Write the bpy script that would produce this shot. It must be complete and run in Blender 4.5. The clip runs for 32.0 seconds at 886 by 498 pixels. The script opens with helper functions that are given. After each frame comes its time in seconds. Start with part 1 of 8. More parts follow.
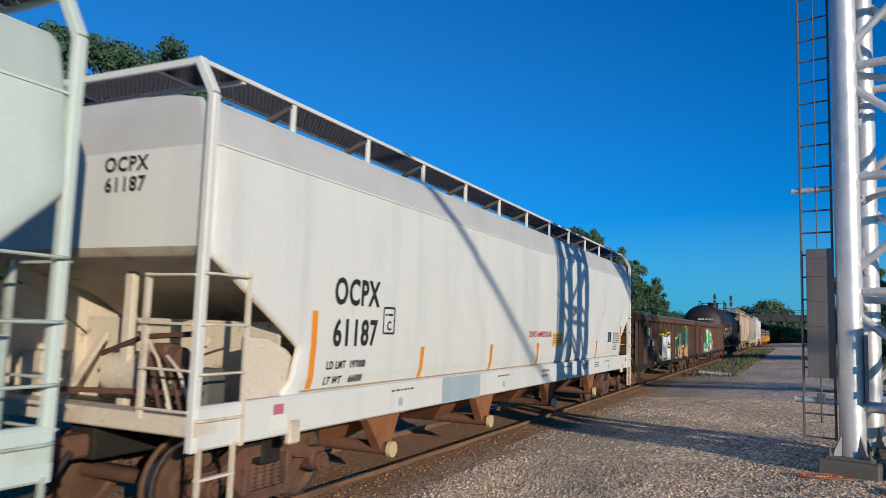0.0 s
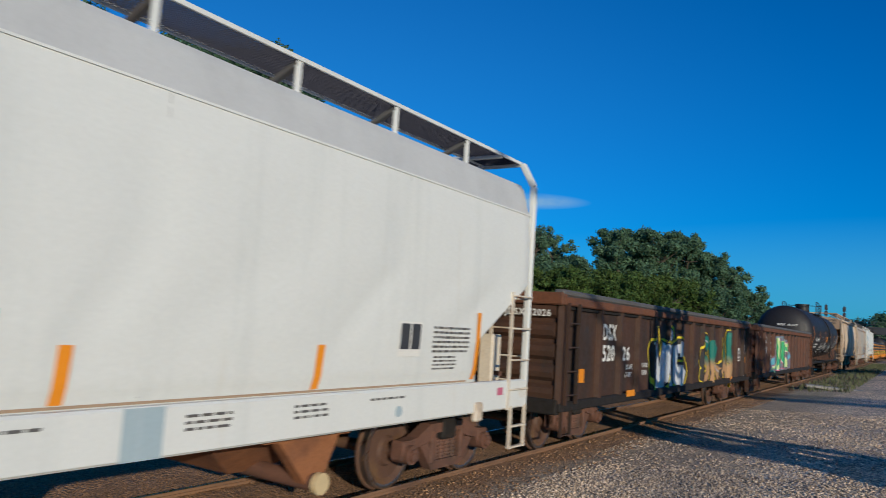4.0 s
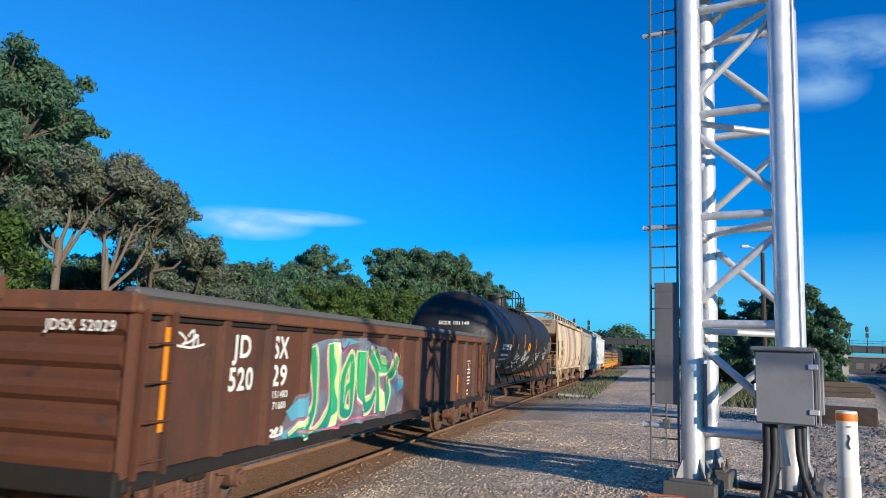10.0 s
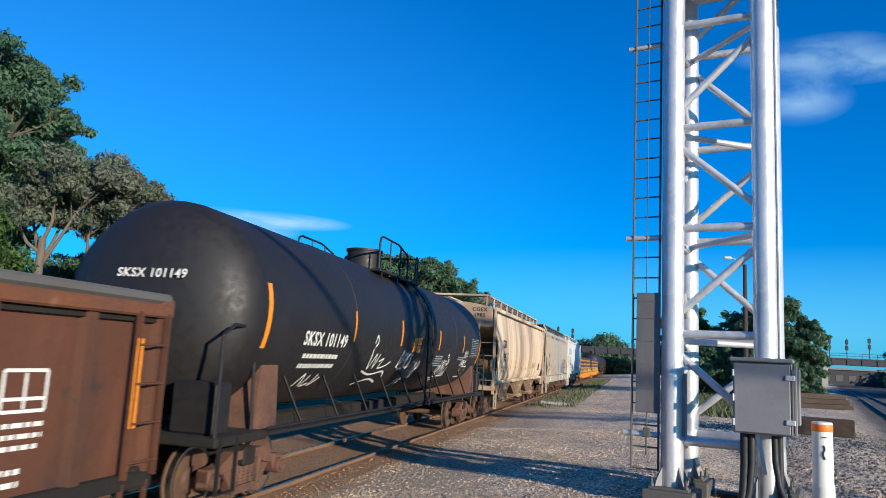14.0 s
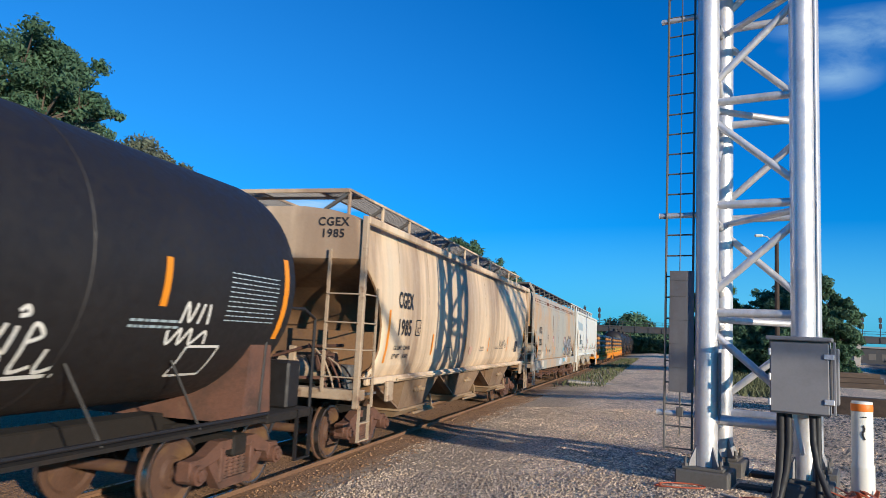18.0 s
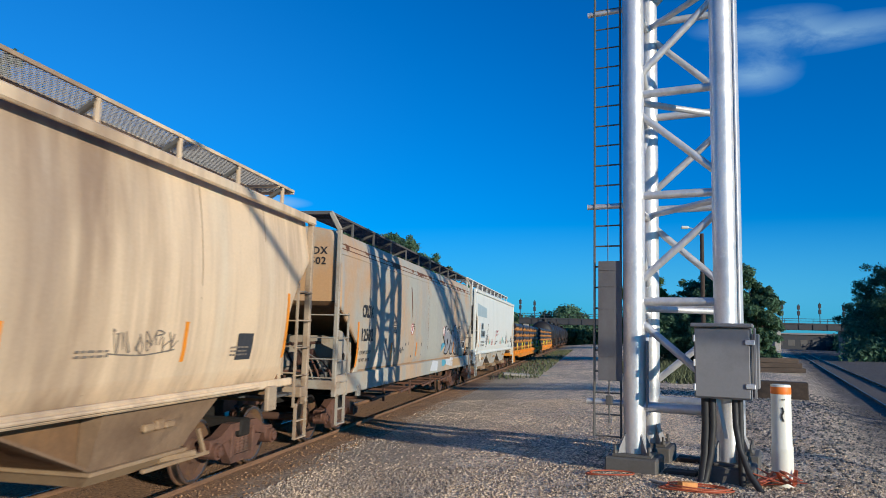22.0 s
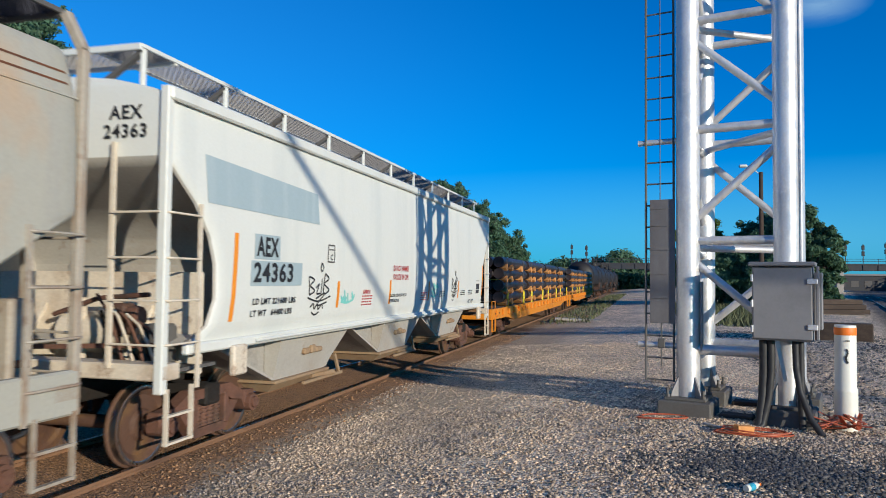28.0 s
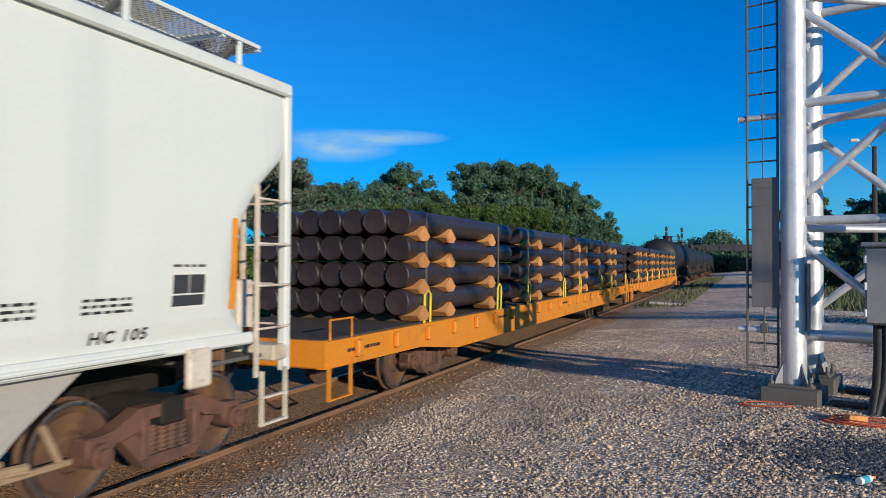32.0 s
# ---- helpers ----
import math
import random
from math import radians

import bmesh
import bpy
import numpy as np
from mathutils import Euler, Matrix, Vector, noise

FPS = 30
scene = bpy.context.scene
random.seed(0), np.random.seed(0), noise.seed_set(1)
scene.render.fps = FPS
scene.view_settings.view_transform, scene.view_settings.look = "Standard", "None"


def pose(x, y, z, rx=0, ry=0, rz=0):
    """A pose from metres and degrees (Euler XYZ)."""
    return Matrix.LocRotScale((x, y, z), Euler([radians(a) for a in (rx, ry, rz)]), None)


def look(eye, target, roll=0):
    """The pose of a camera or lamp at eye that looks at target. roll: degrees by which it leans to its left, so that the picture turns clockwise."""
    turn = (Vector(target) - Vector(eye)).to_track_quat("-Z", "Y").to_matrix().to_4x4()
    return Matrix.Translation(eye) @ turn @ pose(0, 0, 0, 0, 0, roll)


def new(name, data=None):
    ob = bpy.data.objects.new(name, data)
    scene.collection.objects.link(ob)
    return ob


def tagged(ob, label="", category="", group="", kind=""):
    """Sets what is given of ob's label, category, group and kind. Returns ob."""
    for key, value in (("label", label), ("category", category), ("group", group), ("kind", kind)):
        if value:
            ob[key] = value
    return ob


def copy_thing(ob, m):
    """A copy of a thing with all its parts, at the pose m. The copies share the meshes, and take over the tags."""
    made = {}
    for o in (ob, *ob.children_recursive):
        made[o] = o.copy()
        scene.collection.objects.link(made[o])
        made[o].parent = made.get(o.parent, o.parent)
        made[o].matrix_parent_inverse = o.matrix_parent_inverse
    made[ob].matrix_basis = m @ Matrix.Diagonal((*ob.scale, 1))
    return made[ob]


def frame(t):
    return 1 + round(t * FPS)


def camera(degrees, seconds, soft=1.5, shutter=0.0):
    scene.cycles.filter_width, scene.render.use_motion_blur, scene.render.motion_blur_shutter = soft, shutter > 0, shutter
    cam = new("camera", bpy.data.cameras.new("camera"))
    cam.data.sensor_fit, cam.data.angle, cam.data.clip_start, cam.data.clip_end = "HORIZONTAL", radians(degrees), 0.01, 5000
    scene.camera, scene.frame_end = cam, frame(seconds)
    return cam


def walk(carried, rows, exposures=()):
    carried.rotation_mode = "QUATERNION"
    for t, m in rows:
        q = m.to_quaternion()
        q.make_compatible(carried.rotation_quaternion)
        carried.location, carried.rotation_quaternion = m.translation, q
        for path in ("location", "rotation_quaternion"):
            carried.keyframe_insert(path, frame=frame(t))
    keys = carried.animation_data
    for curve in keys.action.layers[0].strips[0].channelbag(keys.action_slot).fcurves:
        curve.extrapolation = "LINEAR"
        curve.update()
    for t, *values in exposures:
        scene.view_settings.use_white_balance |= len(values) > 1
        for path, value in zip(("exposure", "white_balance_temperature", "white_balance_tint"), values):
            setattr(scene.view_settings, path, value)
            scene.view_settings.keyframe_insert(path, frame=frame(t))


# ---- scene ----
cam = camera(63.17, 32.0, soft=0.8, shutter=0.4)
PATH = [
    (0.0, look((0.101, -0.104, 2.128), (-8.595, 17.789, 4.182), 1.88)),
    (0.5, look((0.116, -0.093, 2.144), (-9.114, 17.536, 4.152), 1.90)),
    (1.0, look((0.123, -0.067, 2.145), (-9.856, 17.181, 3.858), 2.08)),
    (1.5, look((0.130, -0.055, 2.136), (-10.102, 17.063, 3.646), 2.19)),
    (2.0, look((0.129, -0.041, 2.121), (-10.546, 16.814, 3.521), 3.05)),
    (2.5, look((0.120, -0.037, 2.106), (-11.177, 16.411, 3.461), 4.16)),
    (3.0, look((0.115, -0.060, 2.098), (-11.678, 16.018, 3.650), 4.25)),
    (3.5, look((0.111, -0.085, 2.101), (-11.594, 16.030, 3.914), 4.23)),
    (4.0, look((0.109, -0.096, 2.104), (-10.837, 16.528, 4.057), 3.77)),
    (4.5, look((0.124, -0.097, 2.103), (-9.896, 17.098, 4.076), 3.37)),
    (6.5, look((0.145, -0.151, 2.184), (-7.813, 18.077, 4.275), 2.46)),
    (7.0, look((0.140, -0.154, 2.201), (-7.913, 18.006, 4.509), 2.04)),
    (7.5, look((0.137, -0.133, 2.207), (-7.352, 18.285, 4.378), 2.31)),
    (8.0, look((0.145, -0.076, 2.210), (-6.413, 18.728, 4.052), 2.28)),
    (8.5, look((0.156, -0.001, 2.212), (-6.127, 18.897, 4.057), 1.72)),
    (9.0, look((0.156, 0.018, 2.209), (-6.049, 18.921, 4.250), 1.78)),
    (9.5, look((0.139, -0.016, 2.212), (-5.495, 19.030, 4.559), 1.64)),
    (10.0, look((0.120, -0.046, 2.220), (-5.226, 19.027, 4.985), 2.17)),
    (10.5, look((0.119, -0.080, 2.222), (-4.996, 19.022, 5.210), 2.49)),
    (11.0, look((0.124, -0.103, 2.224), (-4.757, 19.046, 5.310), 2.20)),
    (11.5, look((0.126, -0.107, 2.222), (-4.548, 19.097, 5.280), 2.32)),
    (12.0, look((0.127, -0.119, 2.216), (-4.181, 19.179, 5.222), 2.14)),
    (12.5, look((0.132, -0.128, 2.213), (-4.105, 19.174, 5.295), 2.40)),
    (13.0, look((0.138, -0.123, 2.216), (-4.443, 19.114, 5.201), 2.57)),
    (13.5, look((0.141, -0.122, 2.216), (-4.731, 19.070, 5.032), 2.96)),
    (14.0, look((0.143, -0.134, 2.218), (-4.824, 19.014, 5.168), 3.04)),
    (14.5, look((0.144, -0.152, 2.222), (-4.696, 18.982, 5.455), 3.38)),
    (16.5, look((0.097, -0.107, 2.214), (-5.062, 19.000, 5.102), 3.42)),
    (17.0, look((0.092, -0.107, 2.214), (-5.115, 19.011, 4.932), 3.01)),
    (17.5, look((0.080, -0.087, 2.212), (-5.226, 19.033, 4.716), 2.95)),
    (18.0, look((0.062, -0.074, 2.213), (-5.573, 18.969, 4.581), 2.86)),
    (18.5, look((0.041, -0.085, 2.213), (-5.567, 18.980, 4.468), 2.90)),
    (19.0, look((0.020, -0.094, 2.211), (-5.243, 19.077, 4.403), 2.59)),
    (19.5, look((0.011, -0.091, 2.202), (-5.364, 19.052, 4.356), 2.35)),
    (20.0, look((0.039, -0.065, 2.194), (-5.280, 19.092, 4.362), 1.76)),
    (20.5, look((0.107, -0.010, 2.194), (-4.439, 19.380, 4.038), 0.48)),
    (21.0, look((0.155, 0.047, 2.192), (-4.111, 19.532, 3.654), 1.36)),
    (21.5, look((0.150, 0.075, 2.194), (-4.254, 19.511, 3.886), 1.64)),
    (22.0, look((0.124, 0.087, 2.194), (-3.803, 19.560, 4.512), 1.49)),
    (22.5, look((0.112, 0.127, 2.192), (-4.223, 19.512, 4.524), 2.44)),
    (23.0, look((0.125, 0.196, 2.202), (-4.351, 19.533, 4.659), 2.85)),
    (23.5, look((0.155, 0.241, 2.212), (-4.194, 19.619, 4.578), 2.04)),
    (24.0, look((0.182, 0.238, 2.207), (-3.514, 19.791, 4.222), 0.98)),
    (24.5, look((0.191, 0.218, 2.191), (-3.231, 19.822, 4.187), 0.06)),
    (26.5, look((0.175, 0.305, 2.175), (-4.309, 19.714, 3.955), 1.12)),
    (27.0, look((0.167, 0.329, 2.168), (-4.551, 19.706, 3.681), 0.92)),
    (27.5, look((0.162, 0.345, 2.166), (-4.834, 19.675, 3.348), 0.70)),
    (28.0, look((0.157, 0.360, 2.155), (-5.130, 19.630, 2.988), 0.64)),
    (28.5, look((0.152, 0.372, 2.147), (-5.539, 19.535, 2.776), 0.55)),
    (29.0, look((0.158, 0.381, 2.149), (-5.931, 19.422, 2.755), -0.16)),
    (29.5, look((0.165, 0.388, 2.148), (-6.246, 19.326, 2.629), -0.39)),
    (30.0, look((0.162, 0.390, 2.148), (-6.688, 19.179, 2.423), 0.02)),
    (30.5, look((0.154, 0.391, 2.151), (-7.060, 19.042, 2.460), -0.19)),
    (31.0, look((0.146, 0.384, 2.149), (-7.259, 18.960, 2.484), 0.07)),
    (31.5, look((0.141, 0.366, 2.151), (-7.477, 18.856, 2.451), 0.25)),
    (32.0, look((0.141, 0.346, 2.153), (-7.484, 18.831, 2.521), 0.28)),
]
walk(cam, PATH, [(0, -0.1, 6300, 9), (1, -0.25, 6250, 8), (4, -0.28, 6150, 7), (6.5, 0.38, 6250, 7), (9, 0.46, 6300, 8), (11, 0.44, 6200, 6), (14.5, 0.46, 6200, 7), (17, 0.4, 6350, 9), (20, 0.15, 6250, 7), (22, 0.1, 6050, 5), (24, 0.24, 6050, 5), (28, 0.12, 6100, 6), (30, -0.04, 6150, 7), (31, -0.06, 6150, 7), (32, 0.05, 6150, 7)])

# ---- light: low evening sun from behind the right shoulder, clear sky ----
SUN_DIR = Vector((0.78, -0.625, 0.225)).normalized()
sun = new("sun", bpy.data.lights.new("sun", "SUN"))
sun.data.energy, sun.data.angle, sun.data.color = 4.6, radians(0.55), (1.0, 0.86, 0.67)
sun.matrix_world = look((0, 0, 60), Vector((0, 0, 60)) - SUN_DIR)

world = bpy.data.worlds.new("sky")
scene.world = world
world.use_nodes = True
wt = world.node_tree
wt.nodes.clear()


def wnode(kind, **values):
    n = wt.nodes.new(kind)
    for k, v in values.items():
        n.inputs[k].default_value = v
    return n


sky = wnode("ShaderNodeTexSky")
sky.sky_type, sky.sun_disc = "NISHITA", False
sky.sun_elevation, sky.sun_rotation = radians(12.5), radians(128.7)
sky.air_density, sky.dust_density, sky.ozone_density = 1.0, 0.25, 6.0
hue = wt.nodes.new("ShaderNodeMix")
hue.data_type, hue.blend_type = "RGBA", "MULTIPLY"
hue.inputs[0].default_value = 1.0
hue.inputs[7].default_value = (0.05, 0.8, 1.22, 1)
wt.links.new(sky.outputs[0], hue.inputs[6])
# thin wisps of cloud
wco = wnode("ShaderNodeTexCoord")
wmap = wnode("ShaderNodeMapping", Scale=(3.0, 3.0, 8.0))
wt.links.new(wco.outputs["Generated"], wmap.inputs[0])
wno = wnode("ShaderNodeTexNoise", Scale=2.2, Detail=7.0, Roughness=0.58, Distortion=0.5)
wt.links.new(wmap.outputs[0], wno.inputs["Vector"])
wra = wt.nodes.new("ShaderNodeMapRange")
wra.inputs[1].default_value, wra.inputs[2].default_value = 0.4, 0.62
wt.links.new(wno.outputs[0], wra.inputs[0])


def bank(az, el, wide, high):
    """A soft patch of cloudiness round one heading of the sky."""
    c = (-math.sin(radians(az)) * math.cos(radians(el)), math.cos(radians(az)) * math.cos(radians(el)), math.sin(radians(el)))
    sub = wt.nodes.new("ShaderNodeVectorMath")
    sub.operation = "SUBTRACT"
    sub.inputs[1].default_value = c
    wt.links.new(wco.outputs["Generated"], sub.inputs[0])
    mul = wt.nodes.new("ShaderNodeVectorMath")
    mul.operation = "MULTIPLY"
    mul.inputs[1].default_value = (1 / wide, 1 / wide, 1 / high)
    wt.links.new(sub.outputs[0], mul.inputs[0])
    ln = wt.nodes.new("ShaderNodeVectorMath")
    ln.operation = "LENGTH"
    wt.links.new(mul.outputs[0], ln.inputs[0])
    mr = wt.nodes.new("ShaderNodeMapRange")
    mr.inputs[1].default_value, mr.inputs[2].default_value = 1.0, 0.1
    wt.links.new(ln.outputs["Value"], mr.inputs[0])
    return mr.outputs[0]


def wmath(op, a, b):
    n = wt.nodes.new("ShaderNodeMath")
    n.operation = op
    n.use_clamp = True
    for i, v in enumerate((a, b)):
        if isinstance(v, float):
            n.inputs[i].default_value = v
        else:
            wt.links.new(v, n.inputs[i])
    return n.outputs[0]


banks = wmath("ADD", bank(31.0, 9.1, 0.09, 0.024), bank(27.6, 9.8, 0.1, 0.012))
wisps = wmath("ADD", bank(-17.0, 21.3, 0.14, 0.022), wmath("ADD", bank(-13.0, 22.6, 0.09, 0.02), bank(-12.5, 19.3, 0.06, 0.03)))
low = wmath("ADD", wmath("MULTIPLY", bank(-10, 3.0, 0.8, 0.11), 0.5), wmath("MULTIPLY", bank(52, 12, 0.9, 0.4), 0.14))
cover = wmath("ADD", wmath("MULTIPLY", wmath("ADD", wra.outputs[0], 0.4), banks), wmath("MULTIPLY", wmath("MULTIPLY", wmath("ADD", wra.outputs[0], 0.2), wisps), 0.5))
last_sky = hue.outputs[2]
for amount, tone in ((low, (1.3, 4.2, 6.3, 1)), (cover, (3.2, 4.8, 6.0, 1))):
    mixc = wt.nodes.new("ShaderNodeMix")
    mixc.data_type = "RGBA"
    mixc.inputs[7].default_value = tone
    wt.links.new(amount, mixc.inputs[0])
    wt.links.new(last_sky, mixc.inputs[6])
    last_sky = mixc.outputs[2]
wbg = wnode("ShaderNodeBackground", Strength=0.12)
wt.links.new(last_sky, wbg.inputs[0])
wout = wnode("ShaderNodeOutputWorld")
wt.links.new(wbg.outputs[0], wout.inputs[0])


# ---- materials ----
def mat(name, base, rough=0.6, metal=0.0, var=(), grain=0.12, grain_scale=30.0, bump=0.0, bump_scale=60.0, stretch=(1, 1, 1), island=0.0, obrand=0.0):
    """A surface: base colour, layers of stains (colour, scale, from, to, stretch), fine grain and relief, in metres of the object."""
    m = bpy.data.materials.new(name)
    m.use_nodes = True
    t = m.node_tree
    bs = t.nodes["Principled BSDF"]
    bs.inputs["Roughness"].default_value, bs.inputs["Metallic"].default_value = rough, metal
    co = t.nodes.new("ShaderNodeTexCoord")

    def noise_at(scale, st, detail=5.0):
        mp = t.nodes.new("ShaderNodeMapping")
        mp.inputs["Scale"].default_value = st
        t.links.new(co.outputs["Object"], mp.inputs[0])
        n = t.nodes.new("ShaderNodeTexNoise")
        n.inputs["Scale"].default_value, n.inputs["Detail"].default_value, n.inputs["Roughness"].default_value = scale, detail, 0.62
        t.links.new(mp.outputs[0], n.inputs["Vector"])
        return n.outputs[0]

    def mix(fac, a, b, blend="MIX"):
        x = t.nodes.new("ShaderNodeMix")
        x.data_type, x.blend_type = "RGBA", blend
        for s, v in ((0, fac), (6, a), (7, b)):
            if isinstance(v, (int, float)):
                x.inputs[s].default_value = v
            elif isinstance(v, tuple):
                x.inputs[s].default_value = (*v, 1)
            else:
                t.links.new(v, x.inputs[s])
        return x.outputs[2]

    def ramp(v, lo, hi, to0=0.0, to1=1.0):
        r = t.nodes.new("ShaderNodeMapRange")
        for i, q in ((1, lo), (2, hi), (3, to0), (4, to1)):
            r.inputs[i].default_value = q
        t.links.new(v, r.inputs[0])
        return r.outputs[0]

    col = base
    for c, scale, lo, hi, st in var:
        col = mix(ramp(noise_at(scale, st), lo, hi), col, c)
    if grain:
        g = ramp(noise_at(grain_scale, stretch, 4.0), 0.25, 0.75, 1 - grain, 1 + grain)
        gv = t.nodes.new("ShaderNodeCombineColor")
        for i in range(3):
            t.links.new(g, gv.inputs[i])
        col = mix(1.0, col, gv.outputs[0], "MULTIPLY")
    for amount, source in ((island, "island"), (obrand, "ob")):
        if amount:
            n = t.nodes.new("ShaderNodeNewGeometry" if source == "island" else "ShaderNodeObjectInfo")
            r = ramp(n.outputs["Random Per Island" if source == "island" else "Random"], 0, 1, 1 - amount, 1 + amount)
            gv = t.nodes.new("ShaderNodeCombineColor")
            for i in range(3):
                t.links.new(r, gv.inputs[i])
            col = mix(1.0, col, gv.outputs[0], "MULTIPLY")
    if isinstance(col, tuple):
        bs.inputs["Base Color"].default_value = (*col, 1)
    else:
        t.links.new(col, bs.inputs["Base Color"])
    if rough < 0.9 and grain:
        t.links.new(ramp(noise_at(grain_scale * 0.3, stretch), 0.3, 0.7, max(rough - 0.1, 0.05), min(rough + 0.14, 1)), bs.inputs["Roughness"])
    if bump:
        b = t.nodes.new("ShaderNodeBump")
        b.inputs["Strength"].default_value, b.inputs["Distance"].default_value = bump, 0.01
        t.links.new(noise_at(bump_scale, (1, 1, 1), 6.0), b.inputs["Height"])
        t.links.new(b.outputs[0], bs.inputs["Normal"])
    return m


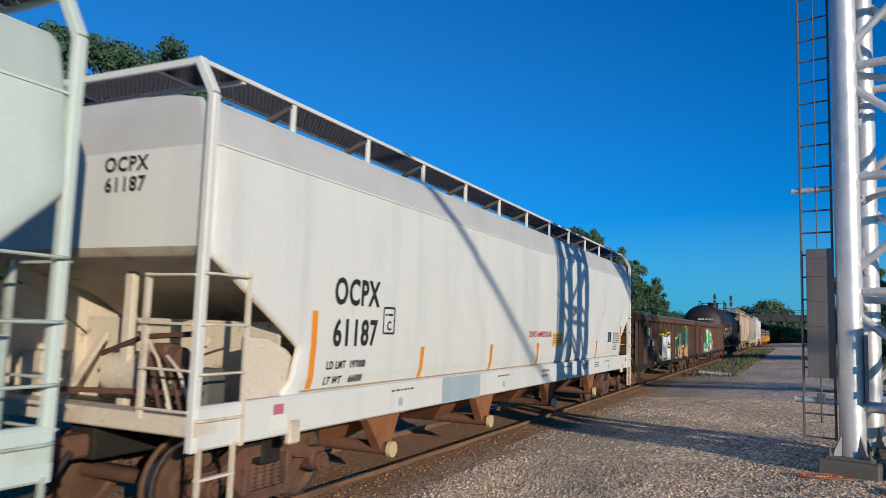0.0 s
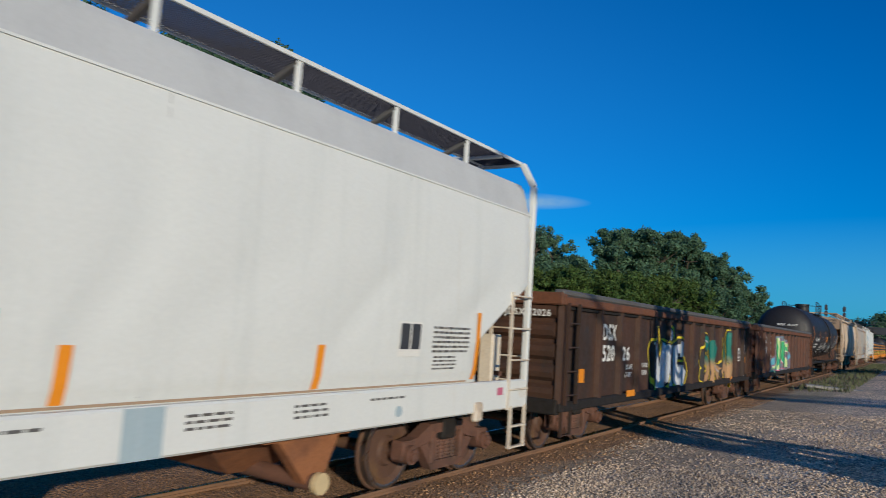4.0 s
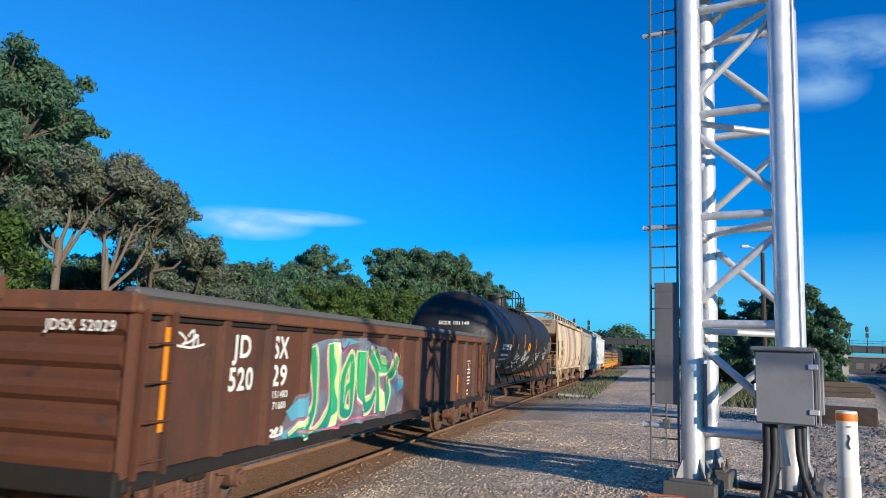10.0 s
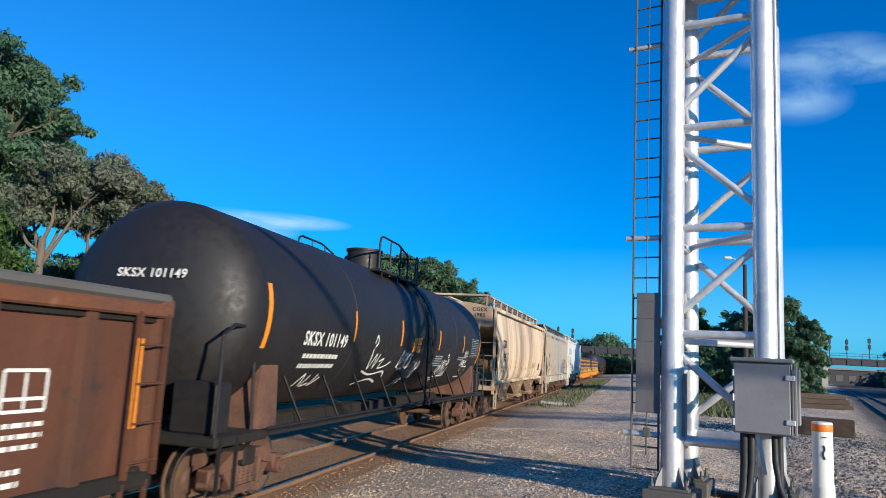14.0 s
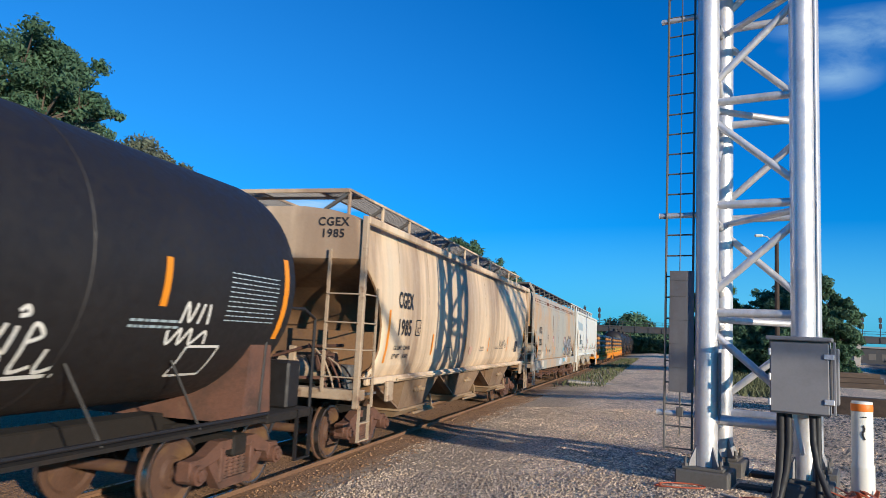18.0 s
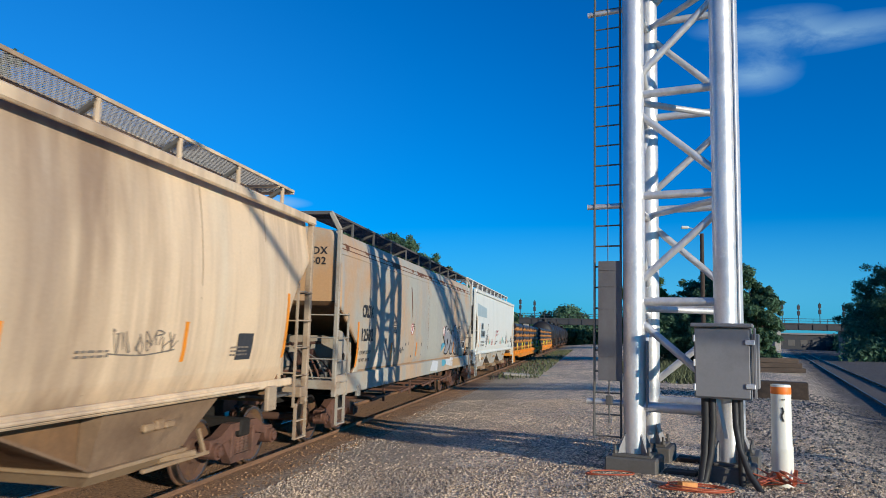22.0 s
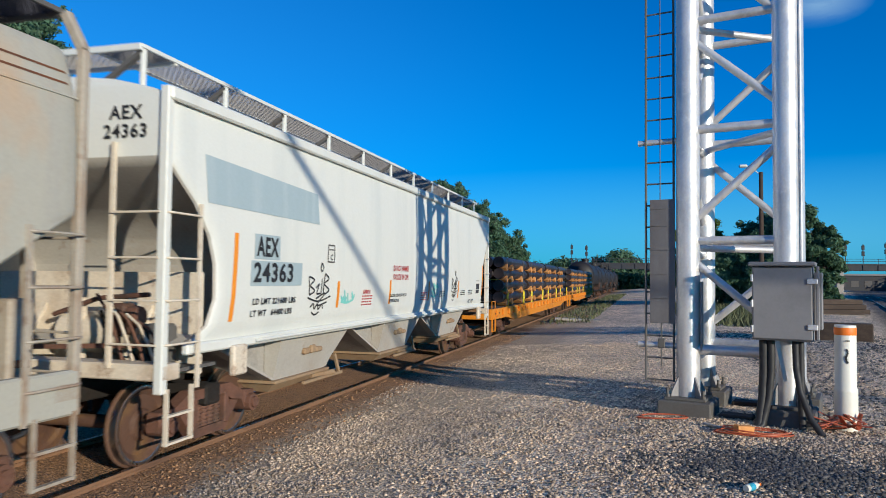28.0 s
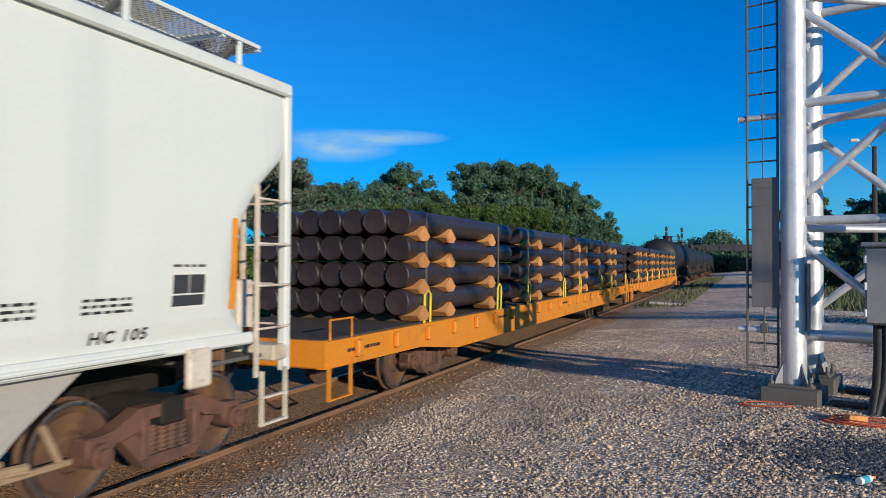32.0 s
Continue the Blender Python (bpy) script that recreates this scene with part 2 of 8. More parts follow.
S1 = (1, 1, 1)
VERT = (1.0, 2.2, 0.16)      # runs of dirt down a side
M = {
    "white": mat("white_car_paint", (0.66, 0.66, 0.62), 0.5, var=[((0.54, 0.55, 0.52), 0.8, 0.5, 0.8, VERT), ((0.6, 0.56, 0.48), 1.7, 0.62, 0.85, VERT)], grain=0.05, bump=0.35, bump_scale=1.3),
    "end_cream": mat("grimy_cream_paint", (0.62, 0.54, 0.43), 0.65, var=[((0.38, 0.28, 0.19), 1.6, 0.52, 0.76, S1), ((0.2, 0.1, 0.055), 4.0, 0.6, 0.75, S1)], grain=0.12, bump=0.06, bump_scale=20),
    "end_mint": mat("grimy_mint_paint", (0.40, 0.47, 0.42), 0.6, var=[((0.26, 0.26, 0.22), 1.6, 0.48, 0.72, S1), ((0.2, 0.11, 0.07), 4.0, 0.62, 0.78, S1)], grain=0.1),
    "glime": mat("pale_lime_spray_paint", (0.5, 0.62, 0.27), 0.6, grain=0.08),
    "gblack": mat("black_spray_paint", (0.022, 0.02, 0.02), 0.6, grain=0.1),
    "gmauve": mat("faded_blue_mauve_spray", (0.13, 0.12, 0.15), 0.65, var=[((0.16, 0.24, 0.32), 1.4, 0.45, 0.62, S1), ((0.24, 0.09, 0.11), 2.2, 0.55, 0.7, S1), ((0.1, 0.05, 0.035), 1.8, 0.55, 0.7, (1, 1, .4))], grain=0.15),
    "spray_grey": mat("dull_silver_spray_paint", (0.26, 0.26, 0.275), 0.5, var=[((0.36, 0.36, 0.38), 2.5, 0.5, 0.7, S1), ((0.2, 0.2, 0.2), 1.5, 0.5, 0.7, S1)], grain=0.1),
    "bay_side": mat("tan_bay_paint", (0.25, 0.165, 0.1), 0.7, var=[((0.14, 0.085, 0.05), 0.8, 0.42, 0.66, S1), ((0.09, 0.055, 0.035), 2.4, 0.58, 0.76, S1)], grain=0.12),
    "ink_faded": mat("faded_stencil_paint", (0.2, 0.165, 0.13), 0.7, grain=0.12),
    "end_grey": mat("grimy_grey_paint", (0.36, 0.315, 0.255), 0.65, var=[((0.24, 0.15, 0.09), 1.6, 0.5, 0.74, S1), ((0.16, 0.08, 0.045), 4.0, 0.6, 0.75, S1)], grain=0.12),
    "rust_faint": mat("thin_rust_wash", (0.33, 0.215, 0.125), 0.8, var=[((0.2, 0.1, 0.055), 1.4, 0.48, 0.7, (1, .5, 1))], grain=0.15),
    # Bay grime; hopper ends use it with their shade put into the colour.
    "bay": mat("grimy_bay_and_end_shade_paint", (0.21, 0.112, 0.05), 0.75, var=[((0.12, 0.068, 0.036), 0.9, 0.42, 0.66, S1), ((0.12, 0.07, 0.045), 3.0, 0.6, 0.78, S1)], grain=0.14),
    "mint": mat("mint_white_paint", (0.55, 0.62, 0.57), 0.5, var=[((0.46, 0.52, 0.48), 0.8, 0.45, 0.8, VERT)], grain=0.05),
    "cream": mat("cream_car_paint", (0.72, 0.54, 0.355), 0.55, var=[((0.31, 0.21, 0.135), 0.42, 0.47, 0.6, (1, 1.1, 0.12)), ((0.42, 0.31, 0.215), 0.75, 0.46, 0.72, VERT), ((0.7, 0.58, 0.42), 0.5, 0.55, 0.75, VERT), ((0.23, 0.16, 0.1), 1.3, 0.66, 0.85, VERT)], grain=0.06, bump=0.35, bump_scale=1.3),
    "grey": mat("rusty_grey_paint", (0.38, 0.365, 0.31), 0.6, var=[((0.5, 0.29, 0.14), 0.42, 0.48, 0.68, (1, 0.8, 0.65)), ((0.33, 0.32, 0.29), 0.8, 0.5, 0.7, VERT), ((0.27, 0.10, 0.06), 1.1, 0.7, 0.82, (1, 1, 0.6))], grain=0.07),
    "aex": mat("clean_white_paint", (0.66, 0.665, 0.62), 0.5, var=[((0.56, 0.58, 0.55), 0.6, 0.5, 0.85, VERT), ((0.62, 0.56, 0.44), 1.2, 0.72, 0.9, S1)], grain=0.04, bump=0.35, bump_scale=1.3),
    "brown_dark": mat("dark_brown_gondola_paint", (0.068, 0.029, 0.014), 0.7, var=[((0.034, 0.02, 0.013), 0.7, 0.42, 0.62, (1, 1.5, 0.5)), ((0.085, 0.036, 0.018), 1.4, 0.6, 0.8, (1, 2, 0.4)), ((0.03, 0.027, 0.027), 3.0, 0.6, 0.74, S1)], grain=0.15, bump=0.1, bump_scale=20),
    "brown": mat("brown_gondola_paint", (0.1, 0.036, 0.017), 0.66, var=[((0.055, 0.027, 0.017), 0.7, 0.45, 0.7, (1, 1.5, 0.5)), ((0.13, 0.048, 0.024), 1.4, 0.55, 0.75, (1, 2, 0.4)), ((0.03, 0.025, 0.024), 3.0, 0.62, 0.75, S1)], grain=0.15, bump=0.1, bump_scale=20),
    "rust": mat("red_rust", (0.14, 0.05, 0.021), 0.85, var=[((0.09, 0.04, 0.025), 2.0, 0.45, 0.7, S1), ((0.23, 0.10, 0.05), 5.0, 0.6, 0.8, S1)], grain=0.2, bump=0.2),
    "chord": mat("grey_weathered_steel", (0.1, 0.095, 0.09), 0.7, var=[((0.09, 0.075, 0.065), 1.5, 0.5, 0.75, (1, .4, 1))], grain=0.12),
    "gate": mat("grimy_gate_paint", (0.3, 0.205, 0.12), 0.75, var=[((0.24, 0.15, 0.085), 2.0, 0.46, 0.7, S1)], grain=0.16, bump=0.1),
    "seam": mat("dirt_in_weld_seam", (0.36, 0.25, 0.165), 0.8, grain=0.15),
    "weld_grey": mat("grey_weld_line", (0.5, 0.5, 0.475), 0.6, grain=0.1),
    "end_tan": mat("grimy_tan_paint", (0.4, 0.3, 0.205), 0.65, var=[((0.25, 0.165, 0.1), 1.6, 0.48, 0.72, S1), ((0.15, 0.075, 0.04), 4.0, 0.6, 0.75, S1)], grain=0.12),
    "label_yellow": mat("yellow_label_film", (0.84, 0.4, 0.02), 0.5, grain=0.05),
    # Grime on white, darkened by the slope sheet's shade put into the colour.
    "white_grime": mat("grimy_shaded_white_paint", (0.4, 0.375, 0.335), 0.6, var=[((0.36, 0.32, 0.27), 1.4, 0.48, 0.72, S1), ((0.24, 0.16, 0.1), 3.5, 0.62, 0.78, S1)], grain=0.1),
    "white_roof": mat("greyer_white_roof_paint", (0.5, 0.5, 0.485), 0.6, var=[((0.42, 0.42, 0.41), 0.8, 0.45, 0.8, (1, 1.5, 1))], grain=0.06),
    "mint_roof": mat("greyer_mint_roof_paint", (0.44, 0.5, 0.46), 0.6, grain=0.06),
    "net": mat("dark_walkway_grating", (0.04, 0.039, 0.05), 0.7, grain=0.1),
    "net_pale": mat("grey_walkway_grating", (0.2, 0.19, 0.18), 0.6, grain=0.1),
    "rust_orange": mat("sunburnt_orange_rust", (0.27, 0.105, 0.04), 0.85, var=[((0.15, 0.06, 0.03), 1.6, 0.45, 0.7, S1)], grain=0.18, bump=0.15),
    "dirt_cream": mat("dirty_cream_cap", (0.55, 0.42, 0.23), 0.6, grain=0.1),
    "truck": mat("truck_rust_brown", (0.135, 0.062, 0.04), 0.8, var=[((0.06, 0.035, 0.025), 2.2, 0.45, 0.7, S1), ((0.2, 0.11, 0.065), 3.0, 0.62, 0.8, S1)], grain=0.2, bump=0.25, bump_scale=30),
    "wheel": mat("wheel_steel_rust", (0.09, 0.045, 0.028), 0.75, var=[((0.16, 0.085, 0.03), 2.5, 0.5, 0.75, S1)], grain=0.18, bump=0.1),
    "tread": mat("bright_tread_steel", (0.45, 0.44, 0.42), 0.3, 1.0, grain=0.08),
    # underframe grime, and the painted shade strip below the gondola chords
    "dark": mat("underframe_grime_and_shade", (0.011, 0.008, 0.006), 0.85, var=[((0.03, 0.017, 0.01), 3.0, 0.55, 0.8, S1)], grain=0.2),
    "black": mat("black_tank_paint", (0.014, 0.012, 0.012), 0.56, var=[((0.02, 0.017, 0.016), 0.8, 0.5, 0.75, S1), ((0.04, 0.026, 0.018), 1.6, 0.68, 0.85, VERT)], grain=0.08, bump=0.03, bump_scale=4),
    "yellow": mat("yellow_flatcar_paint", (0.64, 0.22, 0.012), 0.55, var=[((0.35, 0.14, 0.03), 1.5, 0.55, 0.75, S1), ((0.12, 0.06, 0.03), 3.5, 0.64, 0.8, S1)], grain=0.1),
    "orange": mat("reflective_orange_tape", (0.78, 0.26, 0.012), 0.45, var=[((0.5, 0.17, 0.02), 3.0, 0.6, 0.8, S1)], grain=0.06),
    "pipe": mat("coated_pipe_steel", (0.03, 0.022, 0.022), 0.42, var=[((0.045, 0.028, 0.025), 2.0, 0.5, 0.75, (1, .3, 1))], grain=0.1, obrand=0.25),
    "wood": mat("fresh_timber", (0.56, 0.25, 0.075), 0.75, var=[((0.36, 0.15, 0.045), 4.0, 0.5, 0.75, S1)], grain=0.12, obrand=0.2),
    "ink": mat("black_stencil_paint", (0.02, 0.02, 0.022), 0.6, grain=0.1),
    "bluegrey": mat("grey_blue_patch_paint", (0.34, 0.42, 0.45), 0.5, var=[((0.40, 0.47, 0.49), 1.5, 0.5, 0.7, VERT)], grain=0.05),
    "ink_white": mat("white_stencil_paint", (0.72, 0.70, 0.64), 0.6, grain=0.1),
    "ink_red": mat("red_stencil_paint", (0.42, 0.05, 0.05), 0.6, grain=0.1),
    "silver": mat("silver_spray_paint", (0.58, 0.59, 0.60), 0.45, var=[((0.45, 0.47, 0.5), 3.0, 0.5, 0.7, S1)], grain=0.08),
    "gyellow": mat("yellow_spray_paint", (0.75, 0.58, 0.02), 0.6, grain=0.08),
    "gtan": mat("tan_spray_paint", (0.42, 0.28, 0.15), 0.6, grain=0.08),
    "gpink": mat("pink_spray_paint", (0.5, 0.13, 0.2), 0.6, grain=0.08),
    "gpink_faint": mat("faded_pink_stencil", (0.52, 0.32, 0.24), 0.6, grain=0.1),
    "gblue": mat("blue_spray_paint", (0.10, 0.32, 0.42), 0.6, grain=0.1),
    "gteal_light": mat("light_teal_spray_paint", (0.2, 0.55, 0.5), 0.6, grain=0.1),
    "galv": mat("galvanised_steel", (0.7, 0.69, 0.69), 0.38, 0.5, var=[((0.5, 0.51, 0.53), 3.0, 0.45, 0.7, (1, 1, .4)), ((0.7, 0.7, 0.7), 9.0, 0.55, 0.7, S1)], grain=0.07, bump=0.04, bump_scale=8),
    "cabinet": mat("grey_cabinet_paint", (0.225, 0.22, 0.225), 0.5, var=[((0.18, 0.175, 0.18), 2.0, 0.5, 0.75, S1)], grain=0.05),
    "guard": mat("dull_sheet_steel", (0.15, 0.145, 0.15), 0.55, var=[((0.11, 0.1, 0.1), 1.5, 0.45, 0.7, (1, 1, .4))], grain=0.06),
    "rubber": mat("black_conduit", (0.02, 0.02, 0.022), 0.6, grain=0.1),
    "concrete": mat("pale_concrete", (0.33, 0.31, 0.28), 0.9, var=[((0.24, 0.22, 0.2), 3.0, 0.5, 0.7, S1)], grain=0.15, bump=0.2),
    "pvc": mat("white_plastic_pipe", (0.75, 0.73, 0.64), 0.4, var=[((0.66, 0.62, 0.5), 1.5, 0.55, 0.8, S1)], grain=0.03),
    "band": mat("orange_band_paint", (0.85, 0.2, 0.02), 0.5, grain=0.05),
    "hose": mat("orange_hose_plastic", (0.40, 0.085, 0.035), 0.55, grain=0.1),
    "rail": mat("rail_steel_rust", (0.21, 0.115, 0.062), 0.8, var=[((0.09, 0.05, 0.035), 2.0, 0.5, 0.7, (1, .2, 1))], grain=0.15),
    "railtop": mat("rail_head_steel", (0.5, 0.49, 0.47), 0.25, 1.0, grain=0.06),
    "tie": mat("creosoted_timber", (0.05, 0.034, 0.025), 0.9, var=[((0.08, 0.055, 0.04), 3.0, 0.5, 0.7, (0.3, 3, 1))], grain=0.25, obrand=0.3, bump=0.3),
    "bark_pale": mat("pale_brown_bark", (0.15, 0.12, 0.095), 0.9, var=[((0.1, 0.08, 0.065), 3.0, 0.45, 0.7, (2, 2, .5))], grain=0.25, bump=0.4),
    "bark": mat("grey_brown_bark", (0.11, 0.085, 0.065), 0.9, var=[((0.09, 0.06, 0.045), 3.0, 0.45, 0.7, (2, 2, .5))], grain=0.25, bump=0.4),
    "bridge": mat("dark_bridge_steel", (0.035, 0.038, 0.045), 0.7, var=[((0.06, 0.045, 0.04), 0.6, 0.5, 0.75, S1)], grain=0.1),
    "label": mat("bottle_label_blue", (0.05, 0.35, 0.5), 0.4, grain=0.05),
}


def leaf_mat(name, a, b):
    m = mat(name, a, 0.6, var=[(b, 0.25, 0.42, 0.62, S1)], grain=0.25, grain_scale=3.0, island=0.45)
    m.node_tree.nodes["Principled BSDF"].inputs["Specular IOR Level"].default_value = 0.15
    t = m.node_tree
    bs = t.nodes["Principled BSDF"]
    tr = t.nodes.new("ShaderNodeBsdfTranslucent")
    t.links.new(bs.inputs["Base Color"].links[0].from_socket, tr.inputs["Color"])
    mx = t.nodes.new("ShaderNodeMixShader")
    mx.inputs[0].default_value = 0.42
    t.links.new(bs.outputs[0], mx.inputs[1])
    t.links.new(tr.outputs[0], mx.inputs[2])
    t.links.new(mx.outputs[0], t.nodes["Material Output"].inputs["Surface"])
    return m


M["leaf_dark"] = leaf_mat("deep_green_leaves", (0.092, 0.17, 0.1), (0.125, 0.21, 0.12))
M["leaf_mid"] = leaf_mat("green_leaves", (0.085, 0.145, 0.04), (0.13, 0.18, 0.05))
M["leaf_brown"] = leaf_mat("dry_brownish_leaves", (0.14, 0.185, 0.125), (0.185, 0.2, 0.145))


def ground_mat():
    m = mat("gravel_yard", (0.78, 0.6, 0.42), 0.95, var=[((0.54, 0.42, 0.31), 0.35, 0.45, 0.62, (1, .5, 1)), ((0.66, 0.53, 0.38), 0.8, 0.52, 0.7, (1, .4, 1)), ((0.24, 0.21, 0.185), 2.0, 0.6, 0.74, S1)], grain=0.3, grain_scale=14.0)
    t = m.node_tree
    bs = t.nodes["Principled BSDF"]
    co = t.nodes.new("ShaderNodeTexCoord")
    vo = t.nodes.new("ShaderNodeTexVoronoi")
    vo.inputs["Scale"].default_value = 30.0
    t.links.new(co.outputs["Object"], vo.inputs["Vector"])
    src = bs.inputs["Base Color"].links[0].from_socket
    hsv = t.nodes.new("ShaderNodeSeparateColor")
    t.links.new(vo.outputs["Color"], hsv.inputs[0])
    r = t.nodes.new("ShaderNodeMapRange")
    r.inputs[3].default_value, r.inputs[4].default_value = 0.42, 1.5
    t.links.new(hsv.outputs[0], r.inputs[0])
    cc = t.nodes.new("ShaderNodeCombineColor")
    for i in range(3):
        t.links.new(r.outputs[0], cc.inputs[i])
    x = t.nodes.new("ShaderNodeMix")
    x.data_type, x.blend_type = "RGBA", "MULTIPLY"
    x.inputs[0].default_value = 1.0
    t.links.new(src, x.inputs[6])
    t.links.new(cc.outputs[0], x.inputs[7])
    # rust dust beside the track
    sx = t.nodes.new("ShaderNodeSeparateXYZ")
    t.links.new(co.outputs["Object"], sx.inputs[0])
    nz = t.nodes.new("ShaderNodeTexNoise")
    nz.inputs["Scale"].default_value, nz.inputs["Detail"].default_value = 1.2, 5
    t.links.new(co.outputs["Object"], nz.inputs["Vector"])
    ad = t.nodes.new("ShaderNodeMath")
    ad.operation = "MULTIPLY_ADD"
    ad.inputs[1].default_value = 1.6
    t.links.new(nz.outputs[0], ad.inputs[0])
    t.links.new(sx.outputs[0], ad.inputs[2])
    dm = t.nodes.new("ShaderNodeMapRange")
    dm.inputs[1].default_value, dm.inputs[2].default_value = -3.35, -4.05
    t.links.new(ad.outputs[0], dm.inputs[0])
    y = t.nodes.new("ShaderNodeMix")
    y.data_type = "RGBA"
    y.inputs[7].default_value = (0.35, 0.195, 0.1, 1)
    t.links.new(dm.outputs[0], y.inputs[0])
    # darker crushed stone beside both tracks
    dot = t.nodes.new("ShaderNodeVectorMath")
    dot.operation = "DOT_PRODUCT"
    dot.inputs[1].default_value = (0.9719, -0.2352, 0)
    t.links.new(co.outputs["Object"], dot.inputs[0])
    last_col = x.outputs[2]
    for source, lo, hi, tone in ((dot.outputs["Value"], 0.7, 2.6, (0.07, 0.063, 0.062, 1)), (sx.outputs[0], -1.6, -3.0, (0.46, 0.36, 0.25, 1))):
        av = t.nodes.new("ShaderNodeMath")
        av.operation = "MULTIPLY_ADD"
        av.inputs[1].default_value = 2.2
        t.links.new(nz.outputs[0], av.inputs[0])
        t.links.new(source, av.inputs[2])
        rm = t.nodes.new("ShaderNodeMapRange")
        rm.inputs[1].default_value, rm.inputs[2].default_value, rm.inputs[4].default_value = lo + 1.1, hi + 1.1, 0.9
        t.links.new(av.outputs[0], rm.inputs[0])
        mz = t.nodes.new("ShaderNodeMix")
        mz.data_type = "RGBA"
        mz.inputs[7].default_value = tone
        t.links.new(rm.outputs[0], mz.inputs[0])
        t.links.new(last_col, mz.inputs[6])
        last_col = mz.outputs[2]
    t.links.new(last_col, y.inputs[6])
    last_col = y.outputs[2]
    fin = t.nodes.new("ShaderNodeMix")
    fin.data_type, fin.blend_type = "RGBA", "MULTIPLY"
    fin.inputs[0].default_value = 0.6
    t.links.new(last_col, fin.inputs[6])
    t.links.new(cc.outputs[0], fin.inputs[7])
    t.links.new(fin.outputs[2], bs.inputs["Base Color"])
    b = t.nodes.new("ShaderNodeBump")
    b.inputs["Strength"].default_value, b.inputs["Distance"].default_value = 1.0, 0.035
    b.invert = True
    t.links.new(vo.outputs["Distance"], b.inputs["Height"])
    t.links.new(b.outputs[0], bs.inputs["Normal"])
    return m


def spray_fade(name, low, high, z0, z1):
    """Spray paint that fades from one colour to another up the side of a wagon."""
    m = mat(name, low, 0.6, grain=0.08)
    t = m.node_tree
    bs = t.nodes["Principled BSDF"]
    co, sep, nz = (t.nodes.new(k) for k in ("ShaderNodeTexCoord", "ShaderNodeSeparateXYZ", "ShaderNodeTexNoise"))
    nz.inputs["Scale"].default_value = 3.0
    t.links.new(co.outputs["Object"], sep.inputs[0])
    t.links.new(co.outputs["Object"], nz.inputs["Vector"])
    ad = t.nodes.new("ShaderNodeMath")
    ad.operation = "MULTIPLY_ADD"
    ad.inputs[1].default_value = 0.25
    t.links.new(nz.outputs[0], ad.inputs[0])
    t.links.new(sep.outputs[2], ad.inputs[2])
    r = t.nodes.new("ShaderNodeMapRange")
    r.inputs[1].default_value, r.inputs[2].default_value = z0 + 0.125, z1 + 0.125
    t.links.new(ad.outputs[0], r.inputs[0])
    x = t.nodes.new("ShaderNodeMix")
    x.data_type = "RGBA"
    x.inputs[7].default_value = (*high, 1)
    t.links.new(r.outputs[0], x.inputs[0])
    t.links.new(bs.inputs["Base Color"].links[0].from_socket, x.inputs[6])
    t.links.new(x.outputs[2], bs.inputs["Base Color"])
    return m


M["gfade"] = spray_fade("teal_to_tan_spray_paint", (0.42, 0.24, 0.11), (0.008, 0.16, 0.12), 1.3, 1.58)
M["gmint_fade"] = spray_fade("teal_to_green_spray_paint", (0.012, 0.2, 0.2), (0.02, 0.33, 0.12), 0.95, 1.55)
M["ground"] = ground_mat()
M["stone"] = mat("loose_stones", (0.56, 0.43, 0.31), 0.95, var=[((0.28, 0.23, 0.19), 0.5, 0.42, 0.62, (1, .5, 1))], grain=0.1, island=0.5)
M["stone_brown"] = mat("rusty_ballast", (0.27, 0.155, 0.08), 0.9, grain=0.1, island=0.5)
M["stone_bed"] = mat("dark_bed_stones", (0.14, 0.08, 0.045), 0.95, grain=0.1, island=0.4)
M["stone_dark"] = mat("dark_ballast", (0.10, 0.095, 0.092), 0.9, grain=0.1, island=0.5)
M["grass"] = mat("weeds", (0.085, 0.095, 0.04), 0.8, grain=0.2, island=0.4)


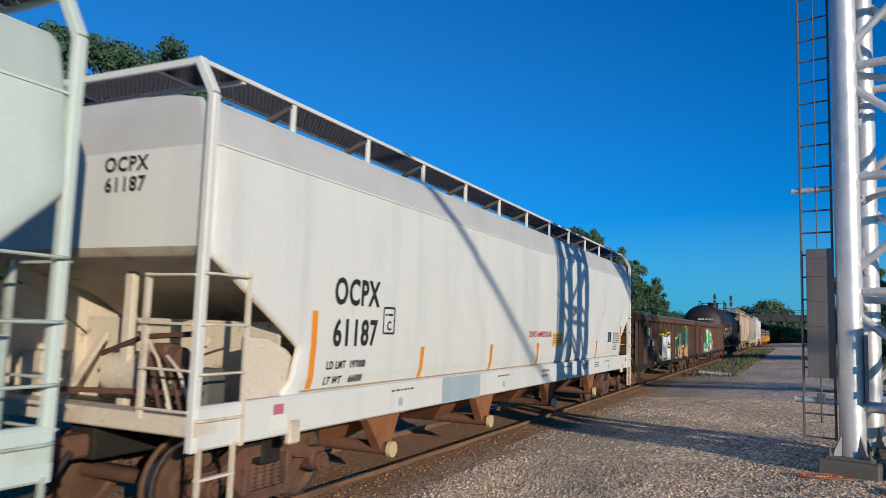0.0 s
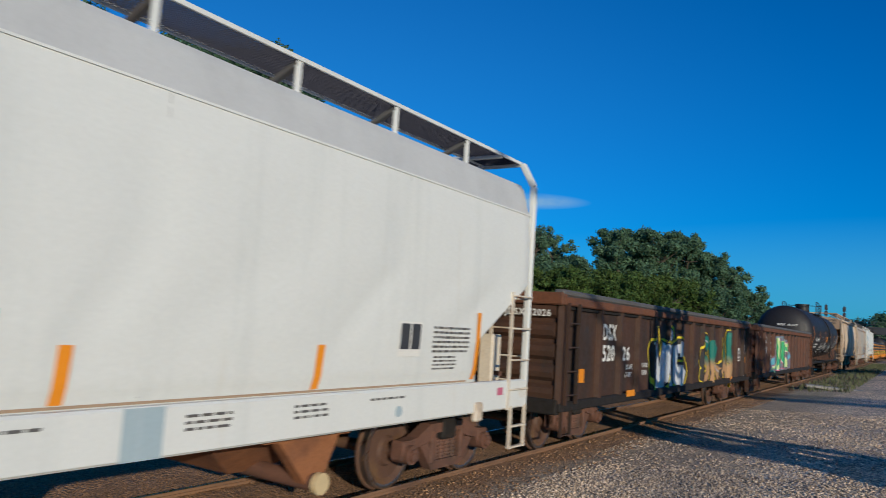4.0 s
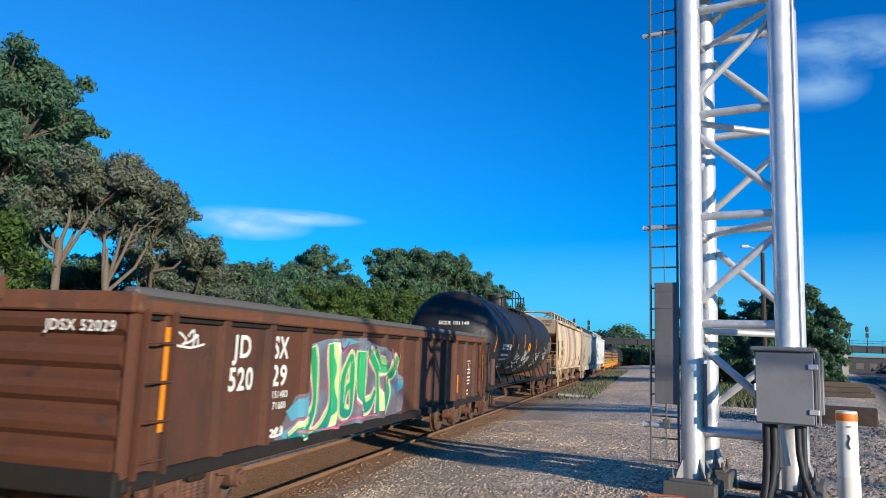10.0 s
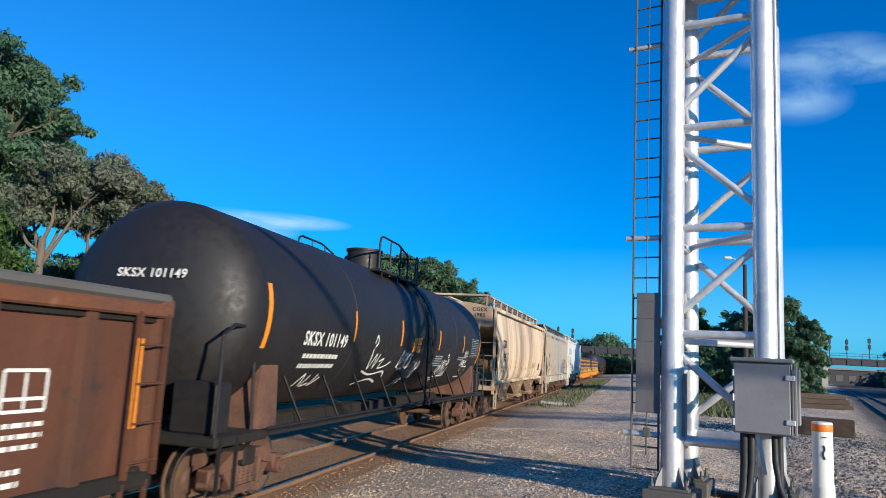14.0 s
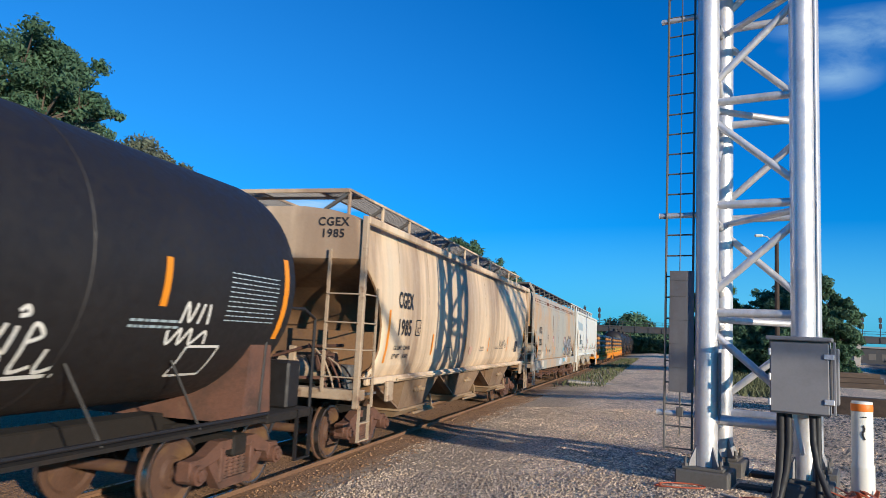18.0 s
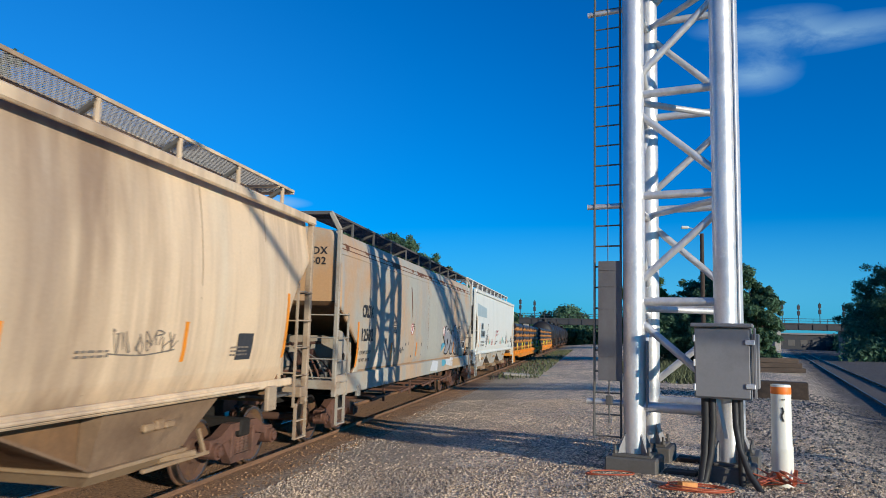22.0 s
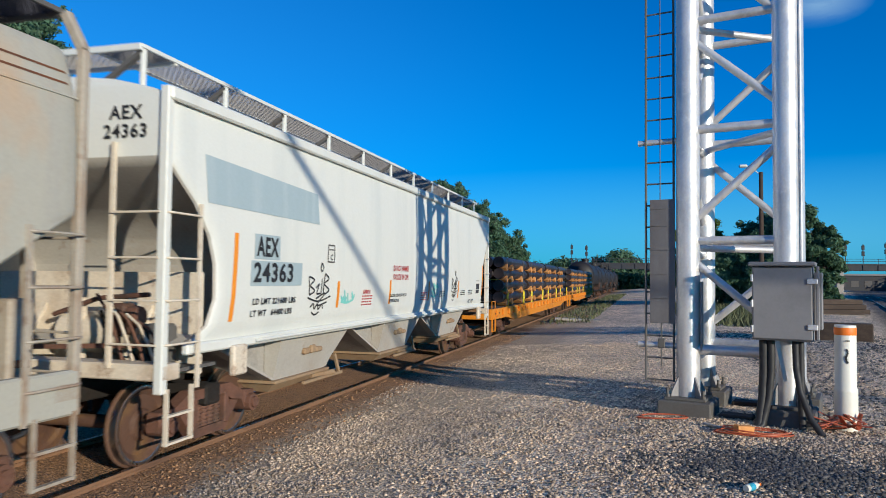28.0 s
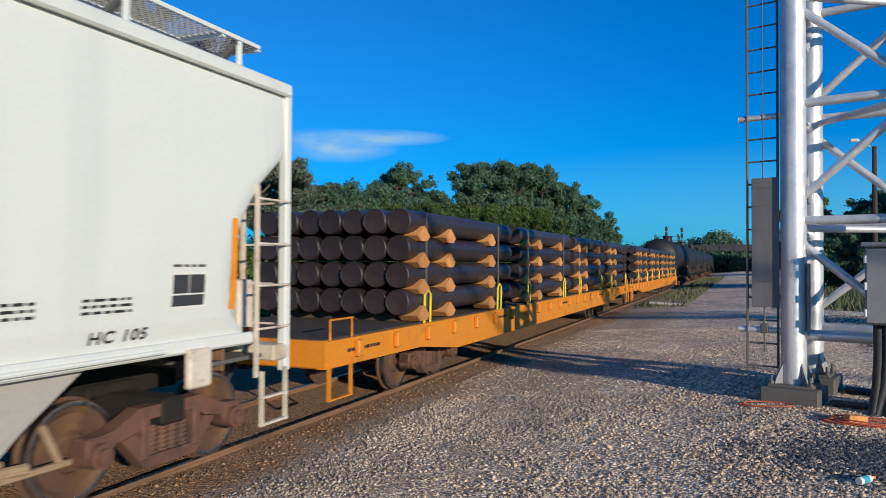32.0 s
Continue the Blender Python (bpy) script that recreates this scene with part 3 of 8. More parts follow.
# ---- geometry helpers ----
class G:
    """Gathers points and faces of one mesh."""

    def __init__(self):
        self.v, self.f, self.m = [], [], []

    def add(self, pts, faces, slot=0):
        o = len(self.v)
        self.v += [tuple(p) for p in pts]
        self.f += [tuple(o + i for i in q) for q in faces]
        self.m += [slot] * len(faces)

    def box(self, x0, x1, y0, y1, z0, z1, b=0.0, m=None, slot=0):
        """A block, with chamfered edges if b is given."""
        x0, x1, y0, y1, z0, z1 = min(x0, x1), max(x0, x1), min(y0, y1), max(y0, y1), min(z0, z1), max(z0, z1)
        b = min(b, (x1 - x0) * 0.4, (y1 - y0) * 0.4, (z1 - z0) * 0.4)
        if b <= 0:
            p = [(x, y, z) for z in (z0, z1) for y in (y0, y1) for x in (x0, x1)]
            f = [(0, 2, 3, 1), (4, 5, 7, 6), (0, 1, 5, 4), (2, 6, 7, 3), (0, 4, 6, 2), (1, 3, 7, 5)]
        else:
            p, idx = [], {}
            for i, (x, sx) in enumerate(((x0, 1), (x1, -1))):
                for j, (y, sy) in enumerate(((y0, 1), (y1, -1))):
                    for k, (z, sz) in enumerate(((z0, 1), (z1, -1))):
                        for a in range(3):
                            idx[i, j, k, a] = len(p)
                            p.append((x + (0 if a == 0 else b * sx), y + (0 if a == 1 else b * sy), z + (0 if a == 2 else b * sz)))
            f = []
            for i in (0, 1):
                q = [idx[i, 0, 0, 0], idx[i, 1, 0, 0], idx[i, 1, 1, 0], idx[i, 0, 1, 0]]
                f.append(tuple(q if i else q[::-1]))
                q = [idx[0, i, 0, 1], idx[1, i, 0, 1], idx[1, i, 1, 1], idx[0, i, 1, 1]]
                f.append(tuple(q[::-1] if i else q))
                q = [idx[0, 0, i, 2], idx[1, 0, i, 2], idx[1, 1, i, 2], idx[0, 1, i, 2]]
                f.append(tuple(q if i else q[::-1]))
            for i in (0, 1):
                for j in (0, 1):
                    f.append((idx[i, j, 0, 0], idx[i, j, 1, 0], idx[i, j, 1, 1], idx[i, j, 0, 1]))
                    f.append((idx[i, 0, j, 0], idx[i, 1, j, 0], idx[i, 1, j, 2], idx[i, 0, j, 2]))
                    f.append((idx[0, i, j, 1], idx[1, i, j, 1], idx[1, i, j, 2], idx[0, i, j, 2]))
                    for k in (0, 1):
                        f.append((idx[i, j, k, 0], idx[i, j, k, 1], idx[i, j, k, 2]))
        if m is not None:
            p = [m @ Vector(q) for q in p]
        self.add(p, f, slot)
        return self

    def tube(self, pts, r, n=8, slot=0, r2=None):
        """A round bar along a line of points."""
        pts = [Vector(p) for p in pts]
        o, k = len(self.v), len(pts)
        last = None
        for i, p in enumerate(pts):
            d = (pts[min(i + 1, k - 1)] - pts[max(i - 1, 0)]).normalized()
            if last is None:
                u = d.orthogonal().normalized()
            else:
                u = (last - d * last.dot(d)).normalized()
            last = u
            w = d.cross(u)
            rr = r if r2 is None else r + (r2 - r) * i / (k - 1)
            for j in range(n):
                a = 2 * math.pi * j / n
                self.v.append(tuple(p + (u * math.cos(a) + w * math.sin(a)) * rr))
        for i in range(k - 1):
            for j in range(n):
                a, b = o + i * n + j, o + i * n + (j + 1) % n
                self.f.append((a, b, b + n, a + n))
                self.m.append(slot)
        self.f += [tuple(range(o + n - 1, o - 1, -1)), tuple(range(o + (k - 1) * n, o + k * n))]
        self.m += [slot, slot]
        return self

    def bar(self, p, q, w, h=None, slot=0, b=0.0):
        """A flat or square bar from p to q."""
        p, q = Vector(p), Vector(q)
        h = w if h is None else h
        d = q - p
        turn = d.to_track_quat("Y", "Z").to_matrix().to_4x4()
        return self.box(-w / 2, w / 2, 0, d.length, -h / 2, h / 2, b, Matrix.Translation(p) @ turn, slot)

    def loft(self, rings, caps=True, slot=0, closed=True):
        o, n = len(self.v), len(rings[0])
        for r in rings:
            self.v += [tuple(p) for p in r]
        for i in range(len(rings) - 1):
            for j in range(n if closed else n - 1):
                a, b = o + i * n + j, o + i * n + (j + 1) % n
                self.f.append((a, b, b + n, a + n))
                self.m.append(slot)
        if caps:
            self.f += [tuple(range(o + n - 1, o - 1, -1)), tuple(range(o + (len(rings) - 1) * n, o + len(rings) * n))]
            self.m += [slot, slot]
        return self

    def prism(self, poly, axis, a, b, slot=0):
        """A flat outline drawn out between a and b along an axis."""
        def at(u, w, c):
            return (c, u, w) if axis == "x" else (u, c, w) if axis == "y" else (u, w, c)
        return self.loft([[at(u, w, a) for u, w in poly], [at(u, w, b) for u, w in poly]], slot=slot)

    def disc(self, c, r, x0, x1, n=20, slot=0):
        """A round plate or drum whose axis is x."""
        return self.loft([[(x, c[1] + r * math.cos(2 * math.pi * j / n), c[2] + r * math.sin(2 * math.pi * j / n)) for j in range(n)] for x in (x0, x1)], slot=slot)

    def ob(self, name, material, parent=None, label="", smooth=False):
        me = bpy.data.meshes.new(name)
        me.from_pydata(self.v, [], self.f)
        mats = material if isinstance(material, (list, tuple)) else [material]
        for x in mats:
            me.materials.append(M[x] if isinstance(x, str) else x)
        if len(mats) > 1:
            me.polygons.foreach_set("material_index", self.m)
        bm = bmesh.new()
        bm.from_mesh(me)
        bmesh.ops.recalc_face_normals(bm, faces=bm.faces)
        bm.to_mesh(me)
        bm.free()
        if smooth:
            me.polygons.foreach_set("use_smooth", [True] * len(me.polygons))
            me.set_sharp_from_angle(angle=radians(38))
        ob = new(name, me)
        if parent is not None:
            ob.parent = parent
        if label:
            tagged(ob, label)
        return ob


def thing(name, label, category, m=None, group="", kind=""):
    ob = new(name)
    ob.empty_display_size = 0.3
    if m is not None:
        ob.matrix_world = m
    return tagged(ob, label, category, group, kind)


def raw_mesh(name, co, faces_n, material, corners=4):
    """One mesh from an array of corner points, so many corners to a face."""
    co = np.asarray(co, dtype=np.float32).reshape(-1, 3)
    me = bpy.data.meshes.new(name)
    me.vertices.add(len(co))
    me.vertices.foreach_set("co", co.ravel())
    idx = np.asarray(faces_n, dtype=np.int32).ravel()
    me.loops.add(len(idx))
    me.loops.foreach_set("vertex_index", idx)
    k = len(idx) // corners
    me.polygons.add(k)
    me.polygons.foreach_set("loop_start", np.arange(k, dtype=np.int32) * corners)
    me.materials.append(M[material])
    me.update(calc_edges=True)
    me.validate()
    return new(name, me)


# ---- ground and tracks ----
TX = -6.1                    # middle of the near track; its rails' tops lie at height 0
RD = Vector((0.2352, 0.9719, 0))   # heading of the far track on the other side of the yard
RP = Vector((10.47, 25.42, 0))


def smooth(a, b, x):
    t = min(max((x - a) / (b - a), 0), 1)
    return t * t * (3 - 2 * t)


def gz(x, y):
    z = -0.062 + 0.342 * min(max((x + 4.75) / 5.0, 0), 1)
    z += -0.02 * smooth(-5.2, -5.5, x) + 0.12 * smooth(-7.6, -9.5, x)
    z += 0.03 * noise.noise(Vector((x * 1.3, y * 0.8, 5))) * smooth(-4.6, -5.0, x) * smooth(-9.5, -7.6, x)
    off = (x - RP.x) * RD.y - (y - RP.y) * RD.x
    z -= 0.3 * smooth(-3.4, -1.7, off) * (1 - 0.3 * smooth(2, 6, off))
    return z + (0.03 * noise.noise(Vector((x * 0.5, y * 0.5, 0))) + 0.012 * noise.noise(Vector((x * 2.1, y * 2.1, 3)))) * smooth(-4.9, -4.2, x)


def ground():
    xs = [-900, -400, -200, -90, -45, -25, -15, -11] + [-9.5 + 0.35 * i for i in range(61)] + [12.5 + 0.9 * i for i in range(38)] + [48, 60, 90, 160, 300, 900]
    ys = [-400, -120, -40, -15, -8, -4] + [-2 + 0.4 * i for i in range(76)] + [30 + 2 * i for i in range(20)] + [75, 85, 100, 120, 150, 200, 300, 500, 900, 2500]
    g = G()
    g.v = [(x, y, gz(x, y)) for y in ys for x in xs]
    n = len(xs)
    g.f = [(j * n + i, j * n + i + 1, (j + 1) * n + i + 1, (j + 1) * n + i) for j in range(len(ys) - 1) for i in range(n - 1)]
    g.m = [0] * len(g.f)
    tagged(g.ob("ground", "ground", smooth=True), "dusty brown-grey gravel yard beside the railway tracks", "ground", kind="structure")


ground()


def stones(name, n, area, size, material, label, seed, loose=False, patchy=False):
    """Loose broken stones strewn over a stretch of ground."""
    rng = np.random.default_rng(seed)
    x0, x1, y0, y1 = area
    k = rng.random((n, 2))
    if loose:
        k = np.clip(0.5 + 0.2 * rng.normal(size=(n, 2)), -0.2, 1.2)
    px = x0 + (x1 - x0) * k[:, 0]
    py = y0 + (y1 - y0) * k[:, 1]
    if patchy:
        keep = np.array([noise.noise(Vector((a * 0.55, b * 0.35, 7))) + 0.5 * noise.noise(Vector((a * 1.7, b * 1.3, 2))) for a, b in zip(px, py)]) < 0.35 - 0.75 * rng.random(n)
        keep |= rng.random(n) < 0.16
        px, py = px[keep], py[keep]
        n = len(px)
    pz = np.array([gz(a, b) for a, b in zip(px, py)])
    s = size[0] + (size[1] - size[0]) * rng.random(n) ** 2.5
    base = np.array([(1, 0, 0), (-1, 0, 0), (0, 1, 0), (0, -1, 0), (0, 0, 1), (0, 0, -1)], float)
    ang = rng.random(n) * 6.283
    co = np.repeat(base[None], n, 0) * (0.65 + 0.7 * rng.random((n, 6, 1)))
    co += rng.normal(0, 0.16, co.shape)
    co[:, :, 2] *= 0.6
    ca, sa = np.cos(ang)[:, None], np.sin(ang)[:, None]
    co = np.stack([co[:, :, 0] * ca - co[:, :, 1] * sa, co[:, :, 0] * sa + co[:, :, 1] * ca, co[:, :, 2]], -1) * s[:, None, None]
    co += np.stack([px, py, pz + s * 0.2], -1)[:, None, :]
    tri = np.array([(0, 2, 4), (2, 1, 4), (1, 3, 4), (3, 0, 4), (2, 0, 5), (1, 2, 5), (3, 1, 5), (0, 3, 5)])
    f = (np.arange(n) * 6)[:, None, None] + tri[None]
    tagged(raw_mesh(name, co, f, material, 3), label, "gravel", kind="stuff")


stones("gravel", 110000, (-4.3, 4.5, 4.4, 11.5), (0.008, 0.027), "stone", "loose crushed stones strewn on the gravel yard", 1, patchy=True)
stones("gravel", 40000, (-4.6, 4.5, 11.5, 24), (0.008, 0.03), "stone", "loose crushed stones strewn on the gravel yard", 2, patchy=True)
stones("ballast_stones", 5000, (-5.2, -4.15, 2.5, 30), (0.01, 0.03), "stone_brown", "rust-stained ballast stones at the edge of the track", 3)
stones("ballast_stones", 1200, (-7.6, -5.45, 2.5, 26), (0.008, 0.024), "stone_bed", "rust-stained ballast stones between the sleepers", 4)
stones("ballast_stones", 9000, (2.6, 9.5, 7.5, 30), (0.015, 0.05), "stone_dark", "dark grey ballast stones on the shoulder of the far track", 5)
stones("ballast_stones", 9000, (0.1, 2.7, 7.2, 9.5), (0.01, 0.036), "stone_dark", "patch of dark gravel in the yard", 6, True)


def rail_rows(length, y0):
    prof = [(-0.07, -0.172), (0.07, -0.172), (0.07, -0.16), (0.012, -0.14), (0.012, -0.045), (0.036, -0.032), (0.037, -0.006), (0.03, 0), (-0.03, 0), (-0.037, -0.006), (-0.036, -0.032), (-0.012, -0.045), (-0.012, -0.14), (-0.07, -0.16)]
    g = G()
    ys = [y0 + length * i / 12 for i in range(13)]
    g.loft([[(x, y, z) for x, z in prof] for y in ys])
    top = G().box(-0.024, 0.024, y0, y0 + length, 0.0005, 0.003)
    return g, top


def track(name, m, y0, length, near, label, lift=-0.175):
    root = thing(name, label, "railway track", m, kind="structure")
    for s in (-1, 1):
        g, top = rail_rows(length, y0)
        for q in (g, top):
            q.v = [(x + s * 0.7525, y, z) for x, y, z in q.v]
        r = g.ob("rail", "rail", root, "rusty steel rail")
        top.ob("rail_head", "railtop", r, "wheel-polished rail head")
    tie = G().box(-1.29, 1.29, -0.115, 0.115, -0.25, lift, 0.012)
    first = None
    far = G()
    rng = random.Random(5)
    for i in range(int(length / 0.54)):
        y = y0 + 0.3 + 0.54 * i
        if near[0] <= y <= near[1]:
            if first is None:
                first = tie.ob("sleeper", "tie", root)
                ob = first
            else:
                ob = new("sleeper", first.data)
                ob.parent = root
            ob.matrix_basis = pose(rng.uniform(-0.05, 0.05), y, rng.uniform(-0.008, 0.004), 0, 0, rng.uniform(-1, 1))
        elif y < near[1] + 90:
            far.box(-1.29, 1.29, y - 0.115, y + 0.115, -0.36, -0.178)
    if far.v:
        tagged(far.ob("sleepers", "tie", root, "distant wooden sleepers"), kind="stuff")
    return root


track("track_near", pose(TX, 0, 0), -40, 460, (1.5, 60), "straight railway track with rusty rails half sunk in brown dirt", -0.11)
track("track_far", pose(RP.x, RP.y, 0.08, 0, 0, -13.6), -45, 420, (-6, 45), "second railway track curving off behind the signal tower")


# ---- signal bridge tower with its truss ----
def tower():
    root = thing("signal_tower", "galvanised tubular steel lattice tower bolted to grey footings", "signal tower", pose(0.817, 11.27, 0.31, 0, 0, -14.35))
    L, R, H = 1.281, 0.163, 10.3
    corner = [(0, 0), (L, 0), (0, L), (L, L)]
    legs = []
    for x, y in corner:
        g = G()
        g.tube([(x, y, z) for z in (0.2, 2.2, 4.5, 7, H)], R, 28)
        leg = g.ob("leg", "galv", root, smooth=True)
        p = G().box(x - 0.28, x + 0.28, y - 0.28, y + 0.28, 0.185, 0.225, 0.006)
        p.ob("base_plate", "chord", leg, "dark bolted base plate")
        for a in range(4):
            u = Vector((math.cos(a * math.pi / 2 + 0.785), math.sin(a * math.pi / 2 + 0.785), 0))
            q = Vector((x, y, 0))
            w = Vector((-u.y, u.x, 0)) * 0.012
            pts = [q + u * 0.155, q + u * 0.29, q + u * 0.27, q + u * 0.155]
            zs = (0.225, 0.225, 0.3, 0.52)
            G().loft([[tuple(p_ + w * s_ + Vector((0, 0, z_))) for p_, z_ in zip(pts, zs)] for s_ in (-1, 1)]).ob("gusset", "cabinet", leg)
        for dx in (-0.24, 0.24):
            for dy in (-0.24, 0.24):
                G().tube([(x + dx, y + dy, 0.2), (x + dx, y + dy, 0.34)], 0.02, 8).tube([(x + dx, y + dy, 0.226), (x + dx, y + dy, 0.265)], 0.04, 6).ob("anchor_bolt", "chord", leg)
        f = G().box(x - 0.36, x + 0.36, y - 0.36, y + 0.36, -0.5, 0.185, 0.02)
        f.ob("footing", "chord", root, "dark grey footing block")
    for y in (0.0, L):
        G().box(0.42, L - 0.42, y - 0.14, y + 0.14, -0.5, 0.03, 0.015).ob("footing_beam", "tie", root, "dark ground beam between footings")
    levels = [0.89, 2.43, 4.03, 5.62, 7.3, 8.95]
    faces = [((0, 0), (L, 0)), ((0, 0), (0, L)), ((L, 0), (L, L)), ((0, L), (L, L))]
    for k, (a, b) in enumerate(faces):
        for i, z in enumerate(levels):
            zz = z - (0.0 if k in (0, 3) else 0.16)
            G().tube([(*a, zz), (*b, zz)], 0.062 if i else 0.075, 14).ob("cross_tube", "galv", root, smooth=True)
        for i in range(len(levels) - 1):
            z0, z1 = levels[i] + 0.22, levels[i + 1] - 0.22
            up = (i + (0 if k == 0 else 1)) % 2
            p, q = (a, b) if up else (b, a)
            G().tube([(*p, z0), (*q, z1)], 0.056, 14).ob("diagonal_tube", "galv", root, smooth=True)
    for i, z in enumerate(levels[1:]):
        p, q = ((0, L), (L, 0)) if i % 2 else ((0, 0), (L, L))
        G().tube([(*p, z - 0.1), (*q, z - 0.1)], 0.05, 12).ob("plan_brace", "galv", root, smooth=True)
    G().tube([(L + 0.185, -0.04, 0.3), (L + 0.185, -0.04, 9.6)], 0.022, 8).ob("cable_conduit", "galv", root)
    # ladder on the tower's side with its brackets and climb guard
    ladder = new("ladder")
    ladder.parent = root
    tagged(ladder, "dull grey steel ladder")
    for x in (-0.6, -0.2):
        G().box(x - 0.012, x + 0.012, -0.03, 0.03, 0.4, 9.8, 0.004).ob("ladder_stile", "chord", ladder)
    z = 0.42
    while z < 9.6:
        G().tube([(-0.6, 0, z), (-0.2, 0, z)], 0.0125, 8).ob("rung", "chord", ladder)
        z += 0.3175
    G().tube([(-0.39, -0.02, 3.0), (-0.39, -0.02, 9.7)], 0.008, 6).ob("safety_cable", "chord", ladder)
    for z in (0.92, 3.9, 7.05):
        br = G().tube([(-0.71, 0.02, z), (-0.1, 0.02, z)], 0.042, 12)
        br.tube([(-0.71, 0.02, z), (-0.715, 0.02, z)], 0.046, 12)
        br.ob("ladder_bracket", "galv", root, smooth=True)
    gd = G().box(-0.53, -0.17, -0.06, -0.045, 1.24, 3.04, 0.004)
    guard = gd.ob("climb_guard", "guard", root, "grey sheet-metal climb guard over the ladder")
    for z in (1.6, 1.95, 2.3, 2.65, 2.9):
        G().box(-0.53, -0.17, -0.068, -0.06, z, z + 0.012).ob("seam", "guard", guard)
    G().tube([(-0.37, -0.03, 0.62), (-0.37, -0.03, 1.24)], 0.012, 8).box(-0.42, -0.32, -0.05, 0, 0.88, 1.02, 0.01).ob("lock_rod", "chord", guard)
    # folded bracket plates on the first leg
    G().bar((0.19, -0.03, 0.85), (0.19, -0.03, 1.85), 0.03, 0.09, b=0.004).ob("mounting_plate", "cabinet", root)
    return root


tower()
E1, E2 = Vector((0.9688, -0.2478, 0)), Vector((0.2478, 0.9688, 0))
T0 = Vector((0.817, 11.27, 0.31))


def truss():
    """The signal bridge's lattice beam, over the far tracks."""
    root = thing("signal_bridge_beam", "galvanised lattice beam of the signal bridge, carried by the tower", "signal bridge", pose(0.817, 11.27, 0.31, 0, 0, -14.35))
    z0, z1, x1 = 8.35, 9.75, 34.0
    for y in (0.06, 1.22):
        for z in (z0, z1):
            G().tube([(-0.4, y, z), (x1, y, z)], 0.1, 12).ob("chord", "galv", root, smooth=True)
    n = 24
    for y in (0.06, 1.22):
        for i in range(n):
            a, b = -0.4 + (x1 + 0.4) * i / n, -0.4 + (x1 + 0.4) * (i + 1) / n
            G().tube([(a, y, z0 if i % 2 else z1), (b, y, z1 if i % 2 else z0)], 0.05, 8).ob("web_tube", "galv", root)
    for i in range(n + 1):
        a = -0.4 + (x1 + 0.4) * i / n
        for z in (z0, z1):
            G().tube([(a, 0.06, z), (a, 1.22, z)], 0.045, 8).ob("cross_tube", "galv", root)
    w = G().box(-0.4, x1, 0.2, 1.1, z0 + 0.1, z0 + 0.14)
    w.ob("walkway", "galv", root)
    for x, y in ((33.2, 0), (33.2, 1.28)):
        G().tube([(x, y, -0.1), (x, y, z1)], 0.163, 20).ob("leg", "galv", root, smooth=True)
    cab = thing("overhead_cable", "thick overhead cable strung across the yard between poles", "cable")
    for p in ((33.0, -9.53), (-16.0, 5.57)):
        G().tube([(*p, -0.3), (*p, 8.9)], 0.16, 12, r2=0.11).ob("pole", "tie", cab, "weathered timber pole")
    G().tube([(33.0, -9.53, 8.5), (18.8, -5.15, 8.3), (10, -2.44, 8.3), (0, 0.64, 8.33), (-8, 3.1, 8.4), (-16, 5.57, 8.5)], 0.075, 8).ob("cable", "rubber", cab, "black cable")


truss()


def cabinet():
    root = thing("control_cabinet", "grey steel equipment cabinet on a tower leg with black conduits", "electrical cabinet", pose(0.817, 11.27, 0.31, 0, 0, -14.35))
    x0, x1, y0, y1, z0, z1 = 0.9, 1.62, -0.52, -0.17, 1.1, 2.06
    body = G().box(x0, x1, y0 + 0.03, y1, z0, z1, 0.012).ob("body", "cabinet", root)
    door = G().box(x0 + 0.012, x1 - 0.012, y0, y0 + 0.028, z0 + 0.02, z1 - 0.02, 0.01).ob("door", "cabinet", root)
    G().box(x0 - 0.04, x1 + 0.03, y0 - 0.05, y1, z1, z1 + 0.055, 0.012).ob("rain_hood", "cabinet", root, "overhanging rain hood")
    for z in (1.2, 1.53, 1.86):
        G().tube([(x0 + 0.004, y0 - 0.008, z), (x0 + 0.004, y0 - 0.008, z + 0.09)], 0.016, 10).ob("hinge", "galv", door)
    for z in (1.25, 1.83):
        G().box(x1 - 0.07, x1 + 0.05, y0 - 0.02, y0 + 0.05, z, z + 0.07, 0.008).ob("latch", "galv", door)
    G().bar((x1 + 0.05, y0 + 0.02, 1.12), (x1 + 0.05, y0 + 0.02, 2.06), 0.035, 0.05, b=0.006).ob("lock_bar", "cabinet", root)
    G().box(x1, x1 + 0.1, y0 + 0.1, y1 - 0.02, 1.25, 1.98, 0.01).ob("side_channel", "cabinet", root)
    for x, r, bend in ((1.02, 0.055, -0.05), (1.11, 0.05, -0.1), (1.46, 0.045, 0.02)):
        G().tube([(x, -0.33, z0 + 0.02), (x, -0.33, 0.7), (x + bend * 0.3, -0.35, 0.35), (x + bend, -0.42, 0.0), (x + bend * 2, -0.5, -0.1)], r, 12).ob("conduit", "rubber", root, "dark conduit", smooth=True)
    G().tube([(1.4, -0.36, 1.1), (1.41, -0.4, 0.75), (1.46, -0.46, 0.45), (1.58, -0.56, 0.15), (1.72, -0.66, -0.04)], 0.042, 12).ob("conduit", "rubber", root, "bent black conduit", smooth=True)
    G().bar((1.27, -0.2, 0.55), (1.17, -0.23, 1.1), 0.03, 0.05).ob("bracket", "galv", root)


cabinet()


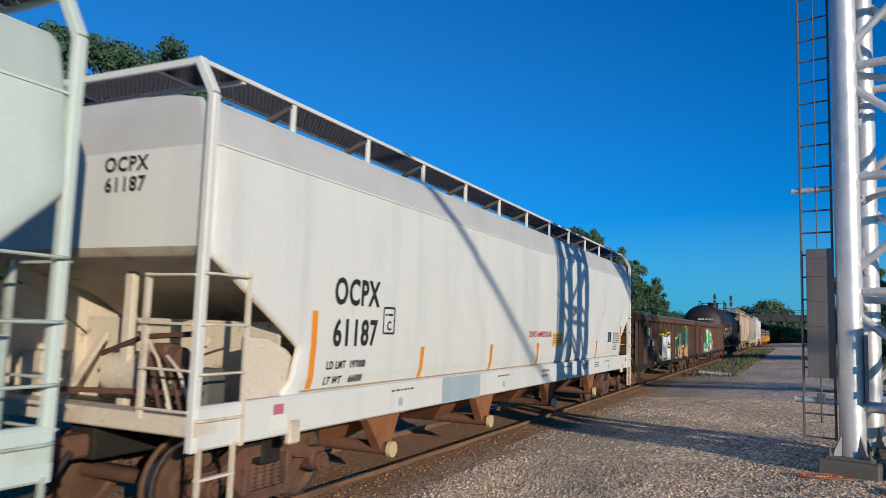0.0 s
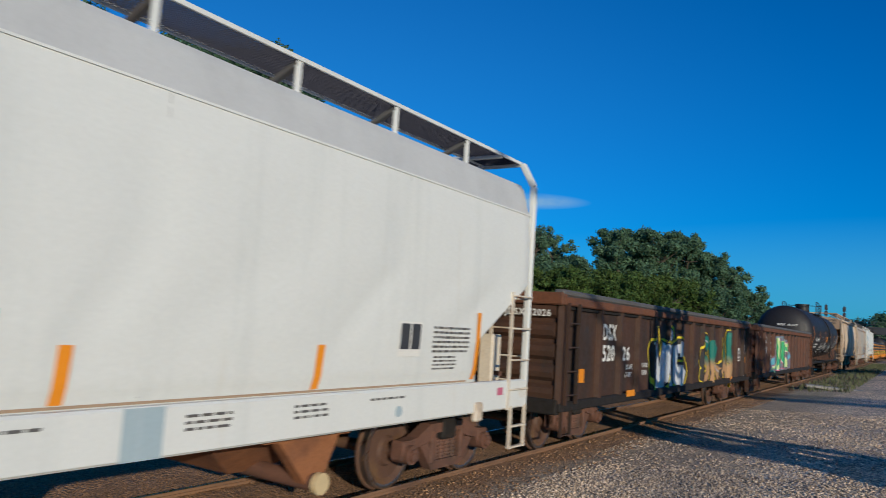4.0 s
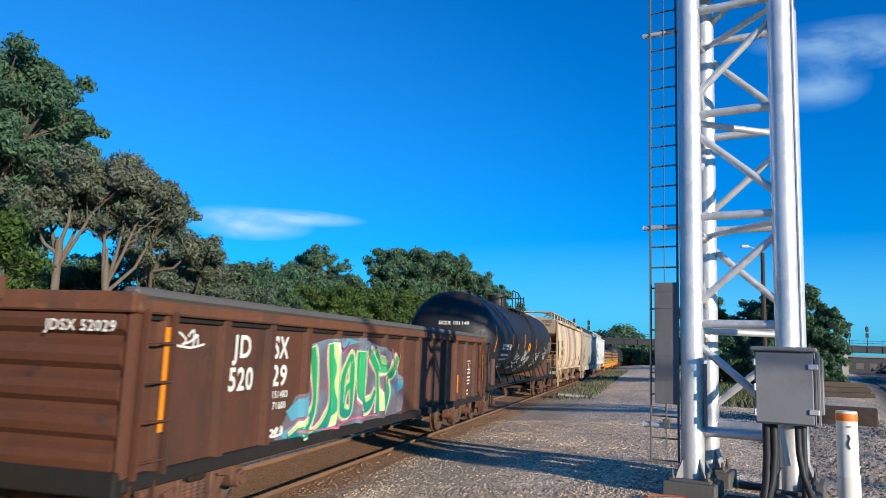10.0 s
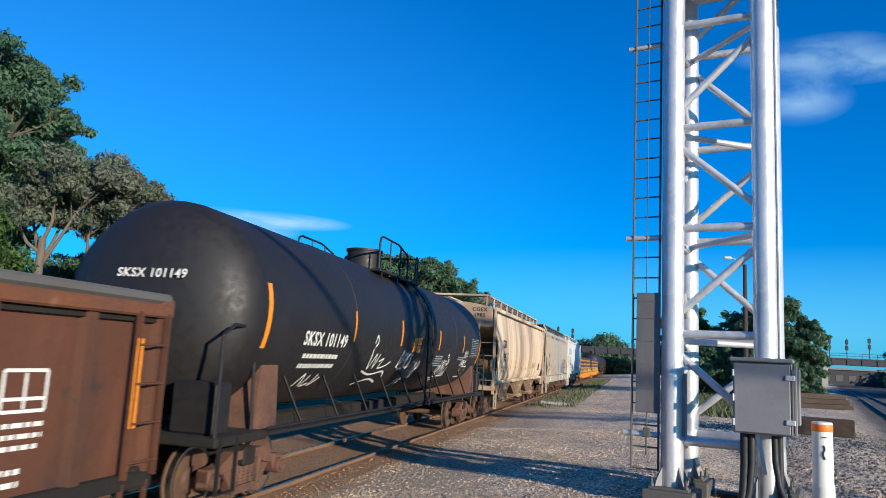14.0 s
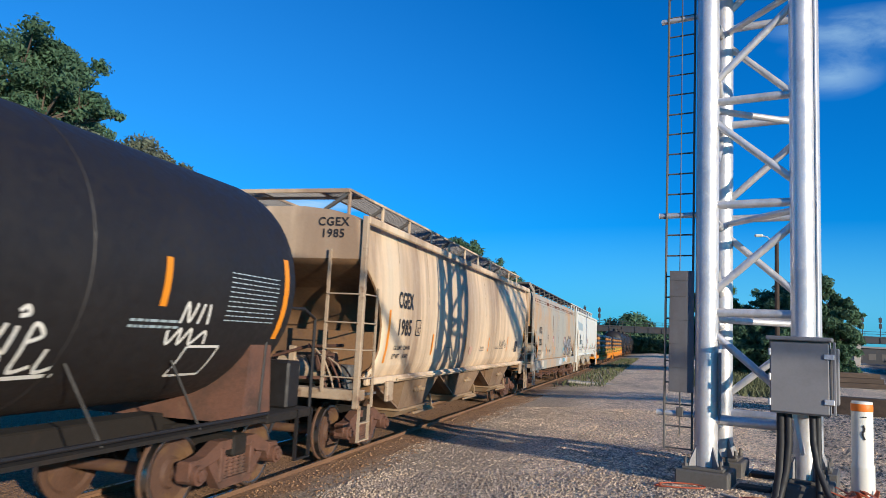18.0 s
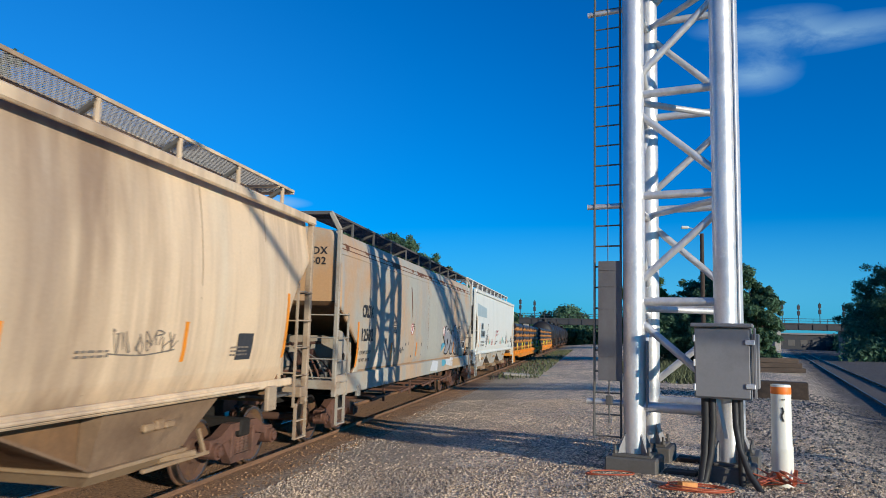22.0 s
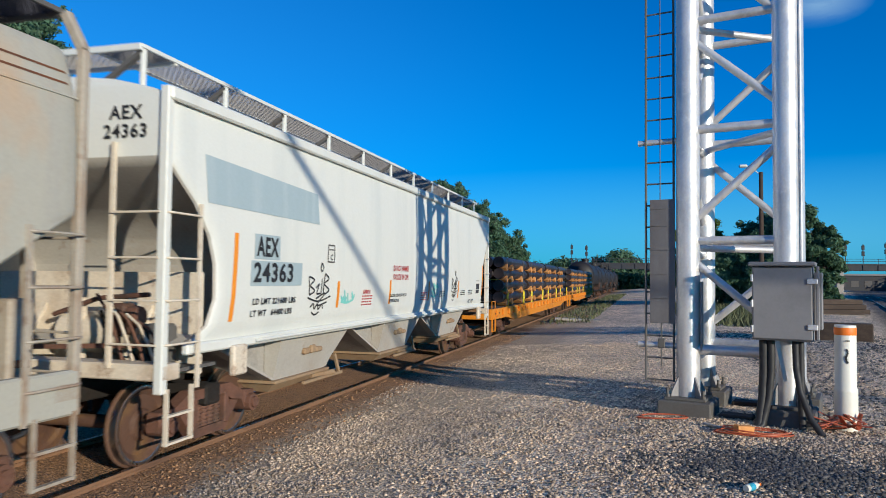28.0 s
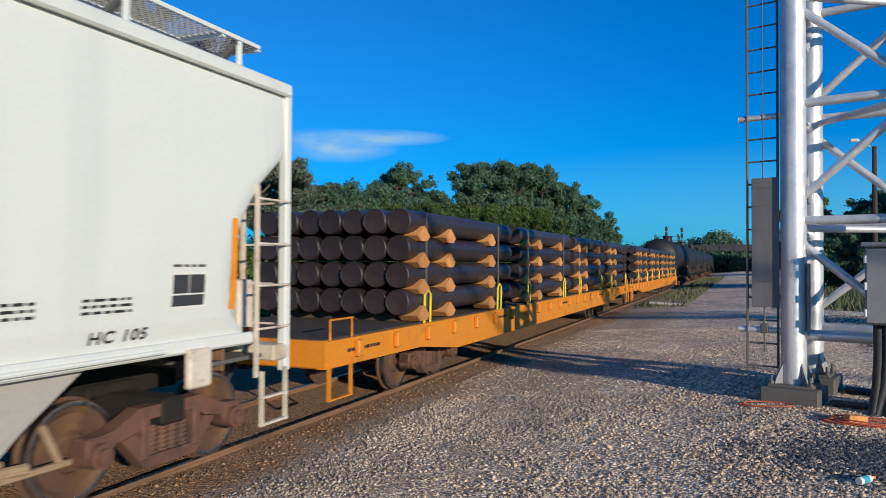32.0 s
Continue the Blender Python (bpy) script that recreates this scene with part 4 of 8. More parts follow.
def yard_clutter():
    p = thing("marker_pipe", "white plastic marker pipe with an orange band near its top", "marker post", pose(2.7, 10.72, 0.22))
    R = 0.127
    ring = lambda r, z: [(R * r * math.cos(a * math.pi / 14), R * r * math.sin(a * math.pi / 14), z) for a in range(28)]
    G().loft([ring(r, z) for r, z in ((1.09, -0.3), (1.09, 0.55), (1.09, 0.585), (1.0, 0.6), (1.0, 1.38), (0.96, 1.4))]).ob("tube", "pvc", p, smooth=True)
    G().loft([ring(r, z) for r, z in ((1.015, 1.275), (1.03, 1.28), (1.03, 1.365), (1.015, 1.37))], caps=False).ob("band", "band", p, "orange painted band", smooth=True)
    mk = G()
    for i in range(9):
        a = -1.75 + 0.075 * math.sin(i * 0.9)
        q = [(R * 1.01 * math.cos(a), R * 1.01 * math.sin(a), 1.1 - i * 0.02) for a in (a, a + 0.11)]
        mk.bar(q[0], (q[1][0], q[1][1], q[1][2] - 0.018), 0.012, 0.022)
    mk.ob("mark", "ink", p, "scrawled black mark")
    dots = G()
    for i in range(3):
        a = -1.72 + 0.12 * i
        dots.box(-0.01, 0.01, -0.01, 0.01, 1.2, 1.213, 0, Matrix.Translation((R * math.cos(a), R * math.sin(a), 0)))
    dots.ob("mark", "ink", p, "row of small dark dots")

    rng = random.Random(4)
    for name, cx, cy, rx, ry, turns in (("hose", 0.45, 10.66, 0.3, 0.14, 1.1), ("hose", 1.5, 9.95, 0.42, 0.2, 2.3)):
        g = G()
        pts = []
        for i in range(int(40 * turns)):
            a = i * 2 * math.pi / 36 + 2.6
            k = 1 + 0.15 * math.sin(i * 0.31)
            x, y = cx + rx * k * math.cos(a), cy + ry * k * math.sin(a)
            pts.append((x, y, gz(x, y) + 0.02 + 0.0006 * i))
        g.tube(pts, 0.010, 8)
        tagged(g.ob(name, "hose", smooth=True), "loosely coiled orange hose lying on the gravel", "hose", "hoses at the tower foot")
    z = gz(1.38, 9.95)
    tagged(G().box(-0.11, 0.11, -0.06, 0.06, 0, 0.09, 0.008, pose(1.38, 9.98, z + 0.01, 0, 4, 24)).ob("timber_block", "wood"), "short offcut of pale timber on the gravel", "wood block")
    tagged(G().box(-0.2, 0.2, -0.025, 0.025, 0, 0.03, 0.005, pose(1.1, 10.2, gz(1.1, 10.2) + 0.012, 0, 3, -38)).ob("timber_stick", "concrete"), "thin grey stick lying by the tower foot", "stick")
    # crumpled orange barrier mesh by the pipe
    net = G()
    q = Vector((2.45, 10.5, gz(2.45, 10.5) + 0.1))
    for i in range(30):
        x, y = 2.3 + rng.uniform(-0.12, 0.6), 10.45 + rng.uniform(-0.2, 0.35)
        p = Vector((x, y, gz(x, y) + rng.uniform(0.02, 0.27)))
        net.bar(q, p, 0.045, 0.008)
        q = p
    tagged(net.ob("barrier_mesh", "hose"), "crumpled orange plastic barrier mesh heaped by the marker pipe", "barrier mesh")
    b = thing("bottle", "empty drink bottle with a blue label lying on the gravel", "bottle", pose(1.12, 7.42, gz(1.12, 7.42) + 0.036, 90, 0, 143))
    pr = [(0.001, -0.1), (0.03, -0.1), (0.033, -0.08), (0.033, 0.05), (0.026, 0.075), (0.013, 0.1), (0.013, 0.12)]
    G().loft([[(r * math.cos(a * 0.5236), r * math.sin(a * 0.5236), z_) for a in range(12)] for r, z_ in pr]).ob("body", "pvc", b, smooth=True)
    G().loft([[(r * math.cos(a * 0.5236), r * math.sin(a * 0.5236), z_) for a in range(12)] for r, z_ in ((0.034, -0.06), (0.0345, 0.02))], caps=False).ob("label", "label", b, "blue label")
    G().tube([(0, 0, 0.118), (0, 0, 0.14)], 0.015, 12).ob("cap", "band", b, "orange cap")
    # heap of old sleepers and a low concrete kerb behind the tower
    st = thing("sleeper_stack", "low stack of old dark wooden sleepers beyond the tower", "timber stack", pose(11.6, 49.3, gz(11.6, 49.3), 0, 0, 20))
    for k in range(3):
        for i in range(5 - k):
            G().box(-1.9 + 0.1 * k, 1.9 - 0.15 * k, -0.6 + i * 0.27 + k * 0.13, -0.36 + i * 0.27 + k * 0.13, k * 0.3, k * 0.3 + 0.29, 0.015).ob("sleeper", "tie", st)
    kb = G().box(-1.15, 1.15, -0.3, 0.3, 0, 0.62, 0.03, pose(6.3, 26.9, gz(6.3, 26.9) - 0.05, 0, 0, -12))
    tagged(kb.ob("concrete_block", "tie"), "long dark weathered barrier block on the gravel", "barrier block")
    sl = G().box(-1.3, 1.3, -0.5, 0.5, 0, 0.12, 0.03, pose(-2.9, 38.5, gz(-2.9, 38.5) - 0.02, 0, 2, 8))
    tagged(sl.ob("concrete_slab", "concrete"), "pale concrete slab lying near the track", "concrete slab")
    # lamp post
    lp = thing("street_lamp", "tall wooden lamp post with a small pale lamp head", "street lamp", pose(6.62, 43.5, 0.4))
    G().tube([(0, 0, -0.3), (0, 0, 7.9)], 0.16, 10, r2=0.11).ob("post", "tie", lp)
    G().tube([(0, 0, 7.7), (-0.5, 0, 8.2), (-0.75, 0, 8.25)], 0.03, 8).ob("arm", "galv", lp)
    G().box(-1.15, -0.7, -0.13, 0.13, 8.18, 8.34, 0.06).ob("lamp_head", "pvc", lp)


yard_clutter()


# ---- trees and far distance ----
def leaf_cloud(rng, blobs, n, size):
    """Corner points of n small leaf sprays spread through the shells of some lobes."""
    w = np.array([b[3] ** 2 for b in blobs])
    pick = rng.choice(len(blobs), n, p=w / w.sum())
    bl = np.array(blobs)[pick]
    d = rng.normal(size=(n, 3))
    d /= np.linalg.norm(d, axis=1)[:, None]
    rad = (0.2 + 1.05 * rng.random(n) ** 0.8 + 0.35 * rng.random(n) ** 4) * bl[:, 3]
    c = bl[:, :3] + d * rad[:, None] * np.array([1, 1, 0.82])
    u = rng.normal(size=(n, 3))
    u -= d * (u * d).sum(1)[:, None] * 0.55
    u /= np.linalg.norm(u, axis=1)[:, None]
    v = np.cross(u, d + rng.normal(0, 0.5, (n, 3)))
    v /= np.linalg.norm(v, axis=1)[:, None]
    s = size * (0.55 + 0.9 * rng.random(n))[:, None]
    u, v = u * s, v * s * 0.62
    return np.stack([c - u * 0.9 - v * 0.9, c + u * 0.2 + v, c + u], 1)


def tree(x, y, height, spread, material, seed, leaves, leaf=0.22, low=0.3, lean=0.0, bare=False):
    rng = np.random.default_rng(seed)
    py = random.Random(seed)
    root = thing("tree", {"leaf_dark": "dense dark green broadleaf tree behind the train", "leaf_mid": "sunlit green broadleaf tree at the edge of the yard", "leaf_brown": "open-crowned tree with thin brownish foliage and bare limbs"}[material], "tree", pose(x, y, gz(x, y) - 0.1), "trees round the yard")
    wood = G()
    top = height * 0.7
    bend = [py.uniform(-0.4, 0.4) for _ in range(4)]
    stem = [(lean * t + bend[0] * t * t, bend[1] * t, top * t) for t in (0, 0.25, 0.5, 0.75, 1)]
    wood.tube(stem, height * 0.026, 9, r2=height * 0.008)
    blobs = []
    n = 12 if not bare else 8
    leaves, leaf = int(leaves * 4.0), leaf * 0.62
    for i in range(n):
        a = i * 2.4 + py.uniform(-0.4, 0.4)
        h0 = py.uniform(max(low, 0.25), 0.62)
        reach = spread * py.uniform(0.45, 0.85)
        z = height * (low + (0.93 - low) * ((i + 0.5) / n) ** 0.8)
        reach *= math.sin(math.pi * min(max((z / height - low * 0.6) / (1.06 - low * 0.6), 0.05), 0.97)) ** 0.6
        p0 = Vector((lean * h0, 0, height * h0 * 0.9))
        p2 = Vector((lean * z / height + reach * math.cos(a), reach * math.sin(a), z))
        p1 = (p0 + p2) / 2 + Vector((0, 0, -0.05 * height))
        wood.tube([p0, p1, p2], height * 0.011, 6, r2=height * 0.003)
        for _ in range(11):
            q = p2 + Vector((py.uniform(-1, 1), py.uniform(-1, 1), py.uniform(-0.7, 0.8))) * spread * 0.36
            q.z = min(q.z, height * 0.97)
            wood.tube([p1.lerp(p2, 0.6), q], height * 0.004, 5, r2=height * 0.0015)
            blobs.append((*q, spread * py.uniform(0.07, 0.17)))
        blobs.append((*p2, spread * py.uniform(0.14, 0.22)))
    blobs.append((lean, 0, height * 0.92, spread * 0.18))
    wood.ob("trunk", "bark", root, smooth=True)
    co = leaf_cloud(rng, blobs, leaves, leaf)
    ob = raw_mesh("crown", co, np.arange(leaves * 3), material, 3)
    ob.parent = root
    return root


def at_angle(az, dist):
    return (-math.sin(radians(az)) * dist + 0.12, math.cos(radians(az)) * dist)


def open_tree(az, dist, fork, tips, seed):
    """A thin-crowned tree that forks into bare pale limbs; tips give heading and height of the limb ends."""
    rng = np.random.default_rng(seed)
    py = random.Random(seed)
    x, y = at_angle(az, dist)
    base = Vector((x, y, gz(x, y) - 0.1))
    root = thing("tree", "open-crowned tree with pale forked limbs and thin brownish foliage", "tree", Matrix.Translation(base), "trees round the yard")
    wood, blobs = G(), []
    top = Vector((py.uniform(-0.2, 0.2), 0, fork))
    wood.tube([(0.25, 0, 0), (0.1, 0.1, fork * 0.5), top - Vector((0, 0, 0.5)), top], 0.22, 10, r2=0.17)
    for k, (a, z) in enumerate(tips):
        ex, ey = at_angle(a, dist + py.uniform(-2, 2))
        end = Vector((ex, ey, z)) - base
        start = top - Vector((0, 0, py.uniform(0.1, 1.6)))
        mid = start.lerp(end, 0.45) + Vector((py.uniform(-0.3, 0.3), py.uniform(-0.3, 0.3), -0.35))
        wood.tube([start, mid, mid.lerp(end, 0.5) + Vector((0, 0, 0.12)), end], 0.11, 7, r2=0.03)
        for _ in range(15):
            q = end + Vector((py.uniform(-1, 1), py.uniform(-1, 1), py.uniform(-0.5, 0.8))) * 1.5
            wood.tube([mid.lerp(end, py.uniform(0.3, 0.95)), q], 0.03, 5, r2=0.01)
            blobs.append((*q, py.uniform(0.25, 0.6)))
    wood.ob("trunk", "bark_pale", root, smooth=True)
    n = 3000 * len(tips)
    raw_mesh("crown", leaf_cloud(rng, blobs, n, 0.12), np.arange(n * 3), "leaf_brown", 3).parent = root


def planting():
    # heading, distance, height of top, spread, kind, leaves
    rows = [
        (50.5, 44, 17.6, 5.2, "leaf_dark", 11000, 0.24, 0.42, False), (58, 40, 16.5, 5.0, "leaf_dark", 8000, 0.24, 0.4, False),
        (47.6, 46, 17.6, 4.0, "leaf_dark", 8000, 0.24, 0.52, False), (45.2, 50, 15.5, 3.0, "leaf_dark", 4500, 0.24, 0.6, False),
        (56, 33, 8.0, 4.2, "leaf_mid", 9000, 0.2, 0.1, False), (51.5, 35, 7.6, 4.0, "leaf_mid", 9000, 0.2, 0.08, False), (61, 31, 8.4, 4.4, "leaf_mid", 7000, 0.2, 0.1, False),
        (37.6, 52, 13.4, 3.6, "leaf_brown", 5200, 0.22, 0.35, True), (35.0, 55, 10.6, 3.2, "leaf_brown", 4400, 0.22, 0.25, True),
        (48.5, 54, 8.6, 4.5, "leaf_dark", 7000, 0.24, 0.1, False), (42.2, 60, 8.2, 3.6, "leaf_dark", 8000, 0.24, 0.08, False), (36.5, 60, 8.2, 4.6, "leaf_mid", 7000, 0.24, 0.08, False),
        (33, 62, 8.8, 4.4, "leaf_brown", 6500, 0.24, 0.1, False), (30.6, 66, 9.0, 4.8, "leaf_dark", 8000, 0.26, 0.08, False),
        (28.4, 74, 9.6, 4.6, "leaf_dark", 7000, 0.28, 0.1, False), (26.1, 78, 12.9, 3.6, "leaf_dark", 5200, 0.26, 0.4, False),
        (27.2, 70, 7.6, 4.2, "leaf_mid", 6500, 0.26, 0.06, False), (24.2, 72, 7.8, 4.6, "leaf_mid", 7000, 0.26, 0.06, False), (23.4, 86, 10.6, 4.8, "leaf_dark", 7000, 0.3, 0.1, False),
        (21.3, 76, 8.4, 4.4, "leaf_mid", 7000, 0.26, 0.06, False), (19.8, 92, 15.2, 5.4, "leaf_dark", 9500, 0.32, 0.14, False), (17.2, 94, 15.2, 5.6, "leaf_dark", 9500, 0.32, 0.12, False),
        (15.2, 98, 15.3, 5.4, "leaf_dark", 9000, 0.32, 0.12, False), (13.4, 100, 13.4, 5.0, "leaf_dark", 8500, 0.32, 0.12, False), (11.8, 104, 11.0, 4.6, "leaf_dark", 8000, 0.32, 0.1, False), (10.4, 110, 8.6, 4.2, "leaf_dark", 6500, 0.32, 0.1, False),
        (18.5, 82, 8.6, 4.6, "leaf_mid", 6500, 0.28, 0.06, False), (15.8, 86, 8.2, 4.6, "leaf_mid", 6500, 0.28, 0.06, False), (13.2, 90, 7.6, 4.4, "leaf_dark", 6000, 0.28, 0.06, False),
        (-4.6, 66, 7.2, 3.0, "leaf_mid", 5000, 0.24, 0.2, False), (-6.6, 64, 5.6, 2.8, "leaf_dark", 4500, 0.24, 0.1, False), (-9.6, 62, 7.4, 3.2, "leaf_dark", 6000, 0.24, 0.1, False), (-11.0, 60, 7.9, 2.7, "leaf_dark", 6500, 0.24, 0.1, False), (-12.3, 61, 6.2, 1.9, "leaf_dark", 4500, 0.24, 0.1, False),
        (-8.2, 58, 4.6, 2.6, "leaf_dark", 4500, 0.24, 0.05, False), (-5.4, 60, 4.2, 2.6, "leaf_dark", 4000, 0.24, 0.05, False),
        (-20.7, 118, 12.5, 5.2, "leaf_dark", 6000, 0.28, 0.1, False), (-21.9, 112, 14.6, 6.0, "leaf_dark", 6500, 0.28, 0.1, False), (-24.2, 106, 15.0, 6.4, "leaf_dark", 5500, 0.28, 0.1, False), (-19.4, 128, 8.6, 4.4, "leaf_dark", 5000, 0.28, 0.06, False), (-22.5, 124, 9.0, 6.0, "leaf_dark", 5000, 0.28, 0.06, False),
    ]
    for i, (az, d, h, s, kind, n, leaf, low, bare) in enumerate(rows):
        x, y = at_angle(az, d)
        tree(x, y, h, s, kind, 40 + i, n, leaf, low, random.Random(i).uniform(-0.6, 0.6), bare)
    open_tree(44.1, 40, 7.0, ((46.2, 8.0), (45.4, 9.6), (43.6, 9.9), (42.2, 9.4), (41.0, 9.6)), 70)
    open_tree(40.7, 41, 6.0, ((42.0, 8.4), (41.2, 9.7), (39.4, 10.0), (38.4, 9.4), (38.9, 7.8), (37.2, 8.6)), 71)
    # far woods behind the bridges
    rng = np.random.default_rng(9)
    blobs = []
    py = random.Random(3)
    for i in range(46):
        az = py.uniform(-1.5, 9.5)
        d = py.uniform(225, 270)
        x, y = at_angle(az, d)
        hh = {0: 8.6, 1: 9.8, 2: 9.2, 3: 9.0, 4: 6.8, 5: 8.6}.get(int(abs(az)), 7.2)
        blobs.append((x, y, py.uniform(2, hh), py.uniform(2.0, 3.0)))
    for i in range(44):
        az = py.uniform(-24, -1)
        x, y = at_angle(az, py.uniform(215, 260))
        if -17.8 < az < -12.6:
            continue
        blobs.append((x, y, py.uniform(1, 5.0), py.uniform(2.5, 4)))
    for i in range(30):
        x, y = at_angle(py.uniform(-1.4, 2.6), py.uniform(188, 205))
        blobs.append((x, y, py.uniform(0.5, 4.6), py.uniform(1.8, 2.8)))
    tagged(raw_mesh("far_woods", leaf_cloud(rng, blobs, 60000, 0.6), np.arange(60000 * 3), "leaf_dark", 3), "distant dark green woods along the horizon", "woods", kind="stuff")
    hedge = []
    for i in range(240):
        y = py.uniform(20, 190)
        hedge.append((py.uniform(-17, -12.5) - 0.05 * y, y, py.uniform(0.3, 2.2 + 0.012 * y), py.uniform(1.0, 1.9)))
    tagged(raw_mesh("undergrowth", leaf_cloud(rng, hedge, 90000, 0.2), np.arange(90000 * 3), "leaf_mid", 3), "thick green undergrowth along the far side of the track", "bushes", kind="stuff")
    bank_ = []
    for i in range(90):
        x, y = at_angle(py.uniform(-28, -18.6), py.uniform(104, 165))
        bank_.append((x, y, py.uniform(0.3, 5.0), py.uniform(1.6, 3.2)))
    tagged(raw_mesh("undergrowth", leaf_cloud(rng, bank_, 36000, 0.3), np.arange(36000 * 3), "leaf_dark", 3), "dark bushes along the far side of the second track", "bushes", kind="stuff")
    # grass and weeds between yard and track
    n = 2600
    k = rng.random((n, 2))
    px, py_ = -4.6 + 2.4 * k[:, 0] + 0.004 * k[:, 1] * 60, 36 + 75 * k[:, 1]
    a, s = rng.random(n) * 6.28, 0.08 + 0.22 * rng.random(n)
    z = np.array([gz(p, q) for p, q in zip(px, py_)])
    b = np.stack([px, py_, z], -1)
    d = np.stack([np.cos(a), np.sin(a), 0 * a], -1) * 0.03
    tip = b + np.stack([0.5 * s * np.sin(a * 3), 0.5 * s * np.cos(a * 2), s * 1.2], -1)
    tagged(raw_mesh("weeds", np.stack([b - d, b + d, tip], 1), np.arange(n * 3), "grass", 3), "strip of yellow-green weeds along the track", "weeds", kind="stuff")
    n = 6000
    k = rng.random((n, 2))
    px, py_ = 2 + 5.5 * k[:, 0], 33 + 26 * k[:, 1]
    a, s = rng.random(n) * 6.28, 0.1 + 0.3 * rng.random(n)
    b = np.stack([px, py_, np.array([gz(p, q) for p, q in zip(px, py_)])], -1)
    d = np.stack([np.cos(a), np.sin(a), 0 * a], -1) * 0.035
    tip = b + np.stack([0.5 * s * np.sin(a * 3), 0.5 * s * np.cos(a * 2), s * 1.2], -1)
    tagged(raw_mesh("weeds", np.stack([b - d, b + d, tip], 1), np.arange(n * 3), "grass", 3), "patch of yellow-green weeds beyond the tower", "weeds", kind="stuff")


planting()


def signal_mast(x, y, z, h, heads):
    root = thing("railway_signal", "small dark railway signal mast on the overpass", "railway signal", pose(x, y, z), "signals on the overpass")
    G().tube([(0, 0, 0), (0, 0, h)], 0.09, 8).ob("mast", "bridge", root)
    for k in heads:
        G().box(-0.3, 0.3, -0.15, 0.15, k, k + 1.0, 0.05).ob("signal_head", "bridge", root)


def far_overpass():
    root = thing("overpass", "dark steel railway overpass on piers beyond the yard", "bridge", pose(0, 178, 0))
    x0, x1 = -16, 110
    G().box(x0, x1, -1.8, -1.4, 5.0, 6.2).ob("girder", "bridge", root)
    G().box(x0, x1, 3.4, 3.8, 5.0, 6.2).ob("girder", "bridge", root)
    G().box(x0, x1, -1.9, 3.9, 6.2, 6.5).ob("deck", "bridge", root)
    for i in range(43):
        x = x0 + 3 * i
        G().box(x - 0.06, x + 0.06, -1.95, -1.8, 5.0, 6.2).ob("stiffener", "bridge", root)
        G().tube([(x, -1.85, 6.5), (x, -1.85, 7.5)], 0.05, 6).ob("railing_post", "bridge", root)
    for z in (7.0, 7.5):
        G().tube([(x0, -1.85, z), (x1, -1.85, z)], 0.045, 6).ob("rail", "bridge", root)
    for x in (-14.5, 4.5, 22, 42.5, 57.5, 80, 98):
        G().box(x - 0.7, x + 0.7, -1.6, 3.6, -0.3, 5.0, 0.1).ob("pier", "concrete", root, "concrete pier")
    for x, hs in ((-16, 4.6), (-12.5, 4.3), (44, 4.4), (47.5, 4.4), (52, 4.8), (57, 4.4)):
        signal_mast(x, 178, 6.5, hs, (hs - 1.3, hs - 2.6))
    em = G().box(-70, -16, -4, 6, -0.3, 5.4, 0.5, pose(0, 178, 0))
    tagged(em.ob("embankment", "grass"), "grassy embankment at the end of the overpass", "embankment", kind="structure")
    w = thing("building", "long low dark building seen beneath the overpass", "building", pose(62, 232, 0))
    G().box(-16, 16, -4, 4, -0.3, 4.4, 0.05).ob("wall", "bridge", w)
    G().box(-16.5, 16.5, -4.5, 4.5, 4.4, 4.9, 0.05).ob("roof", "cabinet", w)
    for i in range(9):
        G().box(-14.5 + i * 3.4, -12.6 + i * 3.4, -4.06, -3.99, 1.2, 2.9).ob("window", "chord", w)


far_overpass()


# ---- the train ----
WR = 0.457                   # wheel radius
CARS = []                    # (car, middle along the train)
WHEELS = []


def font_mesh(text, size):
    cu = bpy.data.curves.new("writing", "FONT")
    cu.body, cu.size, cu.align_x, cu.align_y, cu.resolution_u = text, size, "CENTER", "CENTER", 3
    cu.offset = size * 0.026
    cu.space_character = 1.12
    tmp = bpy.data.objects.new("writing", cu)
    scene.collection.objects.link(tmp)
    me = bpy.data.meshes.new_from_object(tmp.evaluated_get(bpy.context.evaluated_depsgraph_get()))
    bpy.data.objects.remove(tmp)
    bpy.data.curves.remove(cu)
    me.materials.clear()
    return me


def lettering(text, y, z, size, width, material, parent, xs, sx=1.0, label=""):
    """Stencilled writing on a car's side whose surface lies at xs(z)."""
    me = font_mesh(text, size)
    if not me.vertices:
        return None
    co = np.zeros(len(me.vertices) * 3)
    me.vertices.foreach_get("co", co)
    co = co.reshape(-1, 3)
    w = max(np.ptp(co[:, 0]), 1e-6)
    k = width / w
    out = np.stack([[xs(z + q[1]) + 0.013 for q in co], y + co[:, 0] * k, z + co[:, 1]], -1)
    me.vertices.foreach_set("co", out.ravel())
    me.materials.append(M[material])
    me.update()
    ob = new("lettering", me)
    ob.parent = parent
    if label:
        tagged(ob, label)
    return ob


